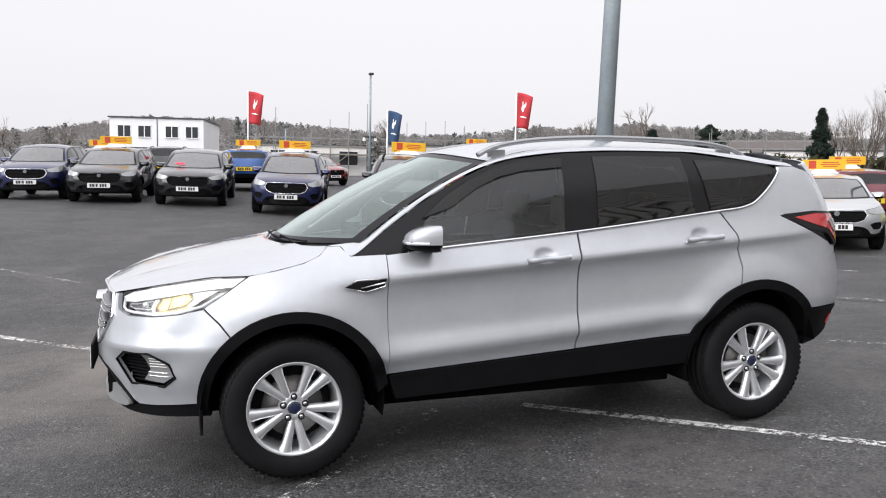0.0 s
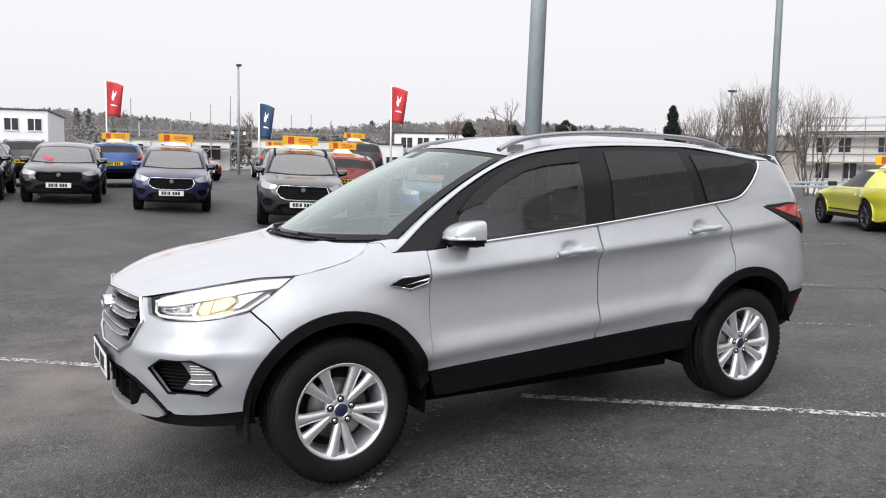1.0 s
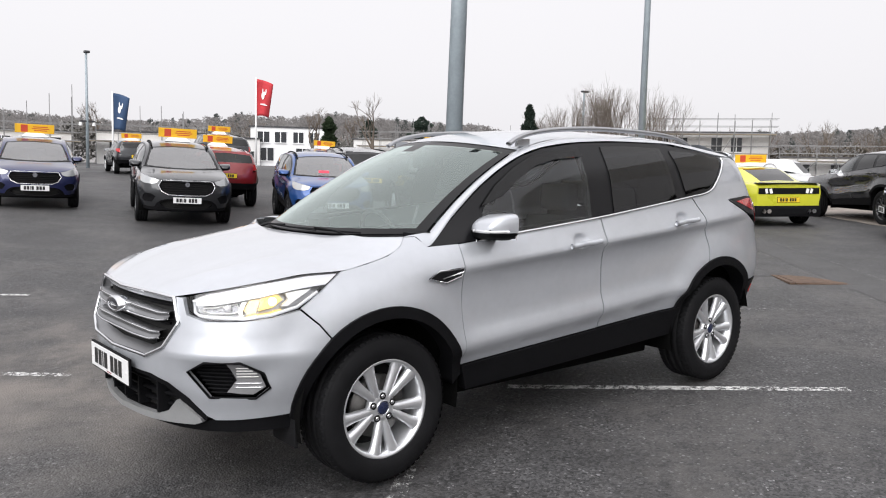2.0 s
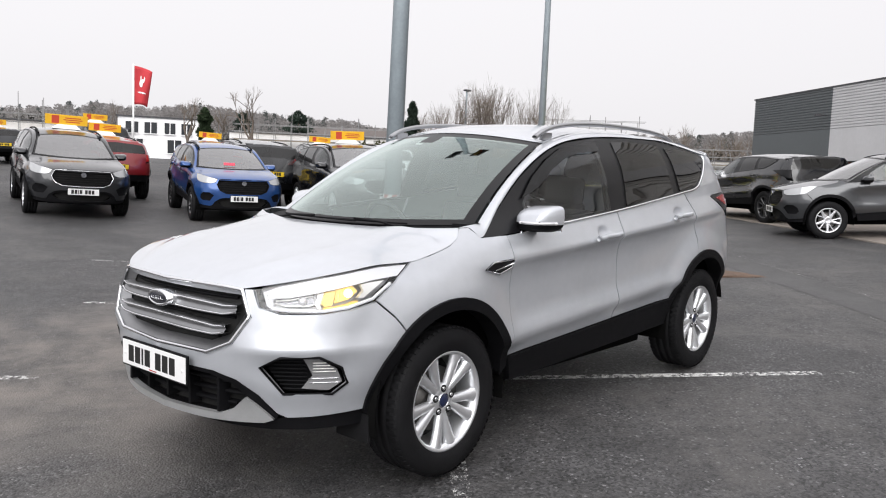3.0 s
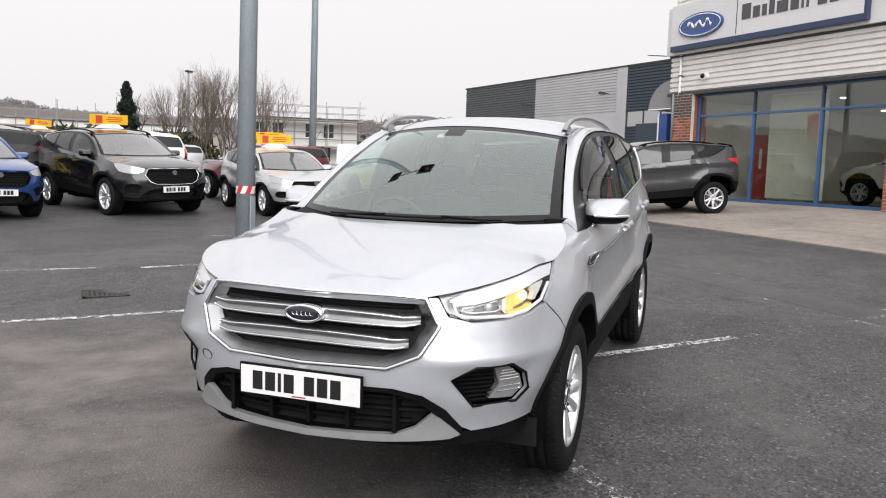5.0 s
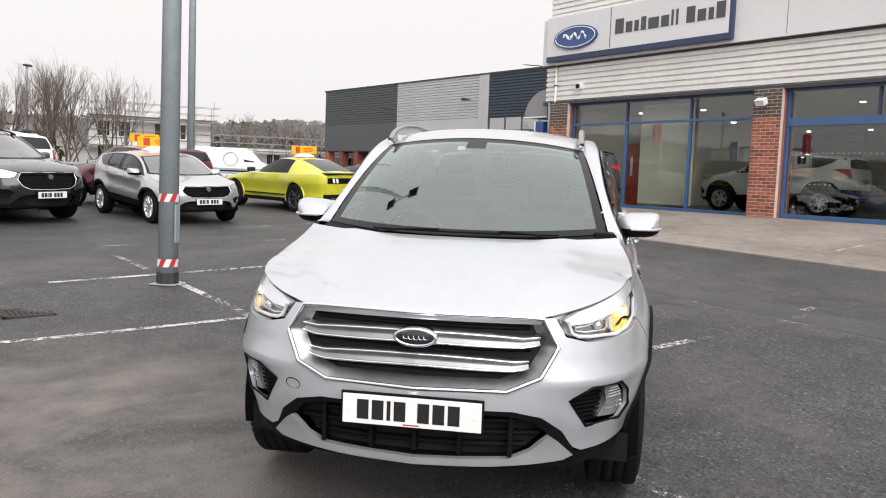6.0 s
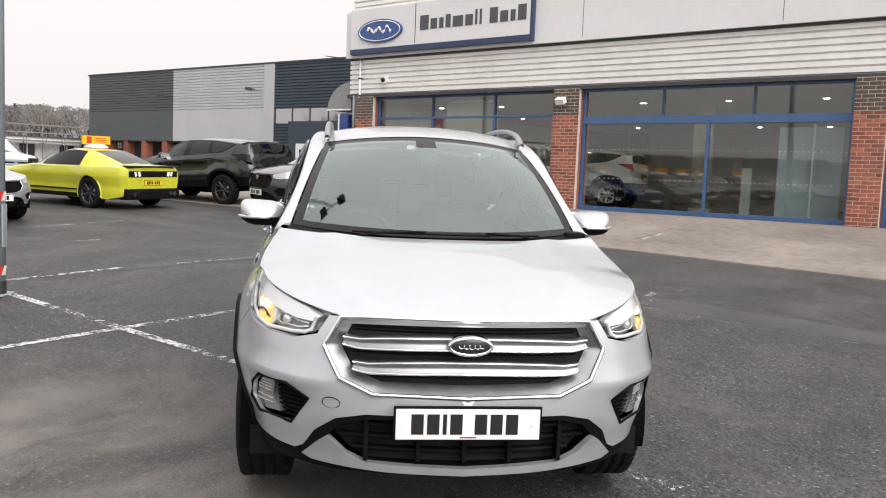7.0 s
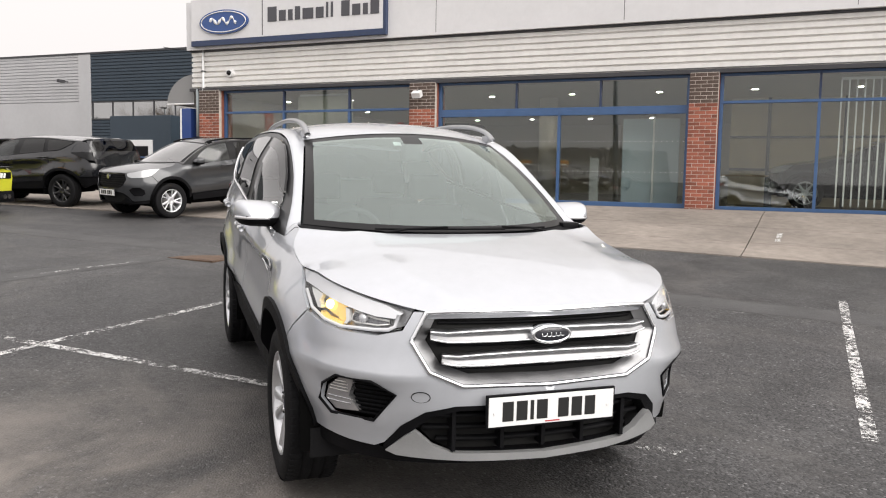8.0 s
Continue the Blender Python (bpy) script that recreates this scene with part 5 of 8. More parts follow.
for i, (a, b, m_) in enumerate((((-3.95, 4.2), (-1.91, 2.17), LINE), ((0.21, -0.06), (1.82, -1.56), LINE), ((1.82, -1.56), (4.03, -3.56), VERYFAINT), ((-1.66, -2.29), (1.72, -5.53), LINE),
                                ((-0.52, 4.47), (0.37, 3.42), LINE), ((0.37, 3.42), (1.58, 2.23), LINE), ((1.58, 2.23), (3.08, 0.65), LINE), ((3.36, 0.71), (4.2, -0.12), FAINT),
                                ((0.32, 7.69), (2.42, 5.14), FAINT), ((2.51, 4.87), (4.6, 3.01), LINE), ((4.6, 3.01), (6.02, 1.32), FAINT), ((3.13, 3.82), (1.58, 2.23), LINE),
                                ((1.58, 2.23), (0.14, 0.71), LINE), ((-0.32, 0.04), (-1.54, -1.14), FAINT), ((4.57, 5.36), (3.69, 4.43), FAINT), ((5.0, 6.42), (7.09, 3.97), FAINT),
                                ((3.47, -2.87), (3.65, -3.03), LINE), ((-4.62, 11.6), (-3.25, 10.98), FAINT), ((-4.75, 8.25), (-2.97, 6.57), FAINT), ((-1.61, 5.99), (-1.35, 5.82), LINE), ((8.25, 5.58), (10.4, 4.08), FAINT))):
    strip("bay_line", a, b, 0.085, m_, "worn white painted parking bay line", 0.0045 + 0.0002 * (i % 5))
# a trench filled in along the lot, edged by two pale seams
strip("asphalt_patch", (11.5, 5.55), (-0.6, -6.55), 0.55, SEAM, "pale band of patched asphalt", 0.0025, "patch")
for off in (-0.33, 0.33):
    o = np.array([0.707, -0.707]) * off
    strip("asphalt_seam", np.array((11.5, 5.55)) + o, np.array((-0.6, -6.55)) + o, 0.035, VERYFAINT, "pale seam at the edge of the patch", 0.0035, "seam")
strip("asphalt_patch", (4.45, 3.25), (6.2, 1.2), 0.45, SEAM, "pale band of patched asphalt", 0.0022, "patch")


def slab(a, b, d0, d1):
    """One concrete bay of the apron in facade axes, laid on the slope."""
    bm = bmesh.new()
    ns, nd_ = max(2, int((b - a) / 0.8) + 1), max(2, int((d1 - d0) / 0.5) + 2)
    tops = []
    for s in np.linspace(a, b, ns):
        for d in np.linspace(d0, d1, nd_):
            p = CORNER_XY + FU * s + FN * d
            tops.append(bm.verts.new((p[0], p[1], float(ground_z(*p)) + 0.016)))
    for q in grid_faces(ns, nd_):
        bm.faces.new([tops[i] for i in q])
    edge = [e for e in bm.edges if e.is_boundary]
    skirt = bmesh.ops.extrude_edge_only(bm, edges=edge)["geom"]
    bmesh.ops.translate(bm, verts=[g for g in skirt if isinstance(g, bmesh.types.BMVert)], vec=(0, 0, -0.066))
    bmesh.ops.recalc_face_normals(bm, faces=bm.faces)
    if sum(f.normal.z for f in bm.faces) < 0:
        bmesh.ops.reverse_faces(bm, faces=bm.faces)
    return bm


apron = part("pavement", slab(-9.5, 34.2, -0.02, 0.22), CONCRETE, None)
tagged(apron, "stained brown concrete apron before the showroom", "pavement", kind="structure")
for i in range(11):
    for d0, d1 in ((0.23, 2.2), (2.215, 3.7), (3.715, 4.92)):
        part("concrete_slab", slab(-9.5 + 4 * i, -5.515 + 4 * i, d0, d1), CONCRETE, apron)
for s0, d0 in ((10.6, 2.9), (14.9, 2.7), (7.6, 3.4)):
    a = CORNER_XY + FU * s0 + FN * d0
    strip("apron_mark", a, a + FN * 0.8, 0.08, LINE, "short white mark on the apron", 0.021)


def drain(x, y, rz, w=0.42, l=0.42, name="drain_cover", label="cast-iron drain grate set in the asphalt"):
    z = float(ground_z(x, y))
    top = empty(name, pose(x, y, z, 0, 0, rz), label=label, category="drain")
    bm = bmesh.new()
    for lo, hi in (((-w / 2, -l / 2, -0.02), (-w / 2 + 0.035, l / 2, 0.006)), ((w / 2 - 0.035, -l / 2, -0.02), (w / 2, l / 2, 0.006)), ((-w / 2, -l / 2, -0.02), (w / 2, -l / 2 + 0.035, 0.006)), ((-w / 2, l / 2 - 0.035, -0.02), (w / 2, l / 2, 0.006))):
        add_box(bm, lo, hi)
    iron = shader("rusty_iron", (0.05, 0.045, 0.041), 0.75, 0.5, vary=0.4, size=14, bump=0.3)
    part("grate_frame", bm, iron, top)
    for i in range(8):
        x0 = -w / 2 + 0.05 + i * (w - 0.1) / 7.5
        part("grate_bar", box((x0 - 0.011, -l / 2 + 0.03, -0.015), (x0 + 0.011, l / 2 - 0.03, 0.004), 0.002), iron, top)
    # Flat black sheet put in for the shade between the bars; no hole.
    part("grate_shade_sheet", box((-w / 2 + 0.02, -l / 2 + 0.02, 0.0012), (w / 2 - 0.02, l / 2 - 0.02, 0.002)), DARK, top)
    return top


drain(1.16, 4.14, -45)
mh = empty("manhole_cover", pose(6.03, 0.75, float(ground_z(6.03, 0.75)), 0, 0, -45), label="rusty square manhole cover in the asphalt", category="manhole")
iron2 = shader("brown_iron", (0.13, 0.085, 0.06), 0.8, 0.3, vary=0.4, size=10, bump=0.4, bump_size=50)
part("cover_plate", box((-0.3, -0.3, -0.02), (0.3, 0.3, 0.008), 0.004), iron2, mh)
for k in (-0.34, 0.34):
    part("cover_frame", box((k - 0.03, -0.37, -0.02), (k + 0.03, 0.37, 0.006), 0.003), iron2, mh)
    part("cover_frame", box((-0.3, k - 0.03, -0.02), (0.3, k + 0.03, 0.0055), 0.003), iron2, mh)

# ---- the showroom
CLAD = shader("ribbed_cladding", (0.80, 0.785, 0.76), 0.5, 0.05, vary=0.10, size=0.7)
FASCIA = shader("white_fascia", (0.70, 0.695, 0.705), 0.45, vary=0.05, size=0.8)
BLUE = shader("blue_frame", (0.045, 0.105, 0.235), 0.35, coat=0.3, vary=0.12, size=5)
NAVY = shader("navy_trim", (0.030, 0.048, 0.105), 0.4, vary=0.1, size=5)
STEEL = shader("dark_steel", (0.06, 0.06, 0.065), 0.5, 0.3)
MORTAR = shader("mortar", (0.56, 0.50, 0.45), 0.95, vary=0.2, size=12, bump=0.3)
SHOWGLASS = glazing("showroom_glass", (0.78, 0.81, 0.79), 1.2, haze=0.045)
PALE = shader("pale_wall", (0.50, 0.46, 0.40), 0.85, vary=0.06, size=0.6)
TILEFLOOR = shader("showroom_floor", (0.10, 0.098, 0.096), 0.25, vary=0.08, size=1.5)
GLOW = shader("ceiling_lamp_glow", (1.0, 0.93, 0.80), 0.5, emit=120.0)
WHITE = shader("white_plastic", (0.78, 0.78, 0.78), 0.4)


def brick_material():
    m = shader("red_brick", (0.30, 0.098, 0.062), 0.85, vary=0.25, size=9, bump=0.4, bump_size=150)
    nd, ln = nodes_of(m)
    p = nd["Principled BSDF"]
    src = p.inputs["Base Color"].links[0].from_socket
    info = nd.new("ShaderNodeObjectInfo")
    hsv = nd.new("ShaderNodeHueSaturation")
    r = nd.new("ShaderNodeMapRange")
    r.inputs["To Min"].default_value, r.inputs["To Max"].default_value = 0.6, 1.35
    ln.new(info.outputs["Random"], r.inputs["Value"])
    ln.new(r.outputs[0], hsv.inputs["Value"])
    ln.new(src, hsv.inputs["Color"])
    ln.new(hsv.outputs[0], p.inputs["Base Color"])
    return m


BRICK = brick_material()
BRICK_DARK = shader("dark_brick", (0.105, 0.075, 0.062), 0.9, vary=0.3, size=9, bump=0.4, bump_size=150)


def ribs(name, x0, x1, y, z0, z1, pitch, depth, material, m, label, category="wall", kind="structure", lines=None):
    """Horizontally ribbed sheet, facing -y, as folded metal."""
    prof, z = [], z0
    while z < z1 - 1e-6:
        for dz, dy in ((0.0, 0), (0.16, 0), (0.26, -depth), (0.90, -depth), (0.9999, 0)):
            if z + dz * pitch <= z1:
                prof.append((y + dy, z + dz * pitch))
        z += pitch
    n = 2
    v = [(x, py, pz) for x in (x0, x1) for py, pz in prof]
    f = [(j, len(prof) + j, len(prof) + j + 1, j + 1) for j in range(len(prof) - 1)]
    ob = mesh_object(name, v, f, material, smooth=False)
    ob.matrix_world = m
    return tagged(ob, label, category, kind=kind)


def frame_bars(parent, x0, x1, z0, z1, xs, zs, r, mat_, y=0.0, deep=0.06, name="window_frame"):
    """Upright and level bars of a glazed bay."""
    for z in zs:
        part(name, box((x0, y - deep / 2, z - r), (x1, y + deep / 2, z + r), 0.006), mat_, parent)
    for x in xs:
        part(name, box((x - r, y - deep / 2 - 0.002, z0), (x + r, y + deep / 2 + 0.002, z1), 0.006), mat_, parent)


BASE = 0.66
# walls, floor and ceiling of the showroom
def wall(name, lo, hi, mat_, label, category="wall"):
    ob = part(name, box(lo, hi), mat_, None)
    ob.matrix_world = FACADE
    return tagged(ob, label, category, kind="structure")


wall("floor", (0.2, 0.0, 0.45), (33.5, 14.0, 0.665), TILEFLOOR, "grey polished showroom floor", "floor")
wall("ceiling", (0.2, 0.12, 3.32), (33.5, 14.0, 3.44), PALE, "white showroom ceiling", "ceiling")
wall("wall_back", (0.0, 14.0, 0.2), (33.8, 14.25, 7.0), PALE, "plain pale back wall of the showroom")
wall("wall_west", (0.0, 0.5, 0.2), (0.27, 14.0, 7.0), CLAD, "pale clad side wall of the showroom")
wall("wall_east", (33.5, 0.3, 0.2), (33.8, 14.0, 7.0), CLAD, "pale clad side wall of the showroom")
wall("wall_lintel", (0.02, 0.06, 3.43), (33.8, 0.5, 7.0), CLAD, "pale wall behind the cladding")
wall("roof", (-0.03, 0.06, 7.0), (33.8, 14.25, 7.15), STEEL, "flat grey roof of the showroom", "roof")
ribs("wall_cladding", 0.0, 33.8, 0.02, 3.47, 4.42, 0.1355, 0.055, CLAD, FACADE, "pale ribbed metal cladding over the windows")
# Top courses are unseen, raised past the roof to show in glass reflections.
ribs("wall_cladding_upper", 0.05, 33.8, 0.05, 5.72, 9.2, 0.1355, 0.055, CLAD, FACADE, "pale ribbed metal cladding, its unseen top raised for reflections")
wall("trim_soffit", (-0.03, -0.10, 3.385), (33.8, 0.06, 3.465), STEEL, "dark metal drip edge over the windows", "trim")
wall("trim_fascia_joint", (-0.03, -0.07, 4.41), (33.8, 0.02, 4.46), STEEL, "dark joint under the white fascia", "trim")
fas = wall("wall_fascia", (-0.06, -0.16, 4.46), (33.8, 0.03, 5.70), FASCIA, "flat white fascia panel", "fascia")
for x in (7.3, 11.6, 15.9, 20.2, 24.5, 28.8):
    part("panel_joint", box((x - 0.006, -0.162, 4.52), (x + 0.006, -0.155, 5.69)), STEEL, fas)

# sign with an oval and two bars in place of the names
sign = empty("dealer_sign", FACADE, label="white fascia sign with a blue oval and dark bars", category="sign")
part("panel", box((0.20, -0.27, 4.67), (5.98, -0.165, 5.72), 0.01), FASCIA, sign)
part("lower_edge", box((0.20, -0.275, 4.53), (6.06, -0.165, 4.67), 0.01), NAVY, sign)
part("side_edge", box((5.98, -0.275, 4.67), (6.06, -0.165, 5.72), 0.01), NAVY, sign)
part("divider", box((2.50, -0.276, 4.71), (2.52, -0.268, 5.70)), STEEL, sign)
SIGNBLUE = shader("sign_blue", (0.012, 0.062, 0.24), 0.3, coat=0.5, vary=0.05)
a_ = np.linspace(0, 2 * math.pi, 48, endpoint=False)
def ellipse(cx, cz, rx, rz, y0, y1):
    v = [(cx + rx * math.cos(t), y, cz + rz * math.sin(t)) for y in (y0, y1) for t in a_] + [(cx, y1, cz)]
    return v, [(j, (j + 1) % 48, 48 + (j + 1) % 48, 48 + j) for j in range(48)] + [(48 + j, 48 + (j + 1) % 48, 96) for j in range(48)]
ov = mesh_object("oval", *ellipse(1.31, 5.10, 0.78, 0.305, -0.26, -0.325), SIGNBLUE, sign, "blue oval", smooth=False)
mesh_object("oval_rim", *tube(np.array([(1.31 + 0.72 * math.cos(t), -0.327, 5.10 + 0.258 * math.sin(t)) for t in a_]), 0.014, 6, True), WHITE, ov)
mesh_object("oval_stroke", *tube(np.array([(0.89 + 0.84 * t, -0.330, 5.10 + 0.075 * math.sin(t * 17) + 0.02) for t in np.linspace(0, 1, 50)]), 0.020 + 0.012 * np.sin(np.linspace(0, 40, 50)), 6, flat=1.4), WHITE, ov)
x = 2.68
for wd, hh in ((0.27, 0.36), (0.20, 0.26), (0.13, 0.26), (0.15, 0.32), (0.31, 0.26), (0.22, 0.26), (0.06, 0.36), (0.06, 0.36), (0, 0), (0.23, 0.36), (0.22, 0.26), (0.13, 0.26), (0.23, 0.36)):
    if wd:
        part("letter_bar", box((x, -0.285, 5.02), (x + wd, -0.268, 5.02 + hh), 0.004), shader("letter_grey", (0.07, 0.07, 0.08), 0.4), sign)
    x += wd + 0.075 if wd else 0.16

# brick piers, every brick a piece
def brick_pier(x0, x1, name, y0=-0.12, y1=0.42, top=3.40, kind_n="wall_pier"):
    core = part(kind_n, box((x0 + 0.004, y0 + 0.004, 0.35), (x1 - 0.004, y1, top)), MORTAR, None)
    core.matrix_world = FACADE
    tagged(core, "red brick pier with a dark head", "pier", kind="structure")
    for xa in (x0 - 0.001, x1 - 0.011):
        part("brick_return", box((xa, y0 + 0.105, 0.35), (xa + 0.012, y1, top)), BRICK, core)
    return core


def lay_bricks(core, x0, x1, y0=-0.12, z0=0.40, top=3.40, dark_from=2.80):
    full, half = box((0, 0, 0), (0.215, 0.1025, 0.065), 0.004), box((0, 0, 0), (0.1025, 0.1025, 0.065), 0.004)
    meshes = []
    for nm, bm in (("brick_full", full), ("brick_half", half)):
        for mat_ in (BRICK, BRICK_DARK):
            me = bpy.data.meshes.new(nm)
            bm.to_mesh(me)
            me.materials.append(mat_)
            meshes.append(me)
    z, row = z0, 0
    while z < top - 0.06:
        dark = z > dark_from
        x = x0
        first_half = row % 2
        while x < x1 - 0.05:
            left = x1 - x
            is_half = (first_half and x == x0) or left < 0.2
            ob = new("brick", meshes[(2 if is_half else 0) + dark])
            ob.parent = core
            ob.location = (x, y0 + random.uniform(-0.002, 0.002), z)
            x += (0.1125 if is_half else 0.225)
        z, row = z + 0.075, row + 1


PIERS = ((0.31, 0.98), (6.62, 7.29), (12.96, 13.52), (19.2, 19.76), (25.4, 25.96), (31.4, 31.96))
pier_cores = [(brick_pier(a, b, ""), a, b) for a, b in PIERS]

# glazed bays
def bay(x0, x1, xs_top, xs_low, z_tr, name_, thick=0.028, deep=0.08, low=0.66, plinth=True):
    w = empty(name_, FACADE, label="blue-framed showroom window reflecting the car lot", category="window", kind="structure")
    frame_bars(w, x0, x1, low, 3.40, (x0 + 0.03, x1 - 0.03), (low + 0.05, 3.37), 0.035, BLUE, 0.12, deep)
    part("window_frame", box((x0, 0.07, z_tr - thick), (x1, 0.17, z_tr + thick), 0.006), BLUE, w)
    for x in xs_top:
        part("window_frame", box((x - 0.022, 0.08, z_tr), (x + 0.022, 0.16, 3.40), 0.004), NAVY, w)
    for x in xs_low:
        part("window_frame", box((x - 0.03, 0.075, low), (x + 0.03, 0.165, z_tr), 0.004), BLUE, w)
    edges_t, edges_l = [x0, *xs_top, x1], [x0, *xs_low, x1]
    for a, b in zip(edges_t, edges_t[1:]):
        pn = part("pane", box((a + 0.02, 0.118, z_tr + 0.02), (b - 0.02, 0.126, 3.36)), SHOWGLASS, w)
        pn.visible_shadow = False
    for a, b in zip(edges_l, edges_l[1:]):
        pn = part("pane", box((a + 0.025, 0.118, low + 0.06), (b - 0.025, 0.126, z_tr - 0.02)), SHOWGLASS, w)
        pn.visible_shadow = False
    if plinth:
        pl = part("window_sill", box((x0, -0.02, 0.42), (x1, 0.2, low), 0.01), BRICK, w)
    return w


bay(0.99, 6.61, (2.90, 4.85), (2.90, 4.85), 2.82, "window_1")
bay(7.30, 12.95, (9.20, 11.10), (10.20,), 2.72, "door_1", 0.06, 0.10, 0.66, False)
bay(13.53, 19.19, (15.35, 17.25), (15.35, 17.25), 2.82, "window_2")
bay(19.77, 25.39, (21.6, 23.5), (21.6, 23.5), 2.82, "window_3")
bay(25.97, 31.39, (27.8, 29.6), (27.8, 29.6), 2.82, "window_4")
wall("wall_end", (31.97, 0.0, 0.3), (33.8, 0.4, 3.42), BRICK, "plain red brick end wall")
for x0, x1 in ((7.32, 10.18), (10.22, 12.93)):
    for zz in (0.72, 2.66):
        dr = part("door_rail", box((x0, 0.06, zz - 0.05), (x1, 0.17, zz + 0.05), 0.006), BLUE, None)
        dr.matrix_world = FACADE
        tagged(dr, "blue rail of the sliding door", "door rail", kind="structure")

# rows of small white dots on the sliding doors
for z in (1.40, 2.04):
    v, f = [], []
    for x in np.arange(7.45, 12.9, 0.11):
        n = len(v)
        v += [(x, 0.112, z), (x + 0.016, 0.112, z), (x + 0.016, 0.112, z + 0.016), (x, 0.112, z + 0.016)]
        f.append((n, n + 1, n + 2, n + 3))
    dots = mesh_object("safety_dots", v, f, WHITE, smooth=False)
    dots.matrix_world = FACADE
    tagged(dots, "row of small white safety dots on the door glass", "glass marking", kind="stuff")

# in the showroom
for x in np.arange(1.4, 32, 2.1):
    for y in (2.4, 6.2, 10.5):
        dl = empty("ceiling_light", FACADE @ pose(float(x) + 0.4 * (y > 4), y, 3.32), label="round recessed ceiling light, lit", category="ceiling light", group="showroom ceiling lights")
        part("lamp_rim", rod((0, 0, -0.02), (0, 0, 0.0), 0.095, 0.10, 16), WHITE, dl)
        part("lamp_lens", rod((0, 0, -0.024), (0, 0, -0.018), 0.060, 0.060, 16), GLOW, dl)
for x in (8.9, 20.9):
    col = empty("column", FACADE @ pose(x, 3.4, 0.665), label="round cream column in the showroom", category="column", group="showroom columns")
    part("column_shaft", rod((0, 0, 0), (0, 0, 2.655), 0.24, 0.24, 24), PALE, col, smooth=True)
    part("column_foot", rod((0, 0, 0), (0, 0, 0.1), 0.27, 0.27, 24), WHITE, col)
BLIND = shader("blind_fabric", (0.60, 0.58, 0.50), 0.8, vary=0.05)
BLIND_W = shader("blind_white", (0.78, 0.78, 0.76), 0.7)


def vertical_blind(x0, x1, y, pitch, slat, mat_, label, z0=0.8):
    b = empty("vertical_blind", FACADE, label=label, category="blind")
    part("head_rail", box((x0, y - 0.03, 3.22), (x1, y + 0.03, 3.27), 0.004), WHITE, b)
    x = x0
    while x < x1:
        sl = box((-slat / 2, -0.002, z0), (slat / 2, 0.002, 3.22))
        bmesh.ops.transform(sl, matrix=pose(x, y, 0, 0, 0, 35), verts=sl.verts)
        part("blind_slat", sl, mat_, b)
        x += pitch
    return b


vertical_blind(3.2, 4.75, 0.40, 0.10, 0.11, BLIND, "closed cream vertical blind behind the window")
vertical_blind(15.72, 19.1, 0.35, 0.135, 0.035, BLIND_W, "open white vertical blind behind the window")
banner = empty("partition_screen", FACADE, label="pale blue partition screen standing in the showroom", category="screen")
part("panel", box((11.5, 0.55, 0.70), (12.7, 0.60, 2.55), 0.01), shader("pale_blue_cloth", (0.42, 0.50, 0.55), 0.7, vary=0.08, size=2), banner)
part("post", box((12.15, 0.50, 0.665), (12.19, 0.55, 2.6), 0.004), WHITE, banner)
stand = empty("leaflet_stand", FACADE, label="slim grey leaflet stand behind the door", category="stand")
part("board", box((10.75, 0.7, 0.72), (10.95, 0.74, 1.72), 0.006), shader("stand_grey", (0.42, 0.42, 0.41), 0.5), stand)
part("foot", box((10.68, 0.6, 0.665), (11.03, 0.85, 0.70), 0.006), STEEL, stand)
redb = empty("roller_banner", FACADE, label="tall red roller banner with a pale bar of writing", category="banner")
part("banner_sheet", box((2.2, 0.9, 0.70), (2.7, 0.92, 2.35)), shader("banner_red", (0.42, 0.05, 0.03), 0.6), redb)
part("banner_foot", box((2.15, 0.82, 0.665), (2.75, 1.0, 0.72), 0.01), STEEL, redb)
part("writing_bar", box((2.4, 0.893, 1.5), (2.48, 0.90, 2.0)), WHITE, redb)
for x0, y0 in ((13.6, 3.6), (19.5, 3.6)):
    desk = empty("office_desk", FACADE @ pose(x0, y0, 0.665), label="pale wooden desk in the showroom", category="desk", group="showroom desks")
    part("desktop", box((-0.8, -0.4, 0.70), (0.8, 0.4, 0.74), 0.006), shader("pale_wood", (0.42, 0.30, 0.18), 0.5, vary=0.15), desk)
    for sx in (-0.74, 0.74):
        part("desk_leg", box((sx - 0.03, -0.36, 0), (sx + 0.03, 0.36, 0.70), 0.004), STEEL, desk)
office = wall("wall_office", (13.3, 4.6, 0.665), (20.5, 4.72, 3.32), shader("cream_partition", (0.62, 0.52, 0.36), 0.8, vary=0.08, size=0.8), "cream office partition with dark rails in the showroom")
for xx in (14.2, 15.9, 17.6, 19.2):
    part("partition_post", box((xx - 0.04, 4.55, 0.665), (xx + 0.04, 4.60, 3.32), 0.004), STEEL, office)
for zz in (1.55, 2.35):
    part("partition_rail", box((13.3, 4.56, zz - 0.03), (20.5, 4.60, zz + 0.03), 0.004), STEEL, office)
for x0, x1, zz in ((13.2, 14.9, 2.2), (15.3, 16.4, 2.15)):
    pic = empty("wall_poster", FACADE, label="plain pale poster on the showroom's inner wall", category="poster", group="posters")
    part("sheet", box((x0, 13.9, zz - 0.6), (x1, 13.98, zz + 0.5)), shader("poster_pale", (0.62, 0.55, 0.35), 0.6), pic)

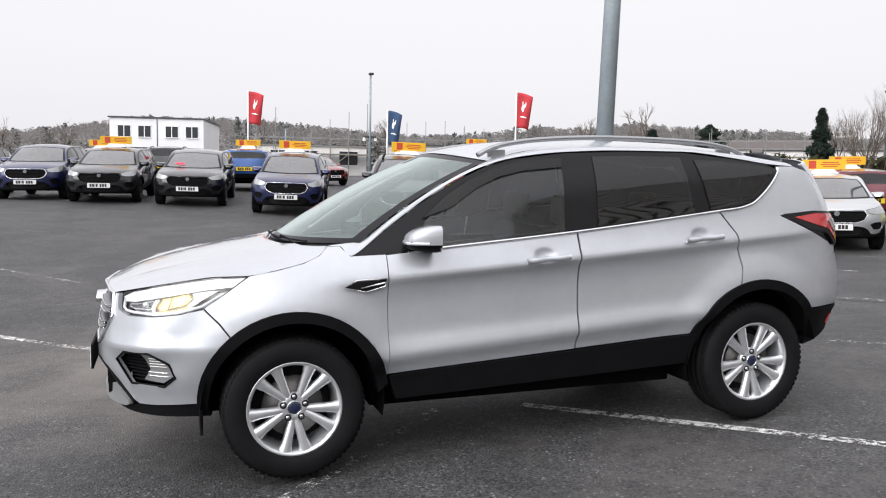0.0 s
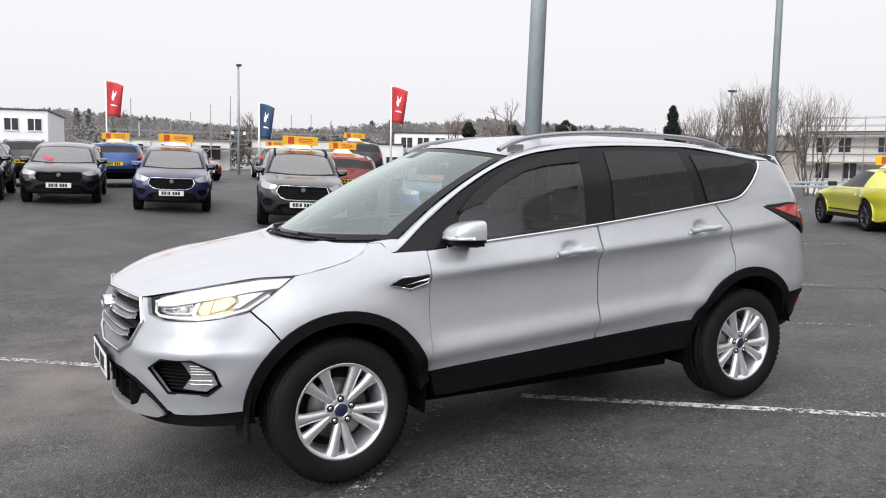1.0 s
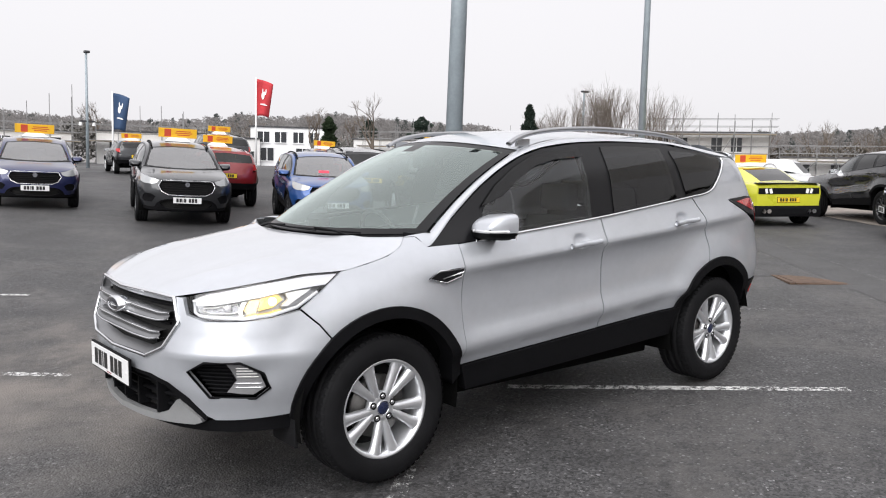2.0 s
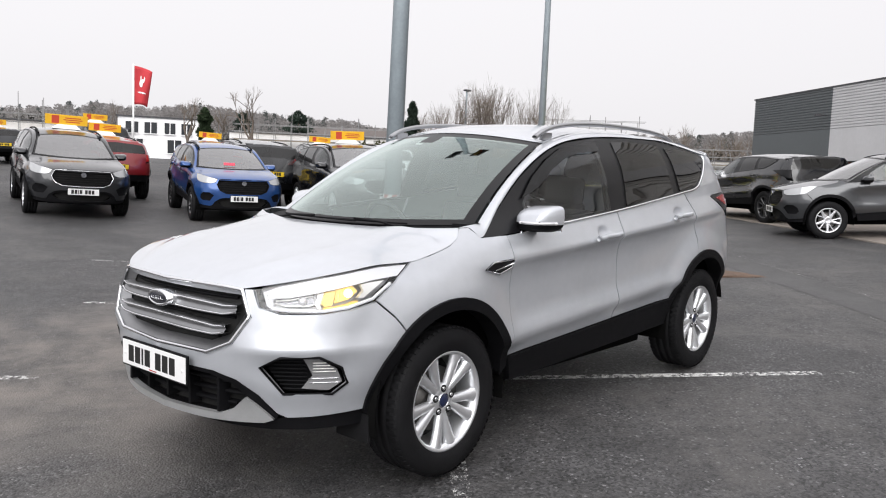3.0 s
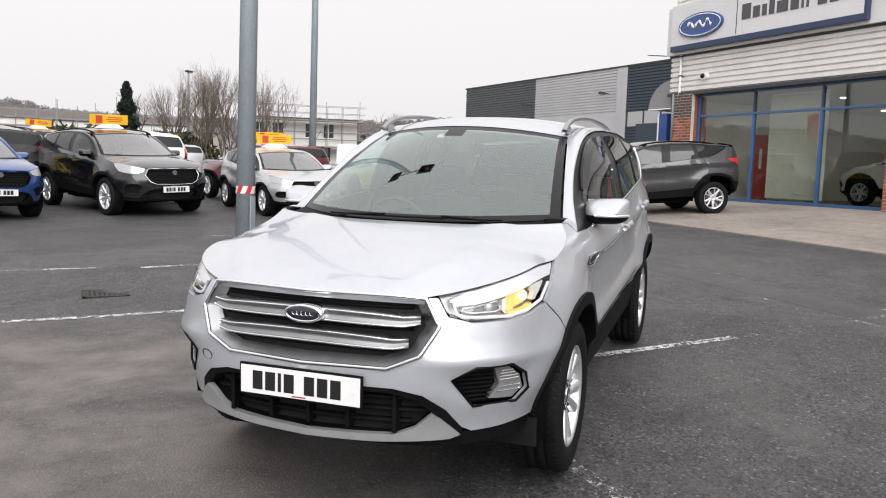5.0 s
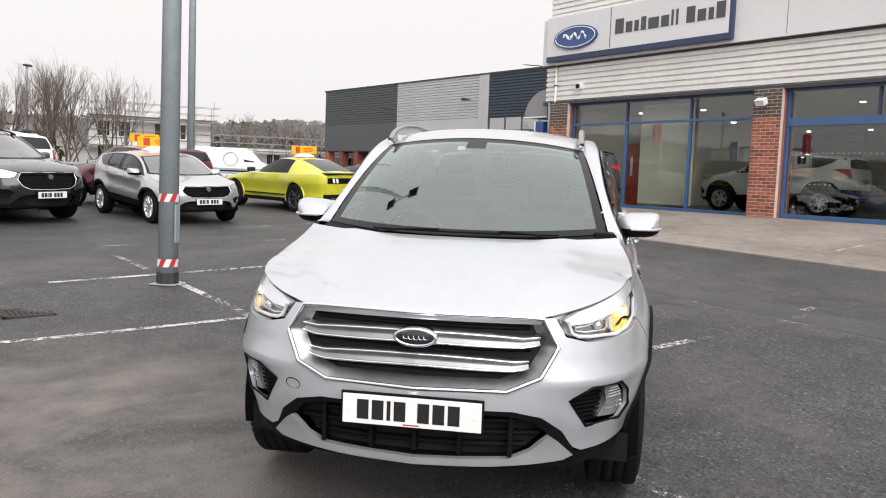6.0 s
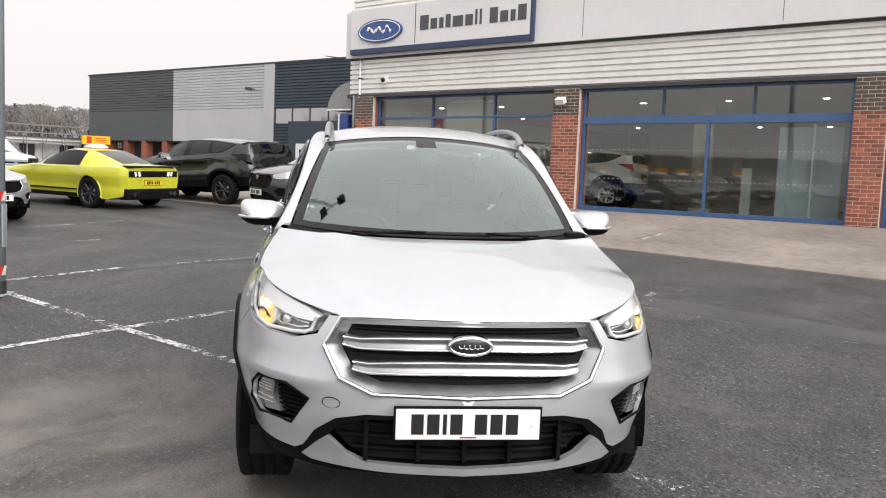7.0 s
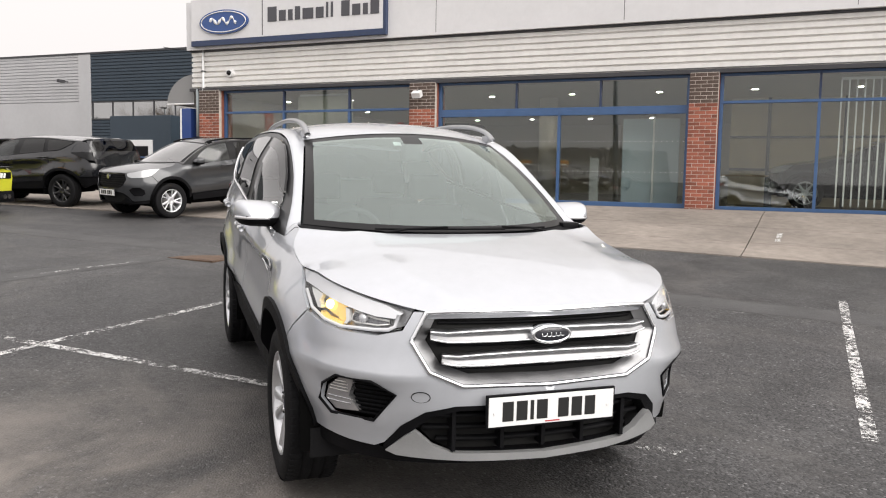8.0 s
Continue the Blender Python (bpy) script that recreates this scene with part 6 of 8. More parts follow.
# outside fittings of the showroom
cam1 = empty("dome_camera", FACADE @ pose(1.33, -0.03, 3.83), label="white wall-mounted dome camera on the cladding", category="camera")
part("back_box", rod((0, 0.06, 0), (0, -0.10, 0), 0.11, 0.10, 20), WHITE, cam1, smooth=False)
bm = bmesh.new()
bmesh.ops.create_uvsphere(bm, u_segments=18, v_segments=10, radius=0.062, matrix=Matrix.Translation((0, -0.11, 0)))
part("dome", bm, GLOSSBLACK, cam1, smooth=True)
fl = empty("flood_light", FACADE @ pose(6.88, -0.13, 3.18), label="small white flood light on the brick pier", category="flood light")
part("housing", box((-0.11, -0.20, -0.07), (0.11, -0.05, 0.07), 0.015, Matrix.Rotation(radians(28), 4, "X")), WHITE, fl)
part("bracket", rod((0, 0.02, 0.06), (0, -0.10, 0.02), 0.018), STEEL, fl)
part("visor", box((-0.10, -0.215, 0.05), (0.10, -0.05, 0.065), 0.004, Matrix.Rotation(radians(28), 4, "X")), WHITE, fl)
dp = empty("downpipe", FACADE, label="pale downpipe clamped to the corner cladding", category="pipe")
part("pipe", rod((0.42, -0.07, 2.2), (0.42, -0.07, 4.55), 0.032, None, 12), WHITE, dp, smooth=True)
part("pipe", rod((0.22, -0.07, 2.2), (0.22, -0.07, 3.45), 0.045, None, 12), shader("grey_pipe", (0.24, 0.27, 0.28), 0.5), dp, smooth=True)
for z in (2.7, 3.3, 3.9, 4.4):
    part("pipe_clip", box((0.375, -0.115, z), (0.465, 0.03, z + 0.03), 0.004), STEEL, dp)
aer = empty("tv_aerial", FACADE @ pose(0.0, -0.1, 4.44), label="thin metal aerial on the corner of the building", category="aerial")
part("boom", rod((0.05, 0, 0.02), (-0.95, 0.05, 0.16), 0.012), STEEL, aer)
for i in range(6):
    part("element", rod((-0.2 - 0.13 * i, -0.10, 0.06 + 0.018 * i), (-0.2 - 0.13 * i, 0.16, 0.06 + 0.018 * i), 0.006), STEEL, aer)
part("bracket", rod((0.05, 0, 0.02), (0.05, 0.14, -0.05), 0.014), STEEL, aer)
bs = empty("blue_totem", FACADE, label="tall blue sign panel beside the corner pier", category="sign")
part("panel", box((-0.36, -0.05, 0.5), (-0.04, 0.2, 2.95), 0.01), shader("totem_blue", (0.014, 0.05, 0.21), 0.35, coat=0.4), bs)
part("white_edge", box((-0.42, -0.05, 0.5), (-0.362, 0.2, 2.95), 0.006), WHITE, bs)
can = empty("side_canopy", FACADE, label="grey quarter-round canopy on the side wall", category="canopy")
arc = np.radians(np.linspace(0, 90, 14))
cv = [(-0.02 - 0.95 * math.cos(t), yy, 3.08 + 0.78 * math.sin(t)) for yy in (0.06, 2.0) for t in arc]
mesh_object("canopy_shell", cv, grid_faces(2, 14), shader("canopy_grey", (0.30, 0.29, 0.28), 0.6, vary=0.1), can)
capv = [(-0.02, 0.06, 3.08)] + cv[:14]
mesh_object("canopy_end", capv, [(0, i, i + 1) for i in range(1, 14)], shader("canopy_end_grey", (0.25, 0.25, 0.25), 0.6), can)
part("canopy_bar", rod((-0.97, 0.06, 3.08), (-0.02, 0.06, 3.08), 0.022), WHITE, can)

# ---- the neighbouring warehouse
NB = pose(27.07, -7.62, 0.24, 0, 0, -132) @ Matrix.Diagonal((0.85, 1, 1, 1))
GREYC = shader("dark_grey_cladding", (0.085, 0.095, 0.10), 0.5, 0.1, vary=0.08, size=0.5)
PALEC = shader("pale_grey_cladding", (0.50, 0.50, 0.51), 0.5, 0.1, vary=0.06, size=0.5)
NAVYC = shader("navy_cladding", (0.040, 0.058, 0.078), 0.5, 0.1, vary=0.08, size=0.5)


def nb_wall(name, lo, hi, mat_, label, category="wall"):
    ob = part(name, box(lo, hi), mat_, None)
    ob.matrix_world = NB
    return tagged(ob, label, category, kind="structure")


nb_wall("wall_warehouse", (-38.3, 0.05, 2.55), (4.0, 25.0, 6.56), GREYC, "body of the grey warehouse behind its cladding")
nb_wall("wall_warehouse_foot", (-38.2, 2.2, -0.4), (4.0, 24.8, 2.6), STEEL, "recessed dark ground floor of the warehouse")
ribs("wall_cladding_dark", -38.3, -28.41, 0.0, 4.33, 6.58, 0.15, 0.04, GREYC, NB, "dark grey ribbed cladding of the warehouse")
nb_wall("wall_panel_dark", (-38.3, -0.03, 2.6), (-28.42, 0.06, 4.33), GREYC, "flat dark grey panel of the warehouse")
ribs("wall_cladding_pale", -28.4, -19.6, 0.0, 4.33, 6.58, 0.15, 0.04, PALEC, NB, "pale grey ribbed cladding of the warehouse")
nb_wall("wall_panel_pale", (-28.4, -0.03, 2.6), (-19.6, 0.06, 4.33), PALEC, "flat pale grey panel of the warehouse")
nb_wall("wall_panel_edge", (-19.6, -0.06, 2.6), (-18.7, 0.06, 6.58), PALEC, "flat pale edge of the warehouse wall")
ribs("wall_cladding_navy", -18.7, 4.0, 0.0, 4.33, 6.58, 0.15, 0.04, NAVYC, NB, "navy ribbed cladding of the warehouse")
ribs("wall_cladding_navy_low", -18.7, 4.0, 0.0, 0.6, 3.5, 0.15, 0.04, NAVYC, NB, "navy ribbed cladding under the window band")
nb_wall("trim_warehouse", (-38.4, -0.08, 6.57), (4.0, 0.06, 6.65), STEEL, "dark metal coping of the warehouse", "trim")
wb = empty("window_5", NB, label="long band of grey office windows", category="window", kind="structure")
for i in range(15):
    x = -18.6 + 1.45 * i
    pn = part("pane", box((x + 0.03, -0.02, 3.54), (x + 1.40, 0.0, 4.29)), glazing("office_glass", (0.25, 0.27, 0.27), 2.2, haze=0.45), wb)
    part("window_frame", box((x - 0.03, -0.05, 3.5), (x + 0.03, 0.04, 4.33)), STEEL, wb)
for z in (3.5, 4.31):
    part("window_frame", box((-18.7, -0.05, z - 0.03), (3.4, 0.04, z + 0.03)), STEEL, wb)
for x in (-38.0, -35.9, -33.8, -31.7, -29.4, -27.0, -24.8, -22.4, -20.0):
    pr = part("wall_pier_warehouse", box((x - 0.25, 0.0, 0.4), (x + 0.25, 0.5, 2.6), 0.01), BRICK, None)
    pr.matrix_world = NB
    tagged(pr, "red brick pier under the warehouse cladding", "pier", kind="structure")
porch = empty("porch", NB, label="navy entrance porch with a white-framed doorway", category="porch")
part("porch_block", box((-14.85, -2.2, 0.5), (-10.9, 0.0, 3.46), 0.02), NAVYC, porch)
for lo, hi in (((-14.15, -2.26, 0.5), (-13.9, -2.19, 2.4)), ((-12.3, -2.26, 0.5), (-12.05, -2.19, 2.4)), ((-14.15, -2.262, 2.15), (-12.05, -2.19, 2.42))):
    part("door_surround", box(lo, hi, 0.01), WHITE, porch)
part("door_glass", box((-13.9, -2.23, 0.55), (-12.3, -2.205, 2.15)), GLOSSBLACK, porch)
rl = empty("handrail", NB, label="blue metal handrail before the porch", category="railing")
for i in range(9):
    part("baluster", rod((-14.4 + 0.45 * i, -3.4, 0.6), (-14.4 + 0.45 * i, -3.4, 1.65), 0.02), BLUE, rl)
for z in (1.1, 1.65):
    part("rail", rod((-14.4, -3.4, z), (-10.8, -3.4, z), 0.025), BLUE, rl)
for x, z in ((-20.4, 5.3), (-29.0, 5.1)):
    c2 = empty("wall_camera", NB @ pose(x, -0.1, z), label="small dark camera on the warehouse wall", category="camera", group="warehouse cameras")
    part("arm", rod((0, 0.12, 0), (0, -0.3, 0.02), 0.03), STEEL, c2)
    part("lens_box", box((-0.1, -0.55, -0.07), (0.1, -0.2, 0.07), 0.02), STEEL, c2)


# ---- the other cars on the lot
MODELS = {
    "hatch": (warped([-2.05, -1.246, -1.05, -0.33, 0.25, 1.246, 1.50, 1.97], [0, 0.31, 0.44, 0.75, 0.92, 1.32, 1.39], 0.95), 0.315, 0.205),
    "city": (warped([-1.99, -1.245, -1.05, -0.35, 0.25, 1.245, 1.52, 1.92], [0, 0.30, 0.44, 0.78, 0.95, 1.37, 1.44], 0.93), 0.30, 0.19),
    "crossover": (warped([-2.2, -1.3, -1.1, -0.35, 0.25, 1.3, 1.62, 2.17], [0, 0.345, 0.5, 0.89, 1.06, 1.51, 1.59], 1.0), 0.35, 0.235),
    "compact_suv": (warped([-2.06, -1.26, -1.1, -0.35, 0.25, 1.26, 1.60, 2.0], [0, 0.335, 0.49, 0.87, 1.03, 1.47, 1.54], 0.965), 0.335, 0.22),
    "suv": (warped([-2.33, -1.355, -1.13, -0.35, 0.25, 1.355, 1.65, 2.27], [0, 0.345, 0.5, 0.90, 1.10, 1.57, 1.65], 1.02), 0.355, 0.245),
    "coupe": (warped([-2.38, -1.40, -0.80, 0.02, 0.50, 1.32, 1.78, 2.38], [0, 0.345, 0.47, 0.77, 0.93, 1.27, 1.34], 1.04), 0.35, 0.245),
    "electric": (warped([-2.28, -1.45, -1.02, -0.20, 0.35, 1.52, 1.85, 2.40], [0, 0.35, 0.5, 0.87, 1.06, 1.50, 1.57], 1.02), 0.36, 0.245),
}
COLORS = {
    "deep blue": paint("deep_blue_paint", (0.011, 0.016, 0.075), 0.4, 0.3), "bright blue": paint("bright_blue_paint", (0.014, 0.066, 0.235), 0.45, 0.3),
    "dark grey": paint("dark_grey_paint", (0.022, 0.0235, 0.027), 0.5, 0.30), "black": paint("black_paint", (0.0065, 0.0072, 0.0095), 0.2, 0.25),
    "red": paint("red_paint", (0.20, 0.012, 0.016), 0.25, 0.3), "white": paint("white_paint", (0.74, 0.74, 0.75), 0.0, 0.3),
    "pale silver": paint("pale_silver_paint", (0.50, 0.51, 0.53), 0.6, 0.32), "lime yellow": paint("lime_paint", (0.52, 0.52, 0.035), 0.05, 0.3),
    "wine red": paint("wine_paint", (0.115, 0.010, 0.020), 0.3, 0.3), "mid grey": paint("mid_grey_paint", (0.044, 0.0465, 0.051), 0.5, 0.32),
}
SIGNYELLOW = shader("sign_yellow", (0.72, 0.40, 0.012), 0.5, vary=0.06)
SIGNRED = shader("sign_red", (0.45, 0.05, 0.02), 0.5)
SIGNWHITE = shader("sign_base_white", (0.78, 0.78, 0.77), 0.4)


def car_pose(front, facing, nose):
    """Stands a car with the middle of its nose (or tail, when nose is negative) over front."""
    f = np.array([math.cos(radians(facing)), math.sin(radians(facing))])
    c = np.array(front) - f * nose
    k = [float(ground_z(*(c + f * e))) for e in (-1.3, 1.3)]
    s = np.array([f[1], -f[0]])
    q = [float(ground_z(*(c + s * e))) for e in (-0.75, 0.75)]
    return Matrix.Translation((c[0], c[1], (k[0] + k[1]) / 2)) @ pose(0, 0, 0, 0, 0, facing - 180) @ pose(0, 0, 0, 0, math.degrees(math.atan2(k[1] - k[0], 2.6)), 0) @ pose(0, 0, 0, -math.degrees(math.atan2(q[0] - q[1], 1.5)), 0, 0)


def roof_sign(car, model, flip=False, top=None):
    """A yellow price board on a white wedge, standing on a roof."""
    if top is None:
        top = MODELS[model][0](np.array([0.35, 0, roof_z(0.35, 0.0)]))
    s = empty("roof_sign", car.matrix_world @ pose(float(top[0]), 0, float(top[2]) - 0.004, 0, 0, 90 if flip else -90), label="yellow price board on a white base, standing on a car roof", category="sign", group="roof signs")
    base = bmesh.new()
    add_box(base, (-0.26, -0.13, 0.0), (0.26, 0.13, 0.09), 0.012)
    for v in base.verts:
        if v.co.z > 0.05:
            v.co.x *= 0.7
            v.co.y *= 0.5
    part("sign_base", base, SIGNWHITE, s)
    board = part("board", box((-0.40, -0.016, 0.085), (0.40, 0.016, 0.285), 0.006), SIGNYELLOW, s, "yellow board")
    for sy in (-1, 1):
        y = 0.0185 * sy
        part("emblem", box((-0.21 * -sy - 0.07, min(y, y * 0.8), 0.105), (-0.21 * -sy + 0.07, max(y, y * 0.8), 0.265), 0.002), SIGNRED, board)
        for zz, w_ in ((0.225, 0.30), (0.185, 0.36), (0.145, 0.27)):
            part("writing_bar", box((0.12 * -sy - w_ / 2, min(y, y * 0.8), zz - 0.009), (0.12 * -sy + w_ / 2, max(y, y * 0.8), zz + 0.009)), SIGNRED, board)
    return s


def parked(model, colour, front, facing, label, sign=True, tail=False, h=0.11, card=0.0, size=1.0, **more):
    warp, r, rim = MODELS[model]
    nose = float(warp(np.array([-2.285 if not tail else 2.22, 0, 0.5]))[0])
    opts = dict(wheel_r=r, rim=rim, style="star", alloy=ALLOY, grille="dark", rails=model in ("crossover", "compact_suv", "suv"))
    opts.update(more)
    car, on = car_body("parked_car", car_pose(front, facing, -nose), label, COLORS[colour], warp, h, "cars on the lot", **opts)
    if size != 1.0:
        car.matrix_world = car.matrix_world @ Matrix.Scale(size, 4)
    if card:
        p = np.array(warp(screen(np.array(0.16), np.array(card))))
        tag_card = box((-0.010, -0.11, -0.030), (0.0, 0.11, 0.030), 0.003)
        bmesh.ops.transform(tag_card, matrix=Matrix.Translation(Vector(p) + Vector((-0.015, 0, 0.03))) @ Matrix.Rotation(radians(35), 4, "Y"), verts=tag_card.verts)
        part("windscreen_card", tag_card, shader("card_red", (0.75, 0.05, 0.09), 0.5), car, "red card on the windscreen")
    if sign:
        roof_sign(car, model)
    return car


def lime_coupe(at, facing):
    """A fastback coupe facing -x: lofted body, glasshouse, dark tail panel with upright lamps."""
    car = empty("parked_car", car_pose(at, facing, 0.0) @ Matrix.Scale(0.9, 4), label="lime yellow fastback coupe with black wheels, price board on its roof", category="car", group="cars on the lot")
    lime = COLORS["lime yellow"]
    deck = lambda x: pchip([-2.38, -2.30, -1.9, -1.2, -0.75, 0.3, 1.2, 1.8, 2.2, 2.38], [0.60, 0.73, 0.82, 0.91, 0.955, 0.97, 0.985, 1.0, 0.995, 0.94], x)
    wide = lambda x: pchip([-2.38, -2.25, -1.8, -1.3, -0.4, 0.5, 1.3, 1.8, 2.2, 2.38], [0.55, 0.78, 0.91, 0.945, 0.905, 0.905, 0.965, 0.945, 0.86, 0.755], x)
    axles, arch_r = (-1.40, 1.32), 0.395
    xs = np.linspace(-2.38, 2.38, 150)
    ring = []
    for x in xs:
        w, zd = float(wide(x)), float(deck(x))
        low = 0.22 + 0.10 * max(0.0, (abs(x) - 1.9) / 0.5)
        swell = 0.022 * sum(math.exp(-((x - xa) / 0.42) ** 2) for xa in axles)
        half = [(0.0, low), (0.86 * w, low), (0.95 * w, low + 0.05), (0.962 * w, 0.40), (0.955 * w, 0.52), (0.985 * w + swell, 0.66), (1.0 * w + swell, min(0.76, zd - 0.12)), (0.975 * w + swell * 0.6, zd - 0.075), (0.92 * w, zd - 0.02), (0.6 * w, zd + 0.012), (0.0, zd + 0.03)]
        p = catmull(half, 4)
        ring.append([(x, -a, b) for a, b in p])
    ring = np.array(ring)
    n = ring.shape[1]
    flat_v = ring.reshape(-1, 3)
    keep = []
    for q in grid_faces(len(xs), n, True):
        c = flat_v[list(q)].mean(0)
        if c[1] > -0.55 or all(math.hypot(c[0] - xa, c[2] - 0.36) > arch_r for xa in axles):
            keep.append(q)
    mesh_object("body", *welded((flat_v, keep)), lime, car)
    for k in (0, -1):
        cap = np.vstack([ring[k], ring[k][::-1] * (1, -1, 1)])
        mesh_object("nose_panel" if k == 0 else "tail_panel", cap, [tuple(range(len(cap)))], lime, car, smooth=False)
    # glasshouse
    top = lambda x: pchip([-0.80, -0.35, 0.08, 0.45, 0.80, 1.30, 1.92], [0.97, 1.17, 1.325, 1.365, 1.345, 1.225, 1.015], x)
    gx = np.linspace(-0.80, 1.92, 35)
    gl = []
    for x in gx:
        zt, zb = float(top(x)), float(deck(x)) - 0.03
        wb = 0.82 - 0.10 * max(0.0, (x - 0.9)) - 0.06 * max(0.0, -x)
        wt = 0.58 - 0.05 * max(0.0, x - 0.6) + 0.12 * max(0.0, -x)
        zs = max(zb + 0.005, zt - 0.05)
        gl.append([(x, -wb, zb), (x, -(wb * 0.45 + wt * 0.55) - 0.02, zb * 0.45 + zs * 0.55), (x, -wt, zs), (x, -wt * 0.8, max(zb + 0.008, zt - 0.018)), (x, 0, max(zb + 0.01, zt))])
    gl = np.array(gl)
    m_ = gl.shape[1]
    groups_ = {}
    for q in grid_faces(35, m_, True):
        x, col = np.mean([gl.reshape(-1, 3)[i][0] for i in q]), min(i % m_ for i in q)
        if col >= 2:
            kind_ = "windscreen" if x < 0.05 and col == 3 else "rear_window" if 0.98 < x < 1.80 and col == 3 else "roof"
        else:
            kind_ = "side_window" if -0.52 < x < 0.86 else "roof"
        groups_.setdefault(kind_, []).append(q)
    for nm, fs in groups_.items():
        mat_ = lime if nm == "roof" else SCREEN if nm == "windscreen" else PRIVACY
        vf = (gl.reshape(-1, 3), fs)
        if nm == "side_window":
            mesh_object(nm, *vf, GLOSSBLACK, car)
            mesh_object(nm, *mirrored(vf), GLOSSBLACK, car)
        else:
            mesh_object(nm, *welded(vf), lime if nm == "roof" else PRIVACY if nm == "rear_window" else GLOSSBLACK, car)
    for xa in axles:
        tt = np.radians(np.linspace(-14, 194, 30))
        for sy in (-1, 1):
            lip = np.array([(xa + arch_r * math.cos(q), sy * (float(wide(xa + arch_r * math.cos(q))) * 0.968 + 0.012 * math.sin(q)), 0.36 + arch_r * math.sin(q)) for q in tt])
            mesh_object("arch_lip", *tube(lip, 0.022, 6), lime, car)
            housing = np.array([(xa + (arch_r + 0.01) * math.cos(q), sy * y, 0.36 + (arch_r + 0.01) * math.sin(q)) for y in (0.93, 0.55) for q in tt] + [(xa, sy * 0.55, 0.36) for q in tt])
            mesh_object("wheel_housing", housing, grid_faces(3, 30, sy > 0), UNDER, car)
            spoked_wheel(car, (xa, sy * 0.832, 0.352), sy > 0, 0.352, 0.252, 0.25, "star", shader("dark_alloy", (0.045, 0.045, 0.05), 0.3, 0.5), False)
    for sy in (-1, 1):
        part("side_skirt", box((-0.98, sy * 0.885 - 0.04, 0.24), (0.90, sy * 0.885 + 0.04, 0.33), 0.01), PLASTIC, car)
        part("side_stripe", box((-0.95, sy * 0.895 - 0.012, 0.40), (0.88, sy * 0.895 + 0.012, 0.43), 0.002), INK, car)
        part("door_mirror", box((-0.62, sy * 0.97 - 0.09, 0.96), (-0.48, sy * 0.97 + 0.09, 1.07), 0.03), INK, car)
        for i in range(3):
            bar = box((2.375 - 0.016 * i, -0.030, -0.055), (2.412 - 0.016 * i, 0.030, 0.055), 0.010)
            bmesh.ops.transform(bar, matrix=Matrix.Translation((0, sy * (0.43 + 0.098 * i), 0.815)) @ Matrix.Rotation(radians(-14 * sy), 4, "X"), verts=bar.verts)
            part("tail_lamp", bar, SIGNWHITE, car, "upright pale tail lamp")
        for i in range(2):
            part("tail_pipe", rod((2.20, sy * (0.47 + 0.12 * i), 0.36), (2.44, sy * (0.47 + 0.12 * i), 0.36), 0.05, 0.05, 12), CHROME, car)
        part("headlight", box((-2.33, sy * 0.66 - 0.14, 0.62), (-2.18, sy * 0.66 + 0.14, 0.70), 0.02), FARLENS, car)
    part("tail_board", box((2.36, -0.715, 0.745), (2.390, 0.715, 0.885), 0.01), GLOSSBLACK, car)
    part("diffuser", box((1.90, -0.78, 0.23), (2.41, 0.78, 0.49), 0.07), PLASTIC, car)
    part("rear_spoiler", box((2.20, -0.74, 0.985), (2.43, 0.74, 1.005), 0.008), INK, car)
    part("grille", box((-2.40, -0.52, 0.42), (-2.33, 0.52, 0.62), 0.02), PLASTIC, car)
    number_plate(car, (2.382, 0, 0.615), 90, PLATE_Y)
    roof_sign(car, "", False, np.array([0.45, 0, 1.372]))
    return car


parked("city", "deep blue", (-5.25, 17.84), 263, "deep blue small hatchback in a row, price board on its roof", False, grille="mesh")
parked("hatch", "black", (-7.5, 19.2), 263, "black hatchback at the end of the row", False)
parked("hatch", "dark grey", (-3.48, 16.73), 263, "dark grey hatchback in a row, price board on its roof", alloy=ALLOY_DARK)
parked("hatch", "black", (-1.45, 16.04), 261, "black hatchback with a red windscreen tag in the row", False, alloy=ALLOY_DARK, card=0.45)
parked("city", "deep blue", (0.67, 14.22), 257, "deep blue small hatchback with a mesh grille, price board on top", grille="mesh")
parked("crossover", "dark grey", (2.70, 11.40), 253, "dark grey crossover with a large framed grille, price board on top", grille="mesh", h=0.09)
parked("compact_suv", "bright blue", (5.20, 10.02), 248, "bright blue compact SUV with black wheels and silver rails", False, card=0.15, h=0.08, alloy=ALLOY_DARK)
parked("suv", "black", (7.54, 8.32), 247, "black SUV with a mesh grille, price board on its roof", h=0.08, grille="mesh")
parked("hatch", "pale silver", (8.61, 5.91), 232, "pale silver hatchback with a chrome grille, price board on top", h=0.08, size=0.95, grille="mesh", style="twin")
parked("compact_suv", "mid grey", (11.62, 2.24), 121.5, "grey compact SUV with black roof on the showroom apron", False, h=0.07, roof_color=COLORS["black"])
lime_coupe((13.76, 6.22), 55.4)
parked("electric", "black", (17.24, 5.73), 52, "black electric SUV parked before the warehouse", False, h=0.07, alloy=ALLOY_DARK, rails=False, tail_mat=GLOSSBLACK)
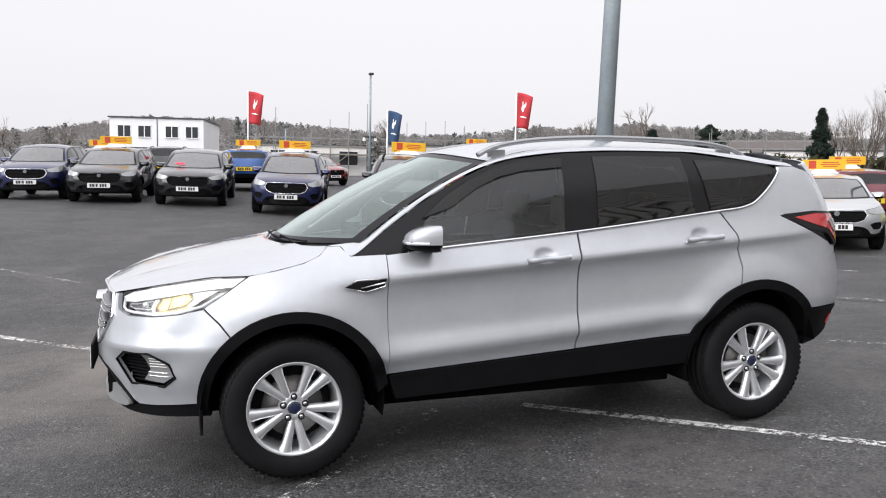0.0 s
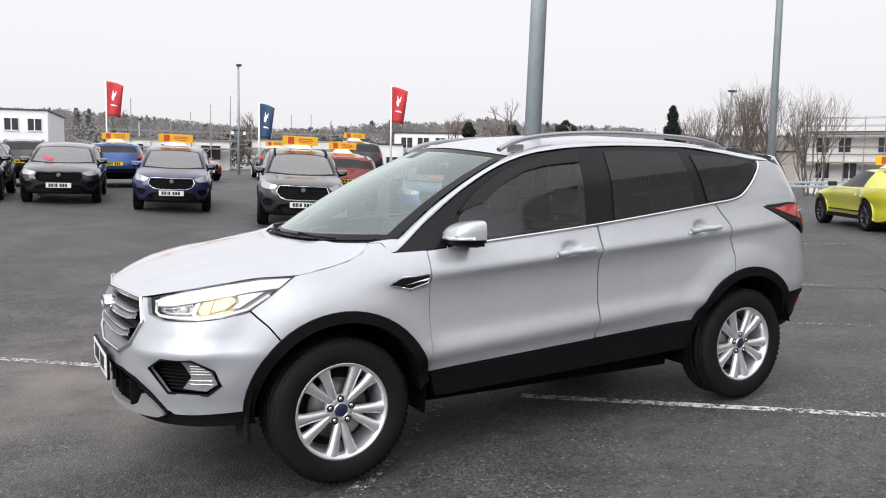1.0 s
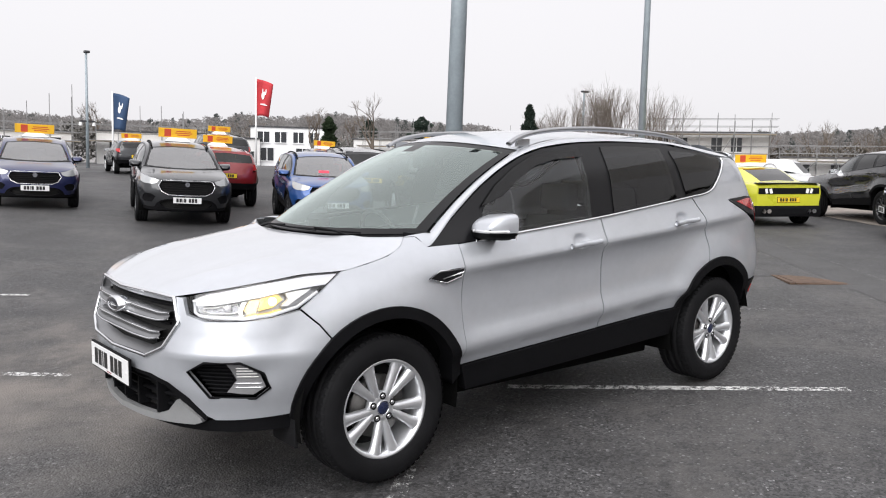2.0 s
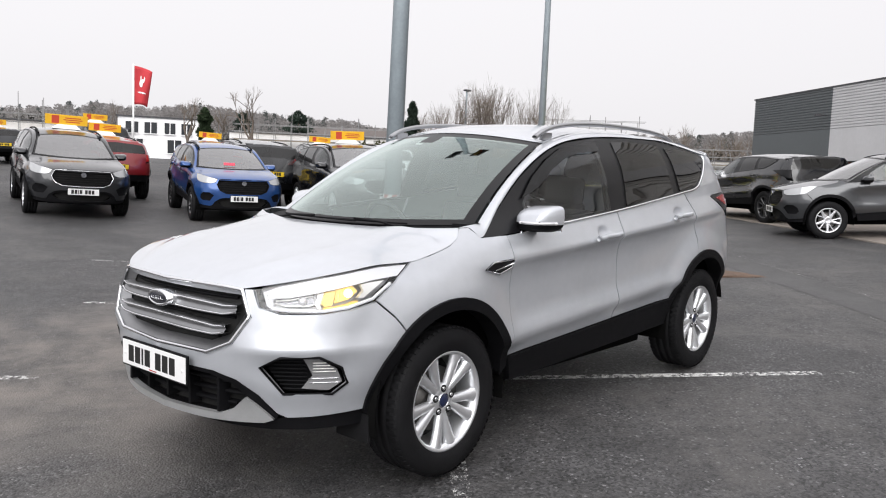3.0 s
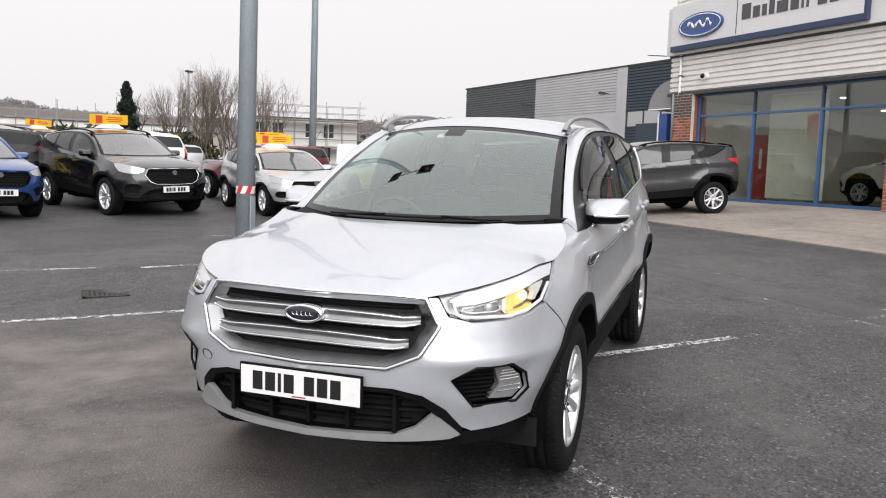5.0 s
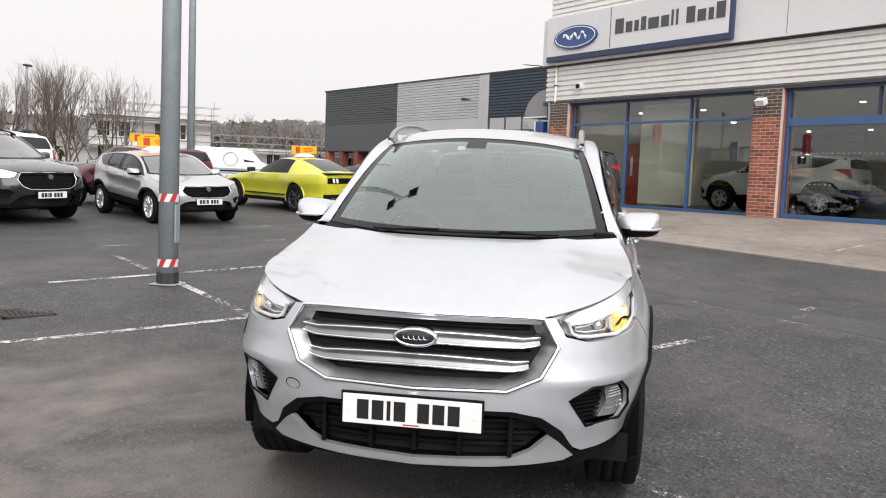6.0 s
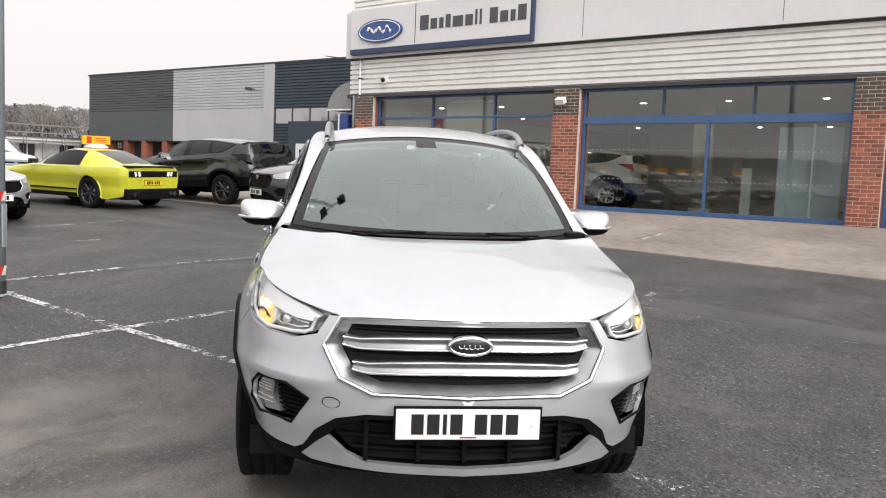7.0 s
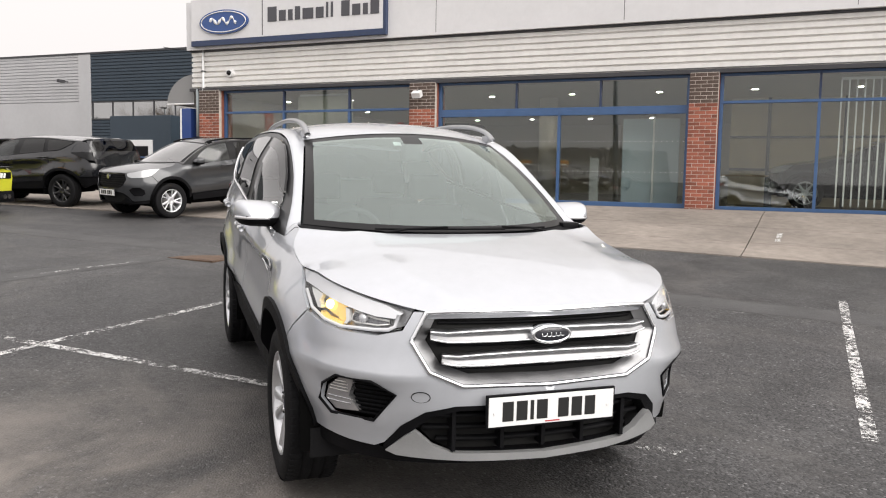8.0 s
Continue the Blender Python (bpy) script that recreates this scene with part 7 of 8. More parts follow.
# cars of the row behind, tails towards the lane
parked("hatch", "bright blue", (0.40, 21.43), 80, "bright blue hatchback seen from behind, price board on top", tail=True)
parked("crossover", "red", (4.93, 14.45), 74, "red crossover seen from behind, price board on top", tail=True, size=0.92)
parked("suv", "black", (7.87, 12.68), 70, "black SUV seen from behind", False, tail=True)
parked("suv", "white", (9.2, 10.2), 55, "white SUV seen from behind", False, tail=True)
parked("electric", "wine red", (10.95, 7.36), 60, "wine red electric SUV seen from behind, price board on top", tail=True, size=0.9, rails=False)
parked("hatch", "red", (4.16, 24.88), 285, "red hatchback in a far row", False, size=0.8)
parked("suv", "dark grey", (-1.98, 22.47), 84, "dark grey SUV seen from behind in a far row", False, tail=True, size=0.88)
parked("hatch", "black", (-4.13, 23.89), 84, "black hatchback seen from behind, price board on top", tail=True)
parked("hatch", "dark grey", (6.86, 25.86), 80, "dark grey hatchback in a far row, price board on top", tail=True, size=0.9)
parked("suv", "dark grey", (8.95, 23.03), 76, "dark grey SUV in a far row, price board on top", tail=True)
parked("hatch", "deep blue", (11.98, 21.15), 70, "deep blue hatchback in a far row, price board on top", tail=True)
parked("suv", "black", (14.68, 18.33), 66, "black SUV in a far row, price board on top", tail=True)
parked("hatch", "pale silver", (17.18, 15.53), 60, "pale silver hatchback in a far row", tail=True)


def show_car(model, colour, x, y, turn, label):
    """A car inside the showroom."""
    warp, r, rim = MODELS[model]
    car_body("show_car", FACADE @ pose(x, y, 0.665, 0, 0, turn), label, COLORS[colour], warp, 0.12, "cars in the showroom", wheel_r=r, rim=rim, style="star", grille="mesh", rails=False)


show_car("compact_suv", "white", 5.3, 3.4, 8, "white compact SUV standing in the showroom")
show_car("electric", "black", 16.6, 2.6, 0, "black SUV standing in the showroom behind the window")


def van(front, facing, label):
    z = float(ground_z(*front))
    v = empty("panel_van", Matrix.Translation((front[0], front[1], z)) @ pose(0, 0, 0, 0, 0, facing - 180) @ Matrix.Scale(0.86, 4), label=label, category="van")
    side = [(-2.6, 0.45), (-2.62, 0.95), (-2.45, 1.10), (-1.75, 1.25), (-1.05, 1.98), (-0.7, 2.10), (2.35, 2.14), (2.45, 2.0), (2.5, 0.45)]
    ys = (-0.98, -0.93, 0.93, 0.98)
    vv = [(x * (1 - 0.01 * (abs(y) > 0.95)), y * (1 - 0.10 * max(0, (zz - 1.2))), zz if abs(y) < 0.95 else zz - 0.04 * (zz > 1.9)) for y in ys for x, zz in side]
    n = len(side)
    f = [(i * n + j, i * n + (j + 1) % n, (i + 1) * n + (j + 1) % n, (i + 1) * n + j) for i in range(3) for j in range(n)] + [tuple(range(n)), tuple(range(3 * n, 4 * n))[::-1]]
    mesh_object("van_body", vv, f, COLORS["white"], v, smooth=False)
    for sy in (-1, 1):
        pane = box((-1.62, 0.955 * sy - 0.012, 1.28), (-0.62, 0.955 * sy + 0.012, 1.78), 0.03)
        for q in pane.verts:
            if q.co.z > 1.5:
                q.co.y *= 0.953
                if q.co.x < -1.2:
                    q.co.x += 0.46
        part("cab_window", pane, GLOSSBLACK, v)
        part("side_moulding", box((-2.4, 0.985 * sy - 0.015, 0.62), (2.4, 0.985 * sy + 0.015, 0.74), 0.008), PLASTIC, v)
        ring = np.array([(0.20 + 0.42 * math.cos(t), 0.965 * sy, 1.42 + 0.42 * math.sin(t)) for t in a_])
        mesh_object("door_emblem", *tube(ring, 0.02, 5, True), shader("emblem_grey", (0.30, 0.29, 0.28), 0.5), v)
        for xw in (-1.65, 1.55):
            spoked_wheel(v, (xw, sy * 0.86, 0.34), sy > 0, 0.34, 0.21, 0.2, "star", ALLOY, False)
    glass = box((-0.40, -0.80, -0.012), (0.40, 0.80, 0.012), 0.01)
    bmesh.ops.transform(glass, matrix=Matrix.Translation((-1.40, 0, 1.625)) @ Matrix.Rotation(-0.806, 4, "Y"), verts=glass.verts)
    part("windscreen", glass, GLOSSBLACK, v)
    return v


van((37.0, 17.83), 285, "white panel van with a round emblem, parked behind the coupe")

# ---- poles, flags and lamps
POLE = shader("galvanised_steel", (0.29, 0.335, 0.365), 0.5, 0.1, vary=0.14, size=2.5)
TAPE_R, TAPE_W = shader("red_tape", (0.42, 0.03, 0.03), 0.5), shader("white_tape", (0.68, 0.66, 0.64), 0.5)
post = empty("lighting_column", pose(2.86, 3.72, float(ground_z(2.86, 3.72))), label="grey steel lighting column with red and white tape bands", category="column")
part("shaft", rod((0, 0, 0.0), (0.24, 0.06, 8.0), 0.108, 0.082, 12), POLE, post, smooth=True)
part("head_bar", rod((0.24, -0.70, 7.96), (0.24, 0.75, 7.96), 0.04, 0.04, 8), POLE, post)
for sy in (-0.62, 0.56):
    part("flood_lamp", box((-0.03, sy - 0.15, 7.80), (0.47, sy + 0.25, 7.93), 0.03), STEEL, post)
part("base_wrap", rod((0, 0, 0.0), (0, 0, 0.13), 0.116, 0.113, 12), shader("pole_foot_black", (0.03, 0.03, 0.03), 0.7, vary=0.6, size=20), post)
part("base_plate", box((-0.14, -0.14, 0), (0.14, 0.14, 0.012), 0.004), POLE, post)
for z in (0.19, 0.88):
    for i in range(12):
        a0 = 2 * math.pi * i / 12
        v = []
        for k in range(3):
            for zz in (0, 1):
                t = a0 + k * math.pi / 12 + 0.34 * zz
                r = 0.1125 - 0.003 * z
                v.append((r * math.cos(t) + 0.030 * z, r * math.sin(t) + 0.0075 * z, z + 0.085 * zz))
        mesh_object("tape_stripe", v, [(0, 2, 3, 1), (2, 4, 5, 3)], TAPE_R if i % 2 else TAPE_W, post)
part("access_door", box((-0.045, -0.112, 0.45), (0.045, -0.095, 0.85), 0.004), POLE, post)
z2 = float(ground_z(12.95, 8.5))
post2 = empty("lighting_column", pose(12.95, 8.5, z2), label="slim grey steel lighting column beyond the parked cars", category="column")
part("shaft", rod((0, 0, 0), (0.06, 0, 12.0), 0.095, 0.055, 10), POLE, post2, smooth=True)
part("base_plate", box((-0.2, -0.2, 0), (0.2, 0.2, 0.02)), POLE, post2)


def street_lamp(x, y, top, label, arm=0.5):
    z = float(ground_z(x, y))
    s = empty("street_lamp", pose(x, y, z), label=label, category="street lamp", group="street lamps")
    part("post", rod((0, 0, 0), (0, 0, top - z), 0.075, 0.05, 8), POLE, s, smooth=True)
    part("lamp_head", box((-arm * 0.4, -0.12, top - z - 0.02), (arm * 0.7, 0.12, top - z + 0.08), 0.03), STEEL, s)
    return s


l1 = street_lamp(7.41, 33.93, 6.27, "tall dark lamp post with a camera on it", 0.2)
part("camera_arm", box((-0.3, -0.05, 2.0), (0.3, 0.05, 2.08)), STEEL, l1)
for sx in (-0.28, 0.28):
    part("camera_ball", rod((sx, 0, 1.85), (sx, 0, 2.0), 0.08, 0.06), WHITE, l1)
street_lamp(31.74, 26.56, 6.05, "slim lamp post among bare trees", 0.4)
street_lamp(7.22, 61.95, 5.18, "far lamp post by the building site", 0.4)


def banner_flag(x, y, top, height, wide, color, lean, label):
    """A feathered cloth on a white pole, bellied by the wind, with a plain pale mark."""
    z = float(ground_z(x, y))
    f = empty("flag", pose(x, y, z), label=label, category="flag", group="flags")
    part("flag_pole", rod((0, 0, 0), (0, 0, top - z), 0.045, 0.03, 8), WHITE, f, smooth=True)
    u, w = np.meshgrid(np.linspace(0, 1, 10), np.linspace(0, 1, 14), indexing="ij")
    xx = 0.03 + u * wide * (1 - 0.30 * lean * w)
    zz = top - z - 0.06 - w * height - 0.20 * u * (1 - 0.6 * w) + 0.05 * np.sin(u * 3)
    yy = 0.10 * np.sin(u * 5 + w * 2.4) * u
    cl = mesh_object("cloth", np.stack([xx, yy, zz], -1).reshape(-1, 3), grid_faces(10, 14), color, f)
    so = cl.modifiers.new("thickness", "SOLIDIFY")
    so.thickness = 0.012
    k = np.linspace(0, 2 * math.pi, 14, endpoint=False)
    for du, dw, ru, rw in ((0.42, 0.44, 0.10, 0.10), (0.52, 0.36, 0.09, 0.05), (0.40, 0.30, 0.03, 0.07), (0.60, 0.29, 0.03, 0.06), (0.5, 0.68, 0.26, 0.022)):
        for side in (-0.022, 0.022):
            uu, ww = du + ru * np.cos(k), dw + rw * np.sin(k)
            p = np.stack([0.03 + uu * wide * (1 - 0.30 * lean * ww), 0.10 * np.sin(uu * 5 + ww * 2.4) * uu + side, top - z - 0.06 - ww * height - 0.20 * uu * (1 - 0.6 * ww) + 0.05 * np.sin(uu * 3)], 1)
            mesh_object("cloth_mark", p, [tuple(range(14))], WHITE, cl, smooth=False)
    f.rotation_euler = (0, 0, radians(-20))
    return f


FLAGRED, FLAGBLUE = shader("flag_red", (0.50, 0.035, 0.045), 0.8, vary=0.1), shader("flag_blue", (0.03, 0.065, 0.14), 0.8, vary=0.1)
banner_flag(1.68, 34.12, 5.25, 1.5, 0.72, FLAGRED, 0.9, "red banner flag with a pale mark on a white pole")
banner_flag(7.18, 29.78, 4.32, 1.45, 0.62, FLAGBLUE, 1.0, "dark blue banner flag with a pale mark on a white pole")
banner_flag(12.11, 27.2, 5.12, 1.5, 0.66, FLAGRED, 0.8, "red banner flag with a pale mark on a white pole")

# ---- buildings beyond the lot
SITEWHITE = shader("site_cabin_white", (0.80, 0.80, 0.81), 0.6, vary=0.06, size=0.6)
BLOCK = shader("pale_blockwork", (0.72, 0.71, 0.70), 0.85, vary=0.10, size=0.8)
OPENING = shader("dark_window", (0.025, 0.028, 0.032), 0.2)
TILE = shader("brown_roof_tiles", (0.11, 0.095, 0.09), 0.9, vary=0.2, size=2)


def placed(a, b):
    """A pose with x running from a to b."""
    return pose(a[0], a[1], 0, 0, 0, math.degrees(math.atan2(b[1] - a[1], b[0] - a[0])))


def site_house(name, a, b, depth, z0, z1, windows, label, mat_=BLOCK, flat=True, category="building"):
    """A plain block whose x runs along its front; windows are (x, z, width, height)."""
    L = math.hypot(b[0] - a[0], b[1] - a[1])
    h = empty(name, placed(a, b), label=label, category=category)
    part("wall", box((0, 0, z0), (L, depth, z1), 0.01), mat_, h)
    if flat:
        part("roof", box((-0.1, -0.1, z1), (L + 0.1, depth + 0.1, z1 + 0.10), 0.01), STEEL, h)
    else:
        rv = [(-0.3, -0.4, z1), (L + 0.3, -0.4, z1), (L + 0.3, depth + 0.4, z1), (-0.3, depth + 0.4, z1), (1.2, depth / 2, z1 + 1.5), (L - 1.2, depth / 2, z1 + 1.5)]
        mesh_object("roof", rv, [(0, 1, 5, 4), (1, 2, 5), (2, 3, 4, 5), (3, 0, 4), (3, 2, 1, 0)], TILE, h, smooth=False)
    for x, z, w_, hh in windows:
        win = part("window", box((x, -0.04, z), (x + w_, 0.05, z + hh)), OPENING, h)
        part("frame", box((x - 0.05, -0.06, z + hh), (x + w_ + 0.05, 0.05, z + hh + 0.06)), SITEWHITE, win)
        part("sill", box((x - 0.05, -0.09, z - 0.06), (x + w_ + 0.05, 0.05, z)), SITEWHITE, win)
        part("mullion", box((x + w_ / 2 - 0.03, -0.055, z), (x + w_ / 2 + 0.03, 0.05, z + hh)), SITEWHITE, win)
    return h


cab = site_house("site_cabin", (-5.84, 60.29), (0.75, 59.0), 8.5, 0.9, 5.32, [(0.6, 3.95, 0.85, 0.8), (2.05, 3.95, 0.85, 0.8), (4.0, 3.95, 0.85, 0.8), (5.45, 3.95, 0.85, 0.8), (0.6, 1.7, 0.8, 0.95), (3.8, 1.7, 0.8, 0.95)],
                 "white two-storey stack of site cabins with small dark windows", SITEWHITE)
part("joint", box((3.35, -0.03, 0.9), (3.41, 0.02, 5.3)), STEEL, cab)
part("joint", box((0, -0.03, 3.1), (6.7, 0.02, 3.18)), STEEL, cab)
site_house("half_built_house", (3.74, 50.22), (10.8, 48.89), 6, 0.9, 3.3, [(0.9, 2.2, 1.0, 0.8), (3.0, 1.6, 0.9, 1.4), (5.4, 2.1, 1.2, 0.9)], "half-built white blockwork house without a roof", flat=True)
site_house("half_built_house", (12.75, 50.61), (19.05, 48.66), 6, 0.9, 3.57, [(0.8, 1.9, 1.3, 1.0), (3.2, 1.9, 1.0, 1.0), (5.0, 1.4, 0.8, 1.5)], "half-built pale blockwork house behind scaffolding")
site_house("half_built_house", (20.13, 50.07), (23.4, 49.03), 6, 0.9, 3.47, [(0.6, 1.7, 1.2, 0.9), (2.2, 1.7, 0.8, 0.9)], "low pale blockwork house shell")
site_house("terraced_house", (23.07, 49.82), (27.66, 47.32), 6, 0.9, 4.36, [(0.5, 3.3, 0.8, 0.75), (1.7, 3.3, 0.8, 0.75), (3.0, 3.3, 0.7, 0.75), (4.1, 3.3, 0.7, 0.75), (0.7, 2.0, 0.9, 0.9), (3.2, 2.0, 0.9, 0.9)], "white two-storey terraced house with dark windows", SITEWHITE)
site_house("half_built_house", (29.07, 45.68), (35.21, 40.72), 6, 0.9, 3.66, [(0.8, 1.7, 1.2, 1.0), (3.4, 1.7, 1.3, 1.0), (6.0, 1.7, 1.0, 1.0)], "low pale blockwork house shell behind trees")
site_house("half_built_house", (35.9, 40.13), (41.72, 34.33), 6, 0.9, 3.62, [(0.8, 1.7, 1.2, 1.0), (3.4, 1.7, 1.3, 1.0), (6.0, 1.7, 1.0, 1.0)], "low pale blockwork house shell behind trees")
site_house("bungalow", (52.64, 67.15), (61.0, 59.17), 8, 0.9, 4.6, [(1.0, 2.4, 1.2, 1.0), (5.0, 2.4, 1.2, 1.0), (8.5, 2.4, 1.2, 1.0)], "far brick house with a brown hipped roof", shader("far_brick", (0.22, 0.15, 0.12), 0.9, vary=0.15), False, "house")
site_house("bungalow", (62.67, 57.65), (68.58, 50.83), 8, 0.9, 4.38, [(1.0, 1.9, 1.2, 1.0), (5.0, 2.2, 1.2, 1.0)], "far house with a brown hipped roof", shader("far_plaster", (0.32, 0.28, 0.25), 0.9, vary=0.1), False, "house")
sh = site_house("scaffolded_house", (44.88, 31.71), (49.15, 25.05), 9, 0.5, 4.58, [(0.6, 3.3, 0.7, 0.95), (1.9, 3.3, 0.7, 0.95), (4.2, 3.3, 0.7, 0.95), (5.5, 3.3, 0.7, 0.95), (0.6, 1.6, 0.8, 1.0), (2.2, 1.6, 0.8, 1.0), (5.2, 1.6, 0.8, 1.0)], "pale two-storey house under construction, wrapped in scaffolding")
site_house("half_built_house", (49.64, 24.47), (58.27, 8.35), 8, 0.5, 2.94, [(1.0, 1.6, 0.9, 0.9), (3.2, 1.6, 0.9, 0.9), (5.6, 1.6, 0.9, 0.9), (9.0, 1.6, 0.9, 0.9)], "low long house shell under construction")


def scaffold(a, b, depth, z0, z1, lifts, spikes, label):
    """Tube scaffolding: standards, ledgers and boards, each a piece."""
    L = math.hypot(b[0] - a[0], b[1] - a[1])
    s = empty("scaffolding", placed(a, b), label=label, category="scaffolding")
    tube_m = shader("scaffold_tube", (0.24, 0.24, 0.24), 0.5, 0.2)
    board_m = shader("scaffold_board", (0.34, 0.29, 0.22), 0.85, vary=0.15)
    n = int(L / 1.1)
    for i in range(n + 1):
        for y in (-1.3, -0.15):
            top = z1 + random.uniform(0.0, spikes)
            part("standard", rod((L * i / n, y, z0), (L * i / n + random.uniform(-0.04, 0.04), y, top), 0.023, None, 5), tube_m, s)
    for z in lifts:
        for y in (-1.3, -0.15):
            for dz in (0.0, 0.5, 1.0):
                part("ledger", rod((-0.5, y, z + dz), (L + 0.5, y, z + dz), 0.019, None, 5), tube_m, s)
        part("board", box((-0.4, -1.3, z - 0.06), (L + 0.4, -0.2, z)), board_m, s)
    for i in range(0, n - 1, 3):
        part("brace", rod((L * i / n, -1.33, z0), (L * (i + 2) / n, -1.33, lifts[-1]), 0.026, None, 5), tube_m, s)
    return s


scaffold((44.88, 31.71), (49.15, 25.05), 9, 0.6, 5.05, (2.65, 4.48), 0.9, "grey tube scaffolding round the unfinished house")
scaffold((49.64, 24.47), (58.27, 8.35), 8, 0.6, 3.1, (2.72,), 0.9, "low tube scaffolding along an unfinished house")
scaffold((12.75, 50.61), (19.05, 48.66), 6, 0.9, 3.87, (2.95,), 1.6, "tube scaffolding before the pale house shells")
scaffold((3.74, 50.22), (10.8, 48.89), 6, 0.9, 3.7, (2.8,), 2.6, "tube scaffolding before the white house shell")
scaffold((29.7, 45.1), (41.72, 34.33), 6, 0.9, 3.85, (3.2,), 1.6, "tube scaffolding before low house shells")

# ---- trees, hedge and the wooded hill
BARK = shader("bare_bark", (0.13, 0.105, 0.085), 0.95, vary=0.25, size=6)
TWIG = shader("pale_twigs", (0.17, 0.14, 0.115), 0.95, vary=0.2, size=6)
NEEDLE = shader("conifer_needles", (0.048, 0.068, 0.054), 0.9, vary=0.35, size=3)
IVY = shader("ivy_leaves", (0.045, 0.066, 0.036), 0.8, vary=0.35, size=5)
HEDGE = shader("winter_hedge", (0.085, 0.085, 0.045), 0.95, vary=0.35, size=2)
# Distance haze is put into these three colours as paler, greyer tones.
WOODS = shader("hazed_winter_woods", (0.27, 0.258, 0.252), 1.0, vary=0.15, size=0.06)
EVERGREEN = shader("hazed_evergreens", (0.125, 0.135, 0.13), 1.0, vary=0.15, size=0.06)
HILL = shader("hazed_hillside", (0.24, 0.232, 0.228), 1.0, vary=0.15, size=0.05)


def leafy(m, through=0.5):
    """Thin foliage: half of the light passes."""
    nt = m.node_tree
    p, out = nt.nodes["Principled BSDF"], nt.nodes["Material Output"]
    t, mix = nt.nodes.new("ShaderNodeBsdfTranslucent"), nt.nodes.new("ShaderNodeMixShader")
    if p.inputs["Base Color"].links:
        nt.links.new(p.inputs["Base Color"].links[0].from_socket, t.inputs["Color"])
    p.inputs["Specular IOR Level"].default_value = 0.1
    mix.inputs[0].default_value = through
    nt.links.new(p.outputs[0], mix.inputs[1])
    nt.links.new(t.outputs[0], mix.inputs[2])
    nt.links.new(mix.outputs[0], out.inputs[0])
    return m


for leaf_mat in (NEEDLE, IVY, HEDGE, WOODS, EVERGREEN):
    leafy(leaf_mat)


def cone_piece(a, b, r0, r1, n=4):
    a, b = np.asarray(a, float), np.asarray(b, float)
    d = (b - a) / (np.linalg.norm(b - a) + 1e-9)
    s = np.cross(d, (0.31, 0.55, 0.77))
    s /= np.linalg.norm(s) + 1e-9
    t = np.cross(d, s)
    an = np.linspace(0, 2 * math.pi, n, endpoint=False)
    ring = np.cos(an)[:, None] * s + np.sin(an)[:, None] * t
    return np.vstack([a + ring * r0, b + ring * r1]), [(i, (i + 1) % n, n + (i + 1) % n, n + i) for i in range(n)]


def bare_tree(x, y, height, spread, seed, stems=1, label="bare winter tree with fine twigs", lean=0.0, levels=5):
    rnd = random.Random(seed)
    z = float(ground_z(x, y))
    t = empty("bare_tree", pose(x, y, z), label=label, category="tree", group="bare trees")
    trunk, limbs, twigs = [], [], []

    def grow(p, d, length, r, level):
        q = p + d * length
        (trunk if level == 0 else limbs if level < 3 else twigs).append(cone_piece(p, q, r, r * 0.68, 6 if level < 2 else 3))
        if level >= levels:
            return
        for k in range(rnd.choice((2, 3)) if level else rnd.choice((3, 4))):
            nd = d + np.array([rnd.gauss(0, spread), rnd.gauss(0, spread), rnd.gauss(0.16, 0.22)])
            nd /= np.linalg.norm(nd)
            grow(p + d * length * rnd.uniform(0.6, 1.0), nd, length * rnd.uniform(0.62, 0.85), r * 0.58, level + 1)
    for k in range(stems):
        d = np.array([rnd.gauss(lean, 0.25 if stems > 1 else 0.05), rnd.gauss(0, 0.25 if stems > 1 else 0.05), 1.0])
        d /= np.linalg.norm(d)
        grow(np.array([rnd.gauss(0, 0.35) * (stems > 1), rnd.gauss(0, 0.35) * (stems > 1), -0.05]), d, height * (0.30 if stems == 1 else 0.34), (0.05 + height * 0.014) / (1 + 1.6 * (stems > 1)), 0)
    mesh_object("trunk", *join(*trunk), BARK, t)
    mesh_object("crown", *join(*limbs), BARK, t)
    if twigs:
        mesh_object("crown", *join(*twigs), TWIG, t)
    return t


def leaf_cloud(rnd, n, place_, size):
    """Small tilted leaf-clump triangles."""
    v, f = [], []
    for i in range(n):
        c = place_(rnd)
        for k in range(3):
            v.append((c[0] + rnd.gauss(0, size), c[1] + rnd.gauss(0, size), c[2] + rnd.gauss(0, size)))
        f.append((3 * i, 3 * i + 1, 3 * i + 2))
    return v, f


def conifer(x, y, top, wide, seed, label, shape=1.0, mat_=NEEDLE):
    rnd = random.Random(seed)
    z = float(ground_z(x, y))
    h = top - z
    t = empty("conifer", pose(x, y, z), label=label, category="tree")
    part("trunk", rod((0, 0, 0), (0, 0, h * 0.9), 0.13, 0.03, 7), BARK, t)

    def spot(r_):
        k = r_.random() ** 0.8
        zz = h * (0.06 + 0.94 * k)
        tier = 0.72 + 0.28 * math.sin(zz * 7.5)
        rad = wide / 2 * (1 - k) ** (0.75 * shape) * tier * (0.55 + 0.5 * r_.random()) + 0.02
        a = r_.uniform(0, 2 * math.pi)
        return rad * math.cos(a), rad * math.sin(a), zz - rad * 0.25
    mesh_object("crown", *leaf_cloud(rnd, 5200, spot, 0.075), mat_, t)
    return t


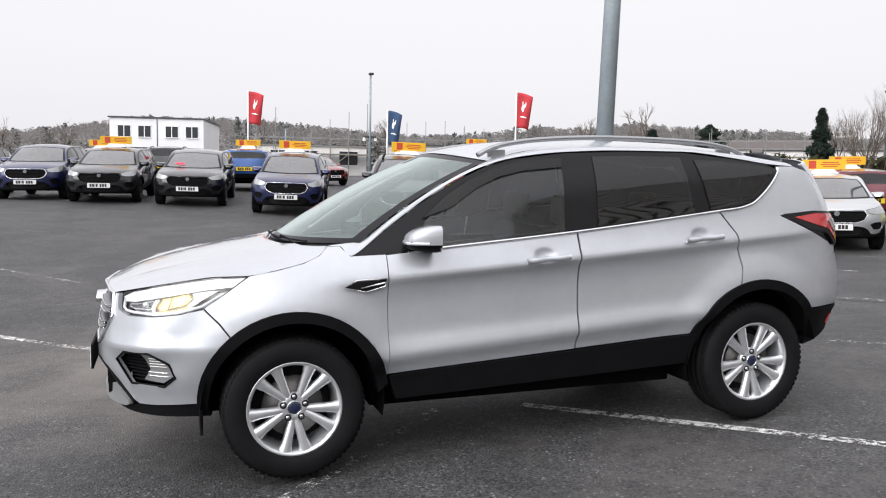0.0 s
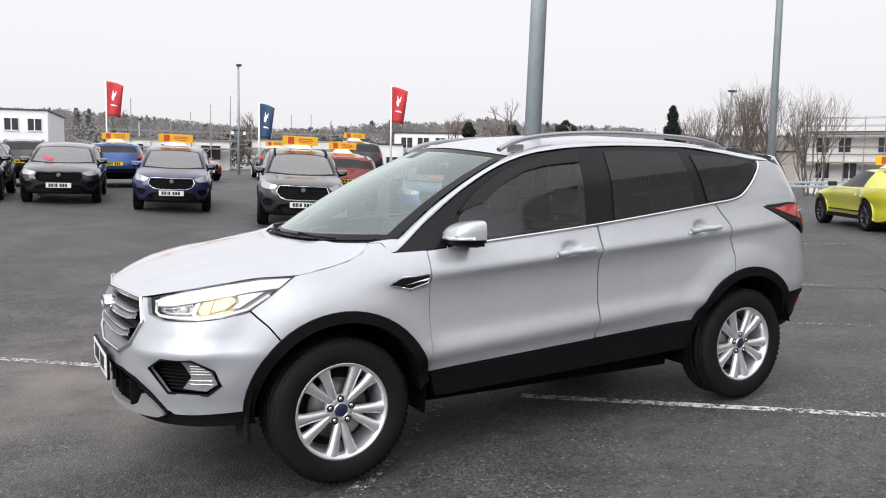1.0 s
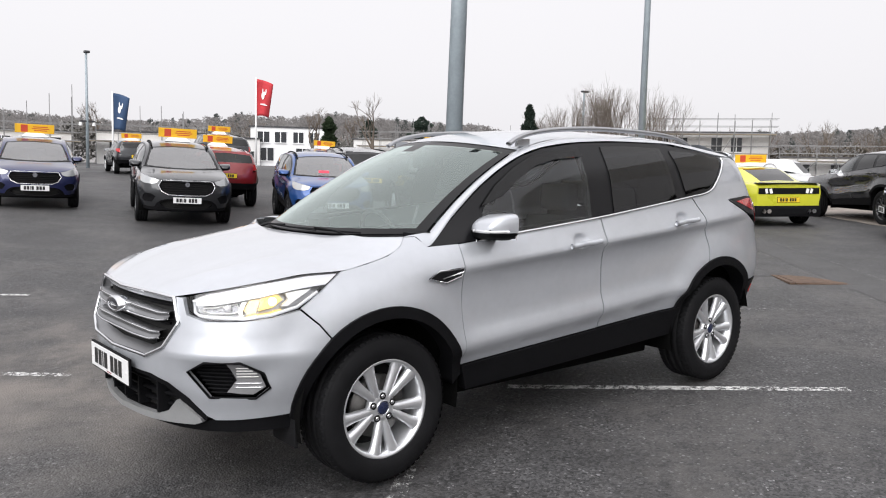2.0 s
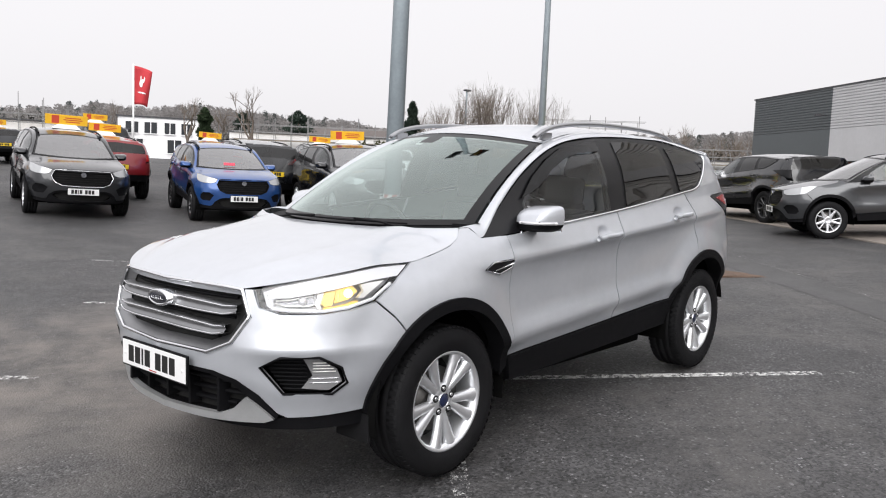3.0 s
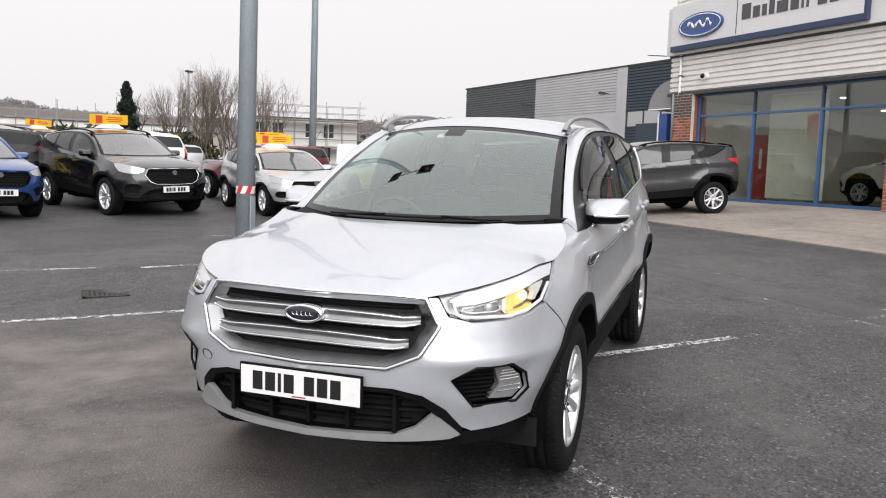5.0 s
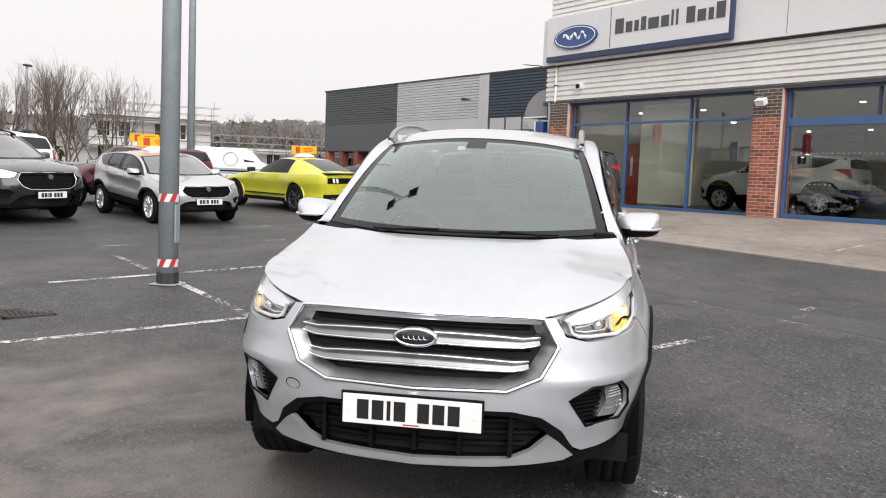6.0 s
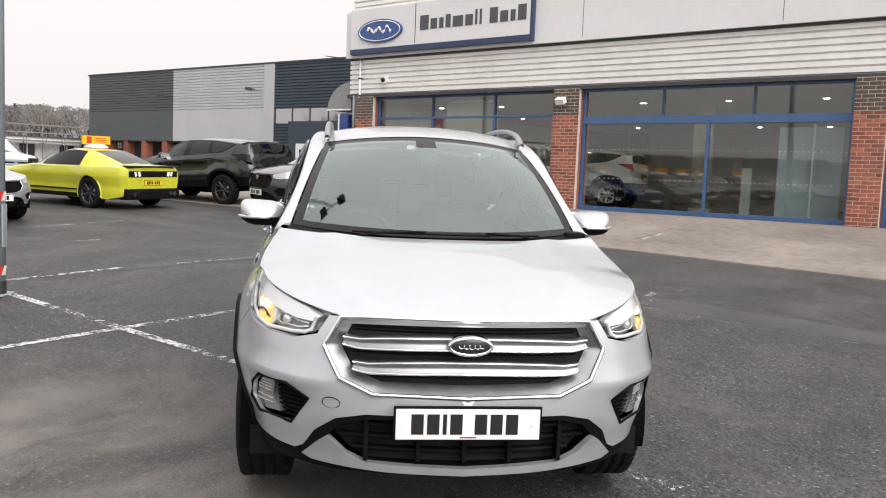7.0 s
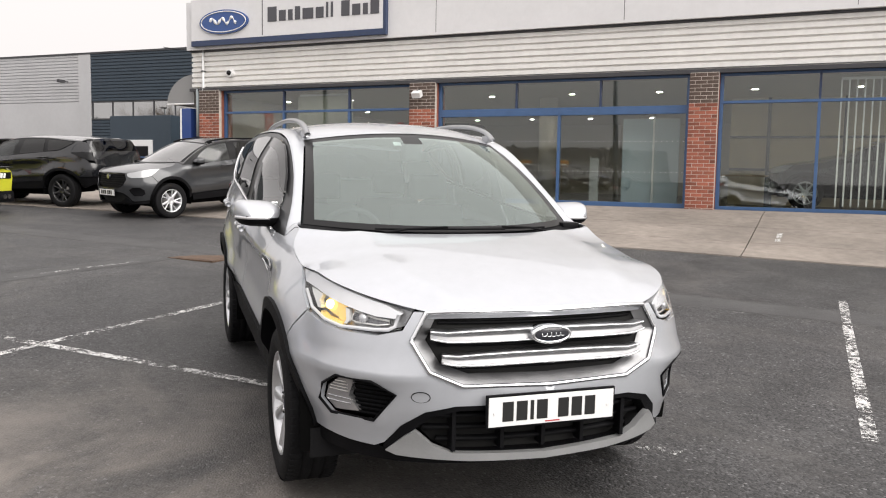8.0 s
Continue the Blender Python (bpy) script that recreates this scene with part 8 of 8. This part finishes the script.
conifer(31.0, 30.02, 5.42, 2.5, 3, "dark green conifer with a pointed top")
conifer(23.97, 40.74, 4.68, 1.15, 4, "narrow dark evergreen covered in ivy", 0.35, IVY)
conifer(42.69, 55.11, 6.4, 4.6, 14, "dark evergreen tree beyond the houses", 0.5)
conifer(38.57, 57.66, 6.0, 3.2, 15, "dark evergreen tree beyond the houses", 0.5)
bare_tree(25.0, 37.2, 5.7, 0.36, 11)
bare_tree(22.2, 39.6, 4.8, 0.36, 12)
bare_tree(14.1, 54.0, 5.4, 0.36, 13)
bare_tree(31.5, 24.8, 5.8, 0.27, 21, 12, "wide many-stemmed bare tree with upright twigs", levels=5)
bare_tree(33.0, 22.6, 5.2, 0.27, 22, 8, "many-stemmed bare tree with upright twigs", levels=5)
bare_tree(30.1, 26.2, 5.0, 0.27, 23, 8, "many-stemmed bare tree with upright twigs", levels=5)
bare_tree(33.3, 31.5, 5.0, 0.32, 24)
for i, (bx_, by_, bh) in enumerate(((66, 30, 6.2), (69, 27, 5.6), (72, 32, 6.4), (75, 25, 6.0), (70, 36, 6.0), (62, 36, 5.2), (78, 30, 6.6), (64, 24, 5.0), (80, 36, 7.0), (73, 21, 5.6),
                                   (-16, 80, 6.0), (-22, 84, 6.6), (-11, 82, 6.2), (-28, 78, 5.6), (-6, 86, 7.0), (8, 88, 7.6), (46, 72, 6.8), (36, 76, 6.4))):
    bare_tree(bx_, by_, bh + (0.75 if bx_ > 20 else 0.25), 0.40, 40 + i, label="far bare winter tree")


def hedge(a, b, wide, z1, n, seed, label, mat_=HEDGE):
    rnd = random.Random(seed)

    def spot(r_):
        t = r_.random()
        x, y = a[0] + (b[0] - a[0]) * t + r_.gauss(0, wide / 3), a[1] + (b[1] - a[1]) * t + r_.gauss(0, wide / 3)
        top = z1 * (0.85 + 0.12 * math.sin(t * 31) + 0.08 * math.sin(t * 77))
        return x, y, float(ground_z(x, y)) + (top - 0.8) * r_.random() ** 0.7
    v, f = leaf_cloud(rnd, n, spot, 0.13)
    return tagged(mesh_object("hedge", v, f, mat_), label, "hedge", kind="stuff")


hedge((27.0, 31.0), (32.0, 25.5), 1.2, 2.9, 6000, 5, "scrubby olive winter hedge behind the parked cars")
hedge((51.8, 27.2), (61.8, 6.4), 3.0, 3.9, 9000, 6, "brown winter scrub beside the warehouse", shader("brown_scrub", (0.085, 0.072, 0.055), 0.95, vary=0.3, size=1.5))
hedge((-30, 66), (-0.2, 66.4), 3.0, 3.6, 7000, 7, "dark winter scrub at the edge of the site", shader("grey_scrub", (0.10, 0.095, 0.085), 0.95, vary=0.3, size=1.5))
hedge((3.7, 57.0), (39.7, 50.1), 2.0, 3.5, 8000, 8, "grey winter scrub behind the house shells", shader("grey_scrub_far", (0.12, 0.115, 0.105), 0.95, vary=0.3, size=1.5))


def woods():
    """A wooded ridge round the far side of the valley: hillside, bare crowns and evergreens, paled by painted haze."""
    gen = np.random.default_rng(9)
    az = [-5, 17, 20, 24, 30, 40, 46, 48, 52, 58, 62, 65, 68, 72, 76, 80, 85, 92, 96, 100, 110, 125]
    el = [0.056, 0.063, 0.064, 0.058, 0.056, 0.052, 0.054, 0.062, 0.063, 0.071, 0.064, 0.066, 0.058, 0.053, 0.055, 0.060, 0.066, 0.064, 0.052, 0.042, 0.042, 0.042]
    A = np.linspace(-5, 125, 130)
    rows = []
    for k, (dist, frac) in enumerate(((150, 0.0), (190, 0.12), (235, 0.60), (285, 0.86), (330, 0.89), (380, 0.75))):
        for a in A:
            e = float(np.interp(a, az, el))
            rows.append((dist * math.cos(radians(a)), dist * math.sin(radians(a)), 1.1 + max(0.0, frac * e * dist) + 0.4 * math.sin(a * 0.65 + k)))
    tagged(mesh_object("hillside", rows, grid_faces(6, len(A), True), HILL), "far hillside in grey-brown paled by painted haze", "hill", kind="structure")
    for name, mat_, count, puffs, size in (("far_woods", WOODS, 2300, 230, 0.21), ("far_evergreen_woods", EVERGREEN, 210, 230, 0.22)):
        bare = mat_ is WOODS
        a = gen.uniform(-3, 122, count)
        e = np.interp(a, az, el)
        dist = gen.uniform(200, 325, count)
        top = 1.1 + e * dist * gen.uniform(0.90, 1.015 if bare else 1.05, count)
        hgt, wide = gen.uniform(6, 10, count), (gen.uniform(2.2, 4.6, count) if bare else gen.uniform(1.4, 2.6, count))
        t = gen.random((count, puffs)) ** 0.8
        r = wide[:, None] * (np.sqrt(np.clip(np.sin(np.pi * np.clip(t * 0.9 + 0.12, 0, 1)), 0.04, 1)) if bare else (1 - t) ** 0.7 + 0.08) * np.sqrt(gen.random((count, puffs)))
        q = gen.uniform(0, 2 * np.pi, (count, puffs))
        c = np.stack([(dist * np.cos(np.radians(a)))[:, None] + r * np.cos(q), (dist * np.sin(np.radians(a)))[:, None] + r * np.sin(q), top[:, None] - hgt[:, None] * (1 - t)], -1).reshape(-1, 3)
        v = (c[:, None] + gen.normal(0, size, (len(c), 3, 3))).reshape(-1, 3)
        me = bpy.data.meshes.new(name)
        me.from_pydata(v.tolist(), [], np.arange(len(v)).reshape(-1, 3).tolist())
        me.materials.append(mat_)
        tagged(new(name, me), "bare winter woods on the far hill, greyed by painted haze" if bare else "evergreen clumps on the far hill, greyed by painted haze", "woods", kind="stuff")


woods()


def crash_barrier(a, b, label):
    """A low steel barrier: posts and two long rails."""
    L = math.hypot(b[0] - a[0], b[1] - a[1])
    z = float(ground_z(*a))
    c = empty("crash_barrier", placed(a, b) @ pose(0, 0, z), label=label, category="barrier")
    for i in range(int(L / 2) + 1):
        part("barrier_post", box((2.0 * i - 0.05, 0.0, 0), (2.0 * i + 0.05, 0.1, 0.78), 0.01), POLE, c)
    for zr in (0.60, 0.75):
        part("barrier_rail", box((-0.3, -0.05, zr - 0.045), (L + 0.3, 0.0, zr + 0.045), 0.015), POLE, c)
    return c


crash_barrier((21.8, 18.6), (28.3, 11.7), "low grey steel crash barrier beyond the lot")

# ---- bricks of the piers that stand nearest, laid last
for core, a, b in pier_cores[:4]:
    lay_bricks(core, a, b)
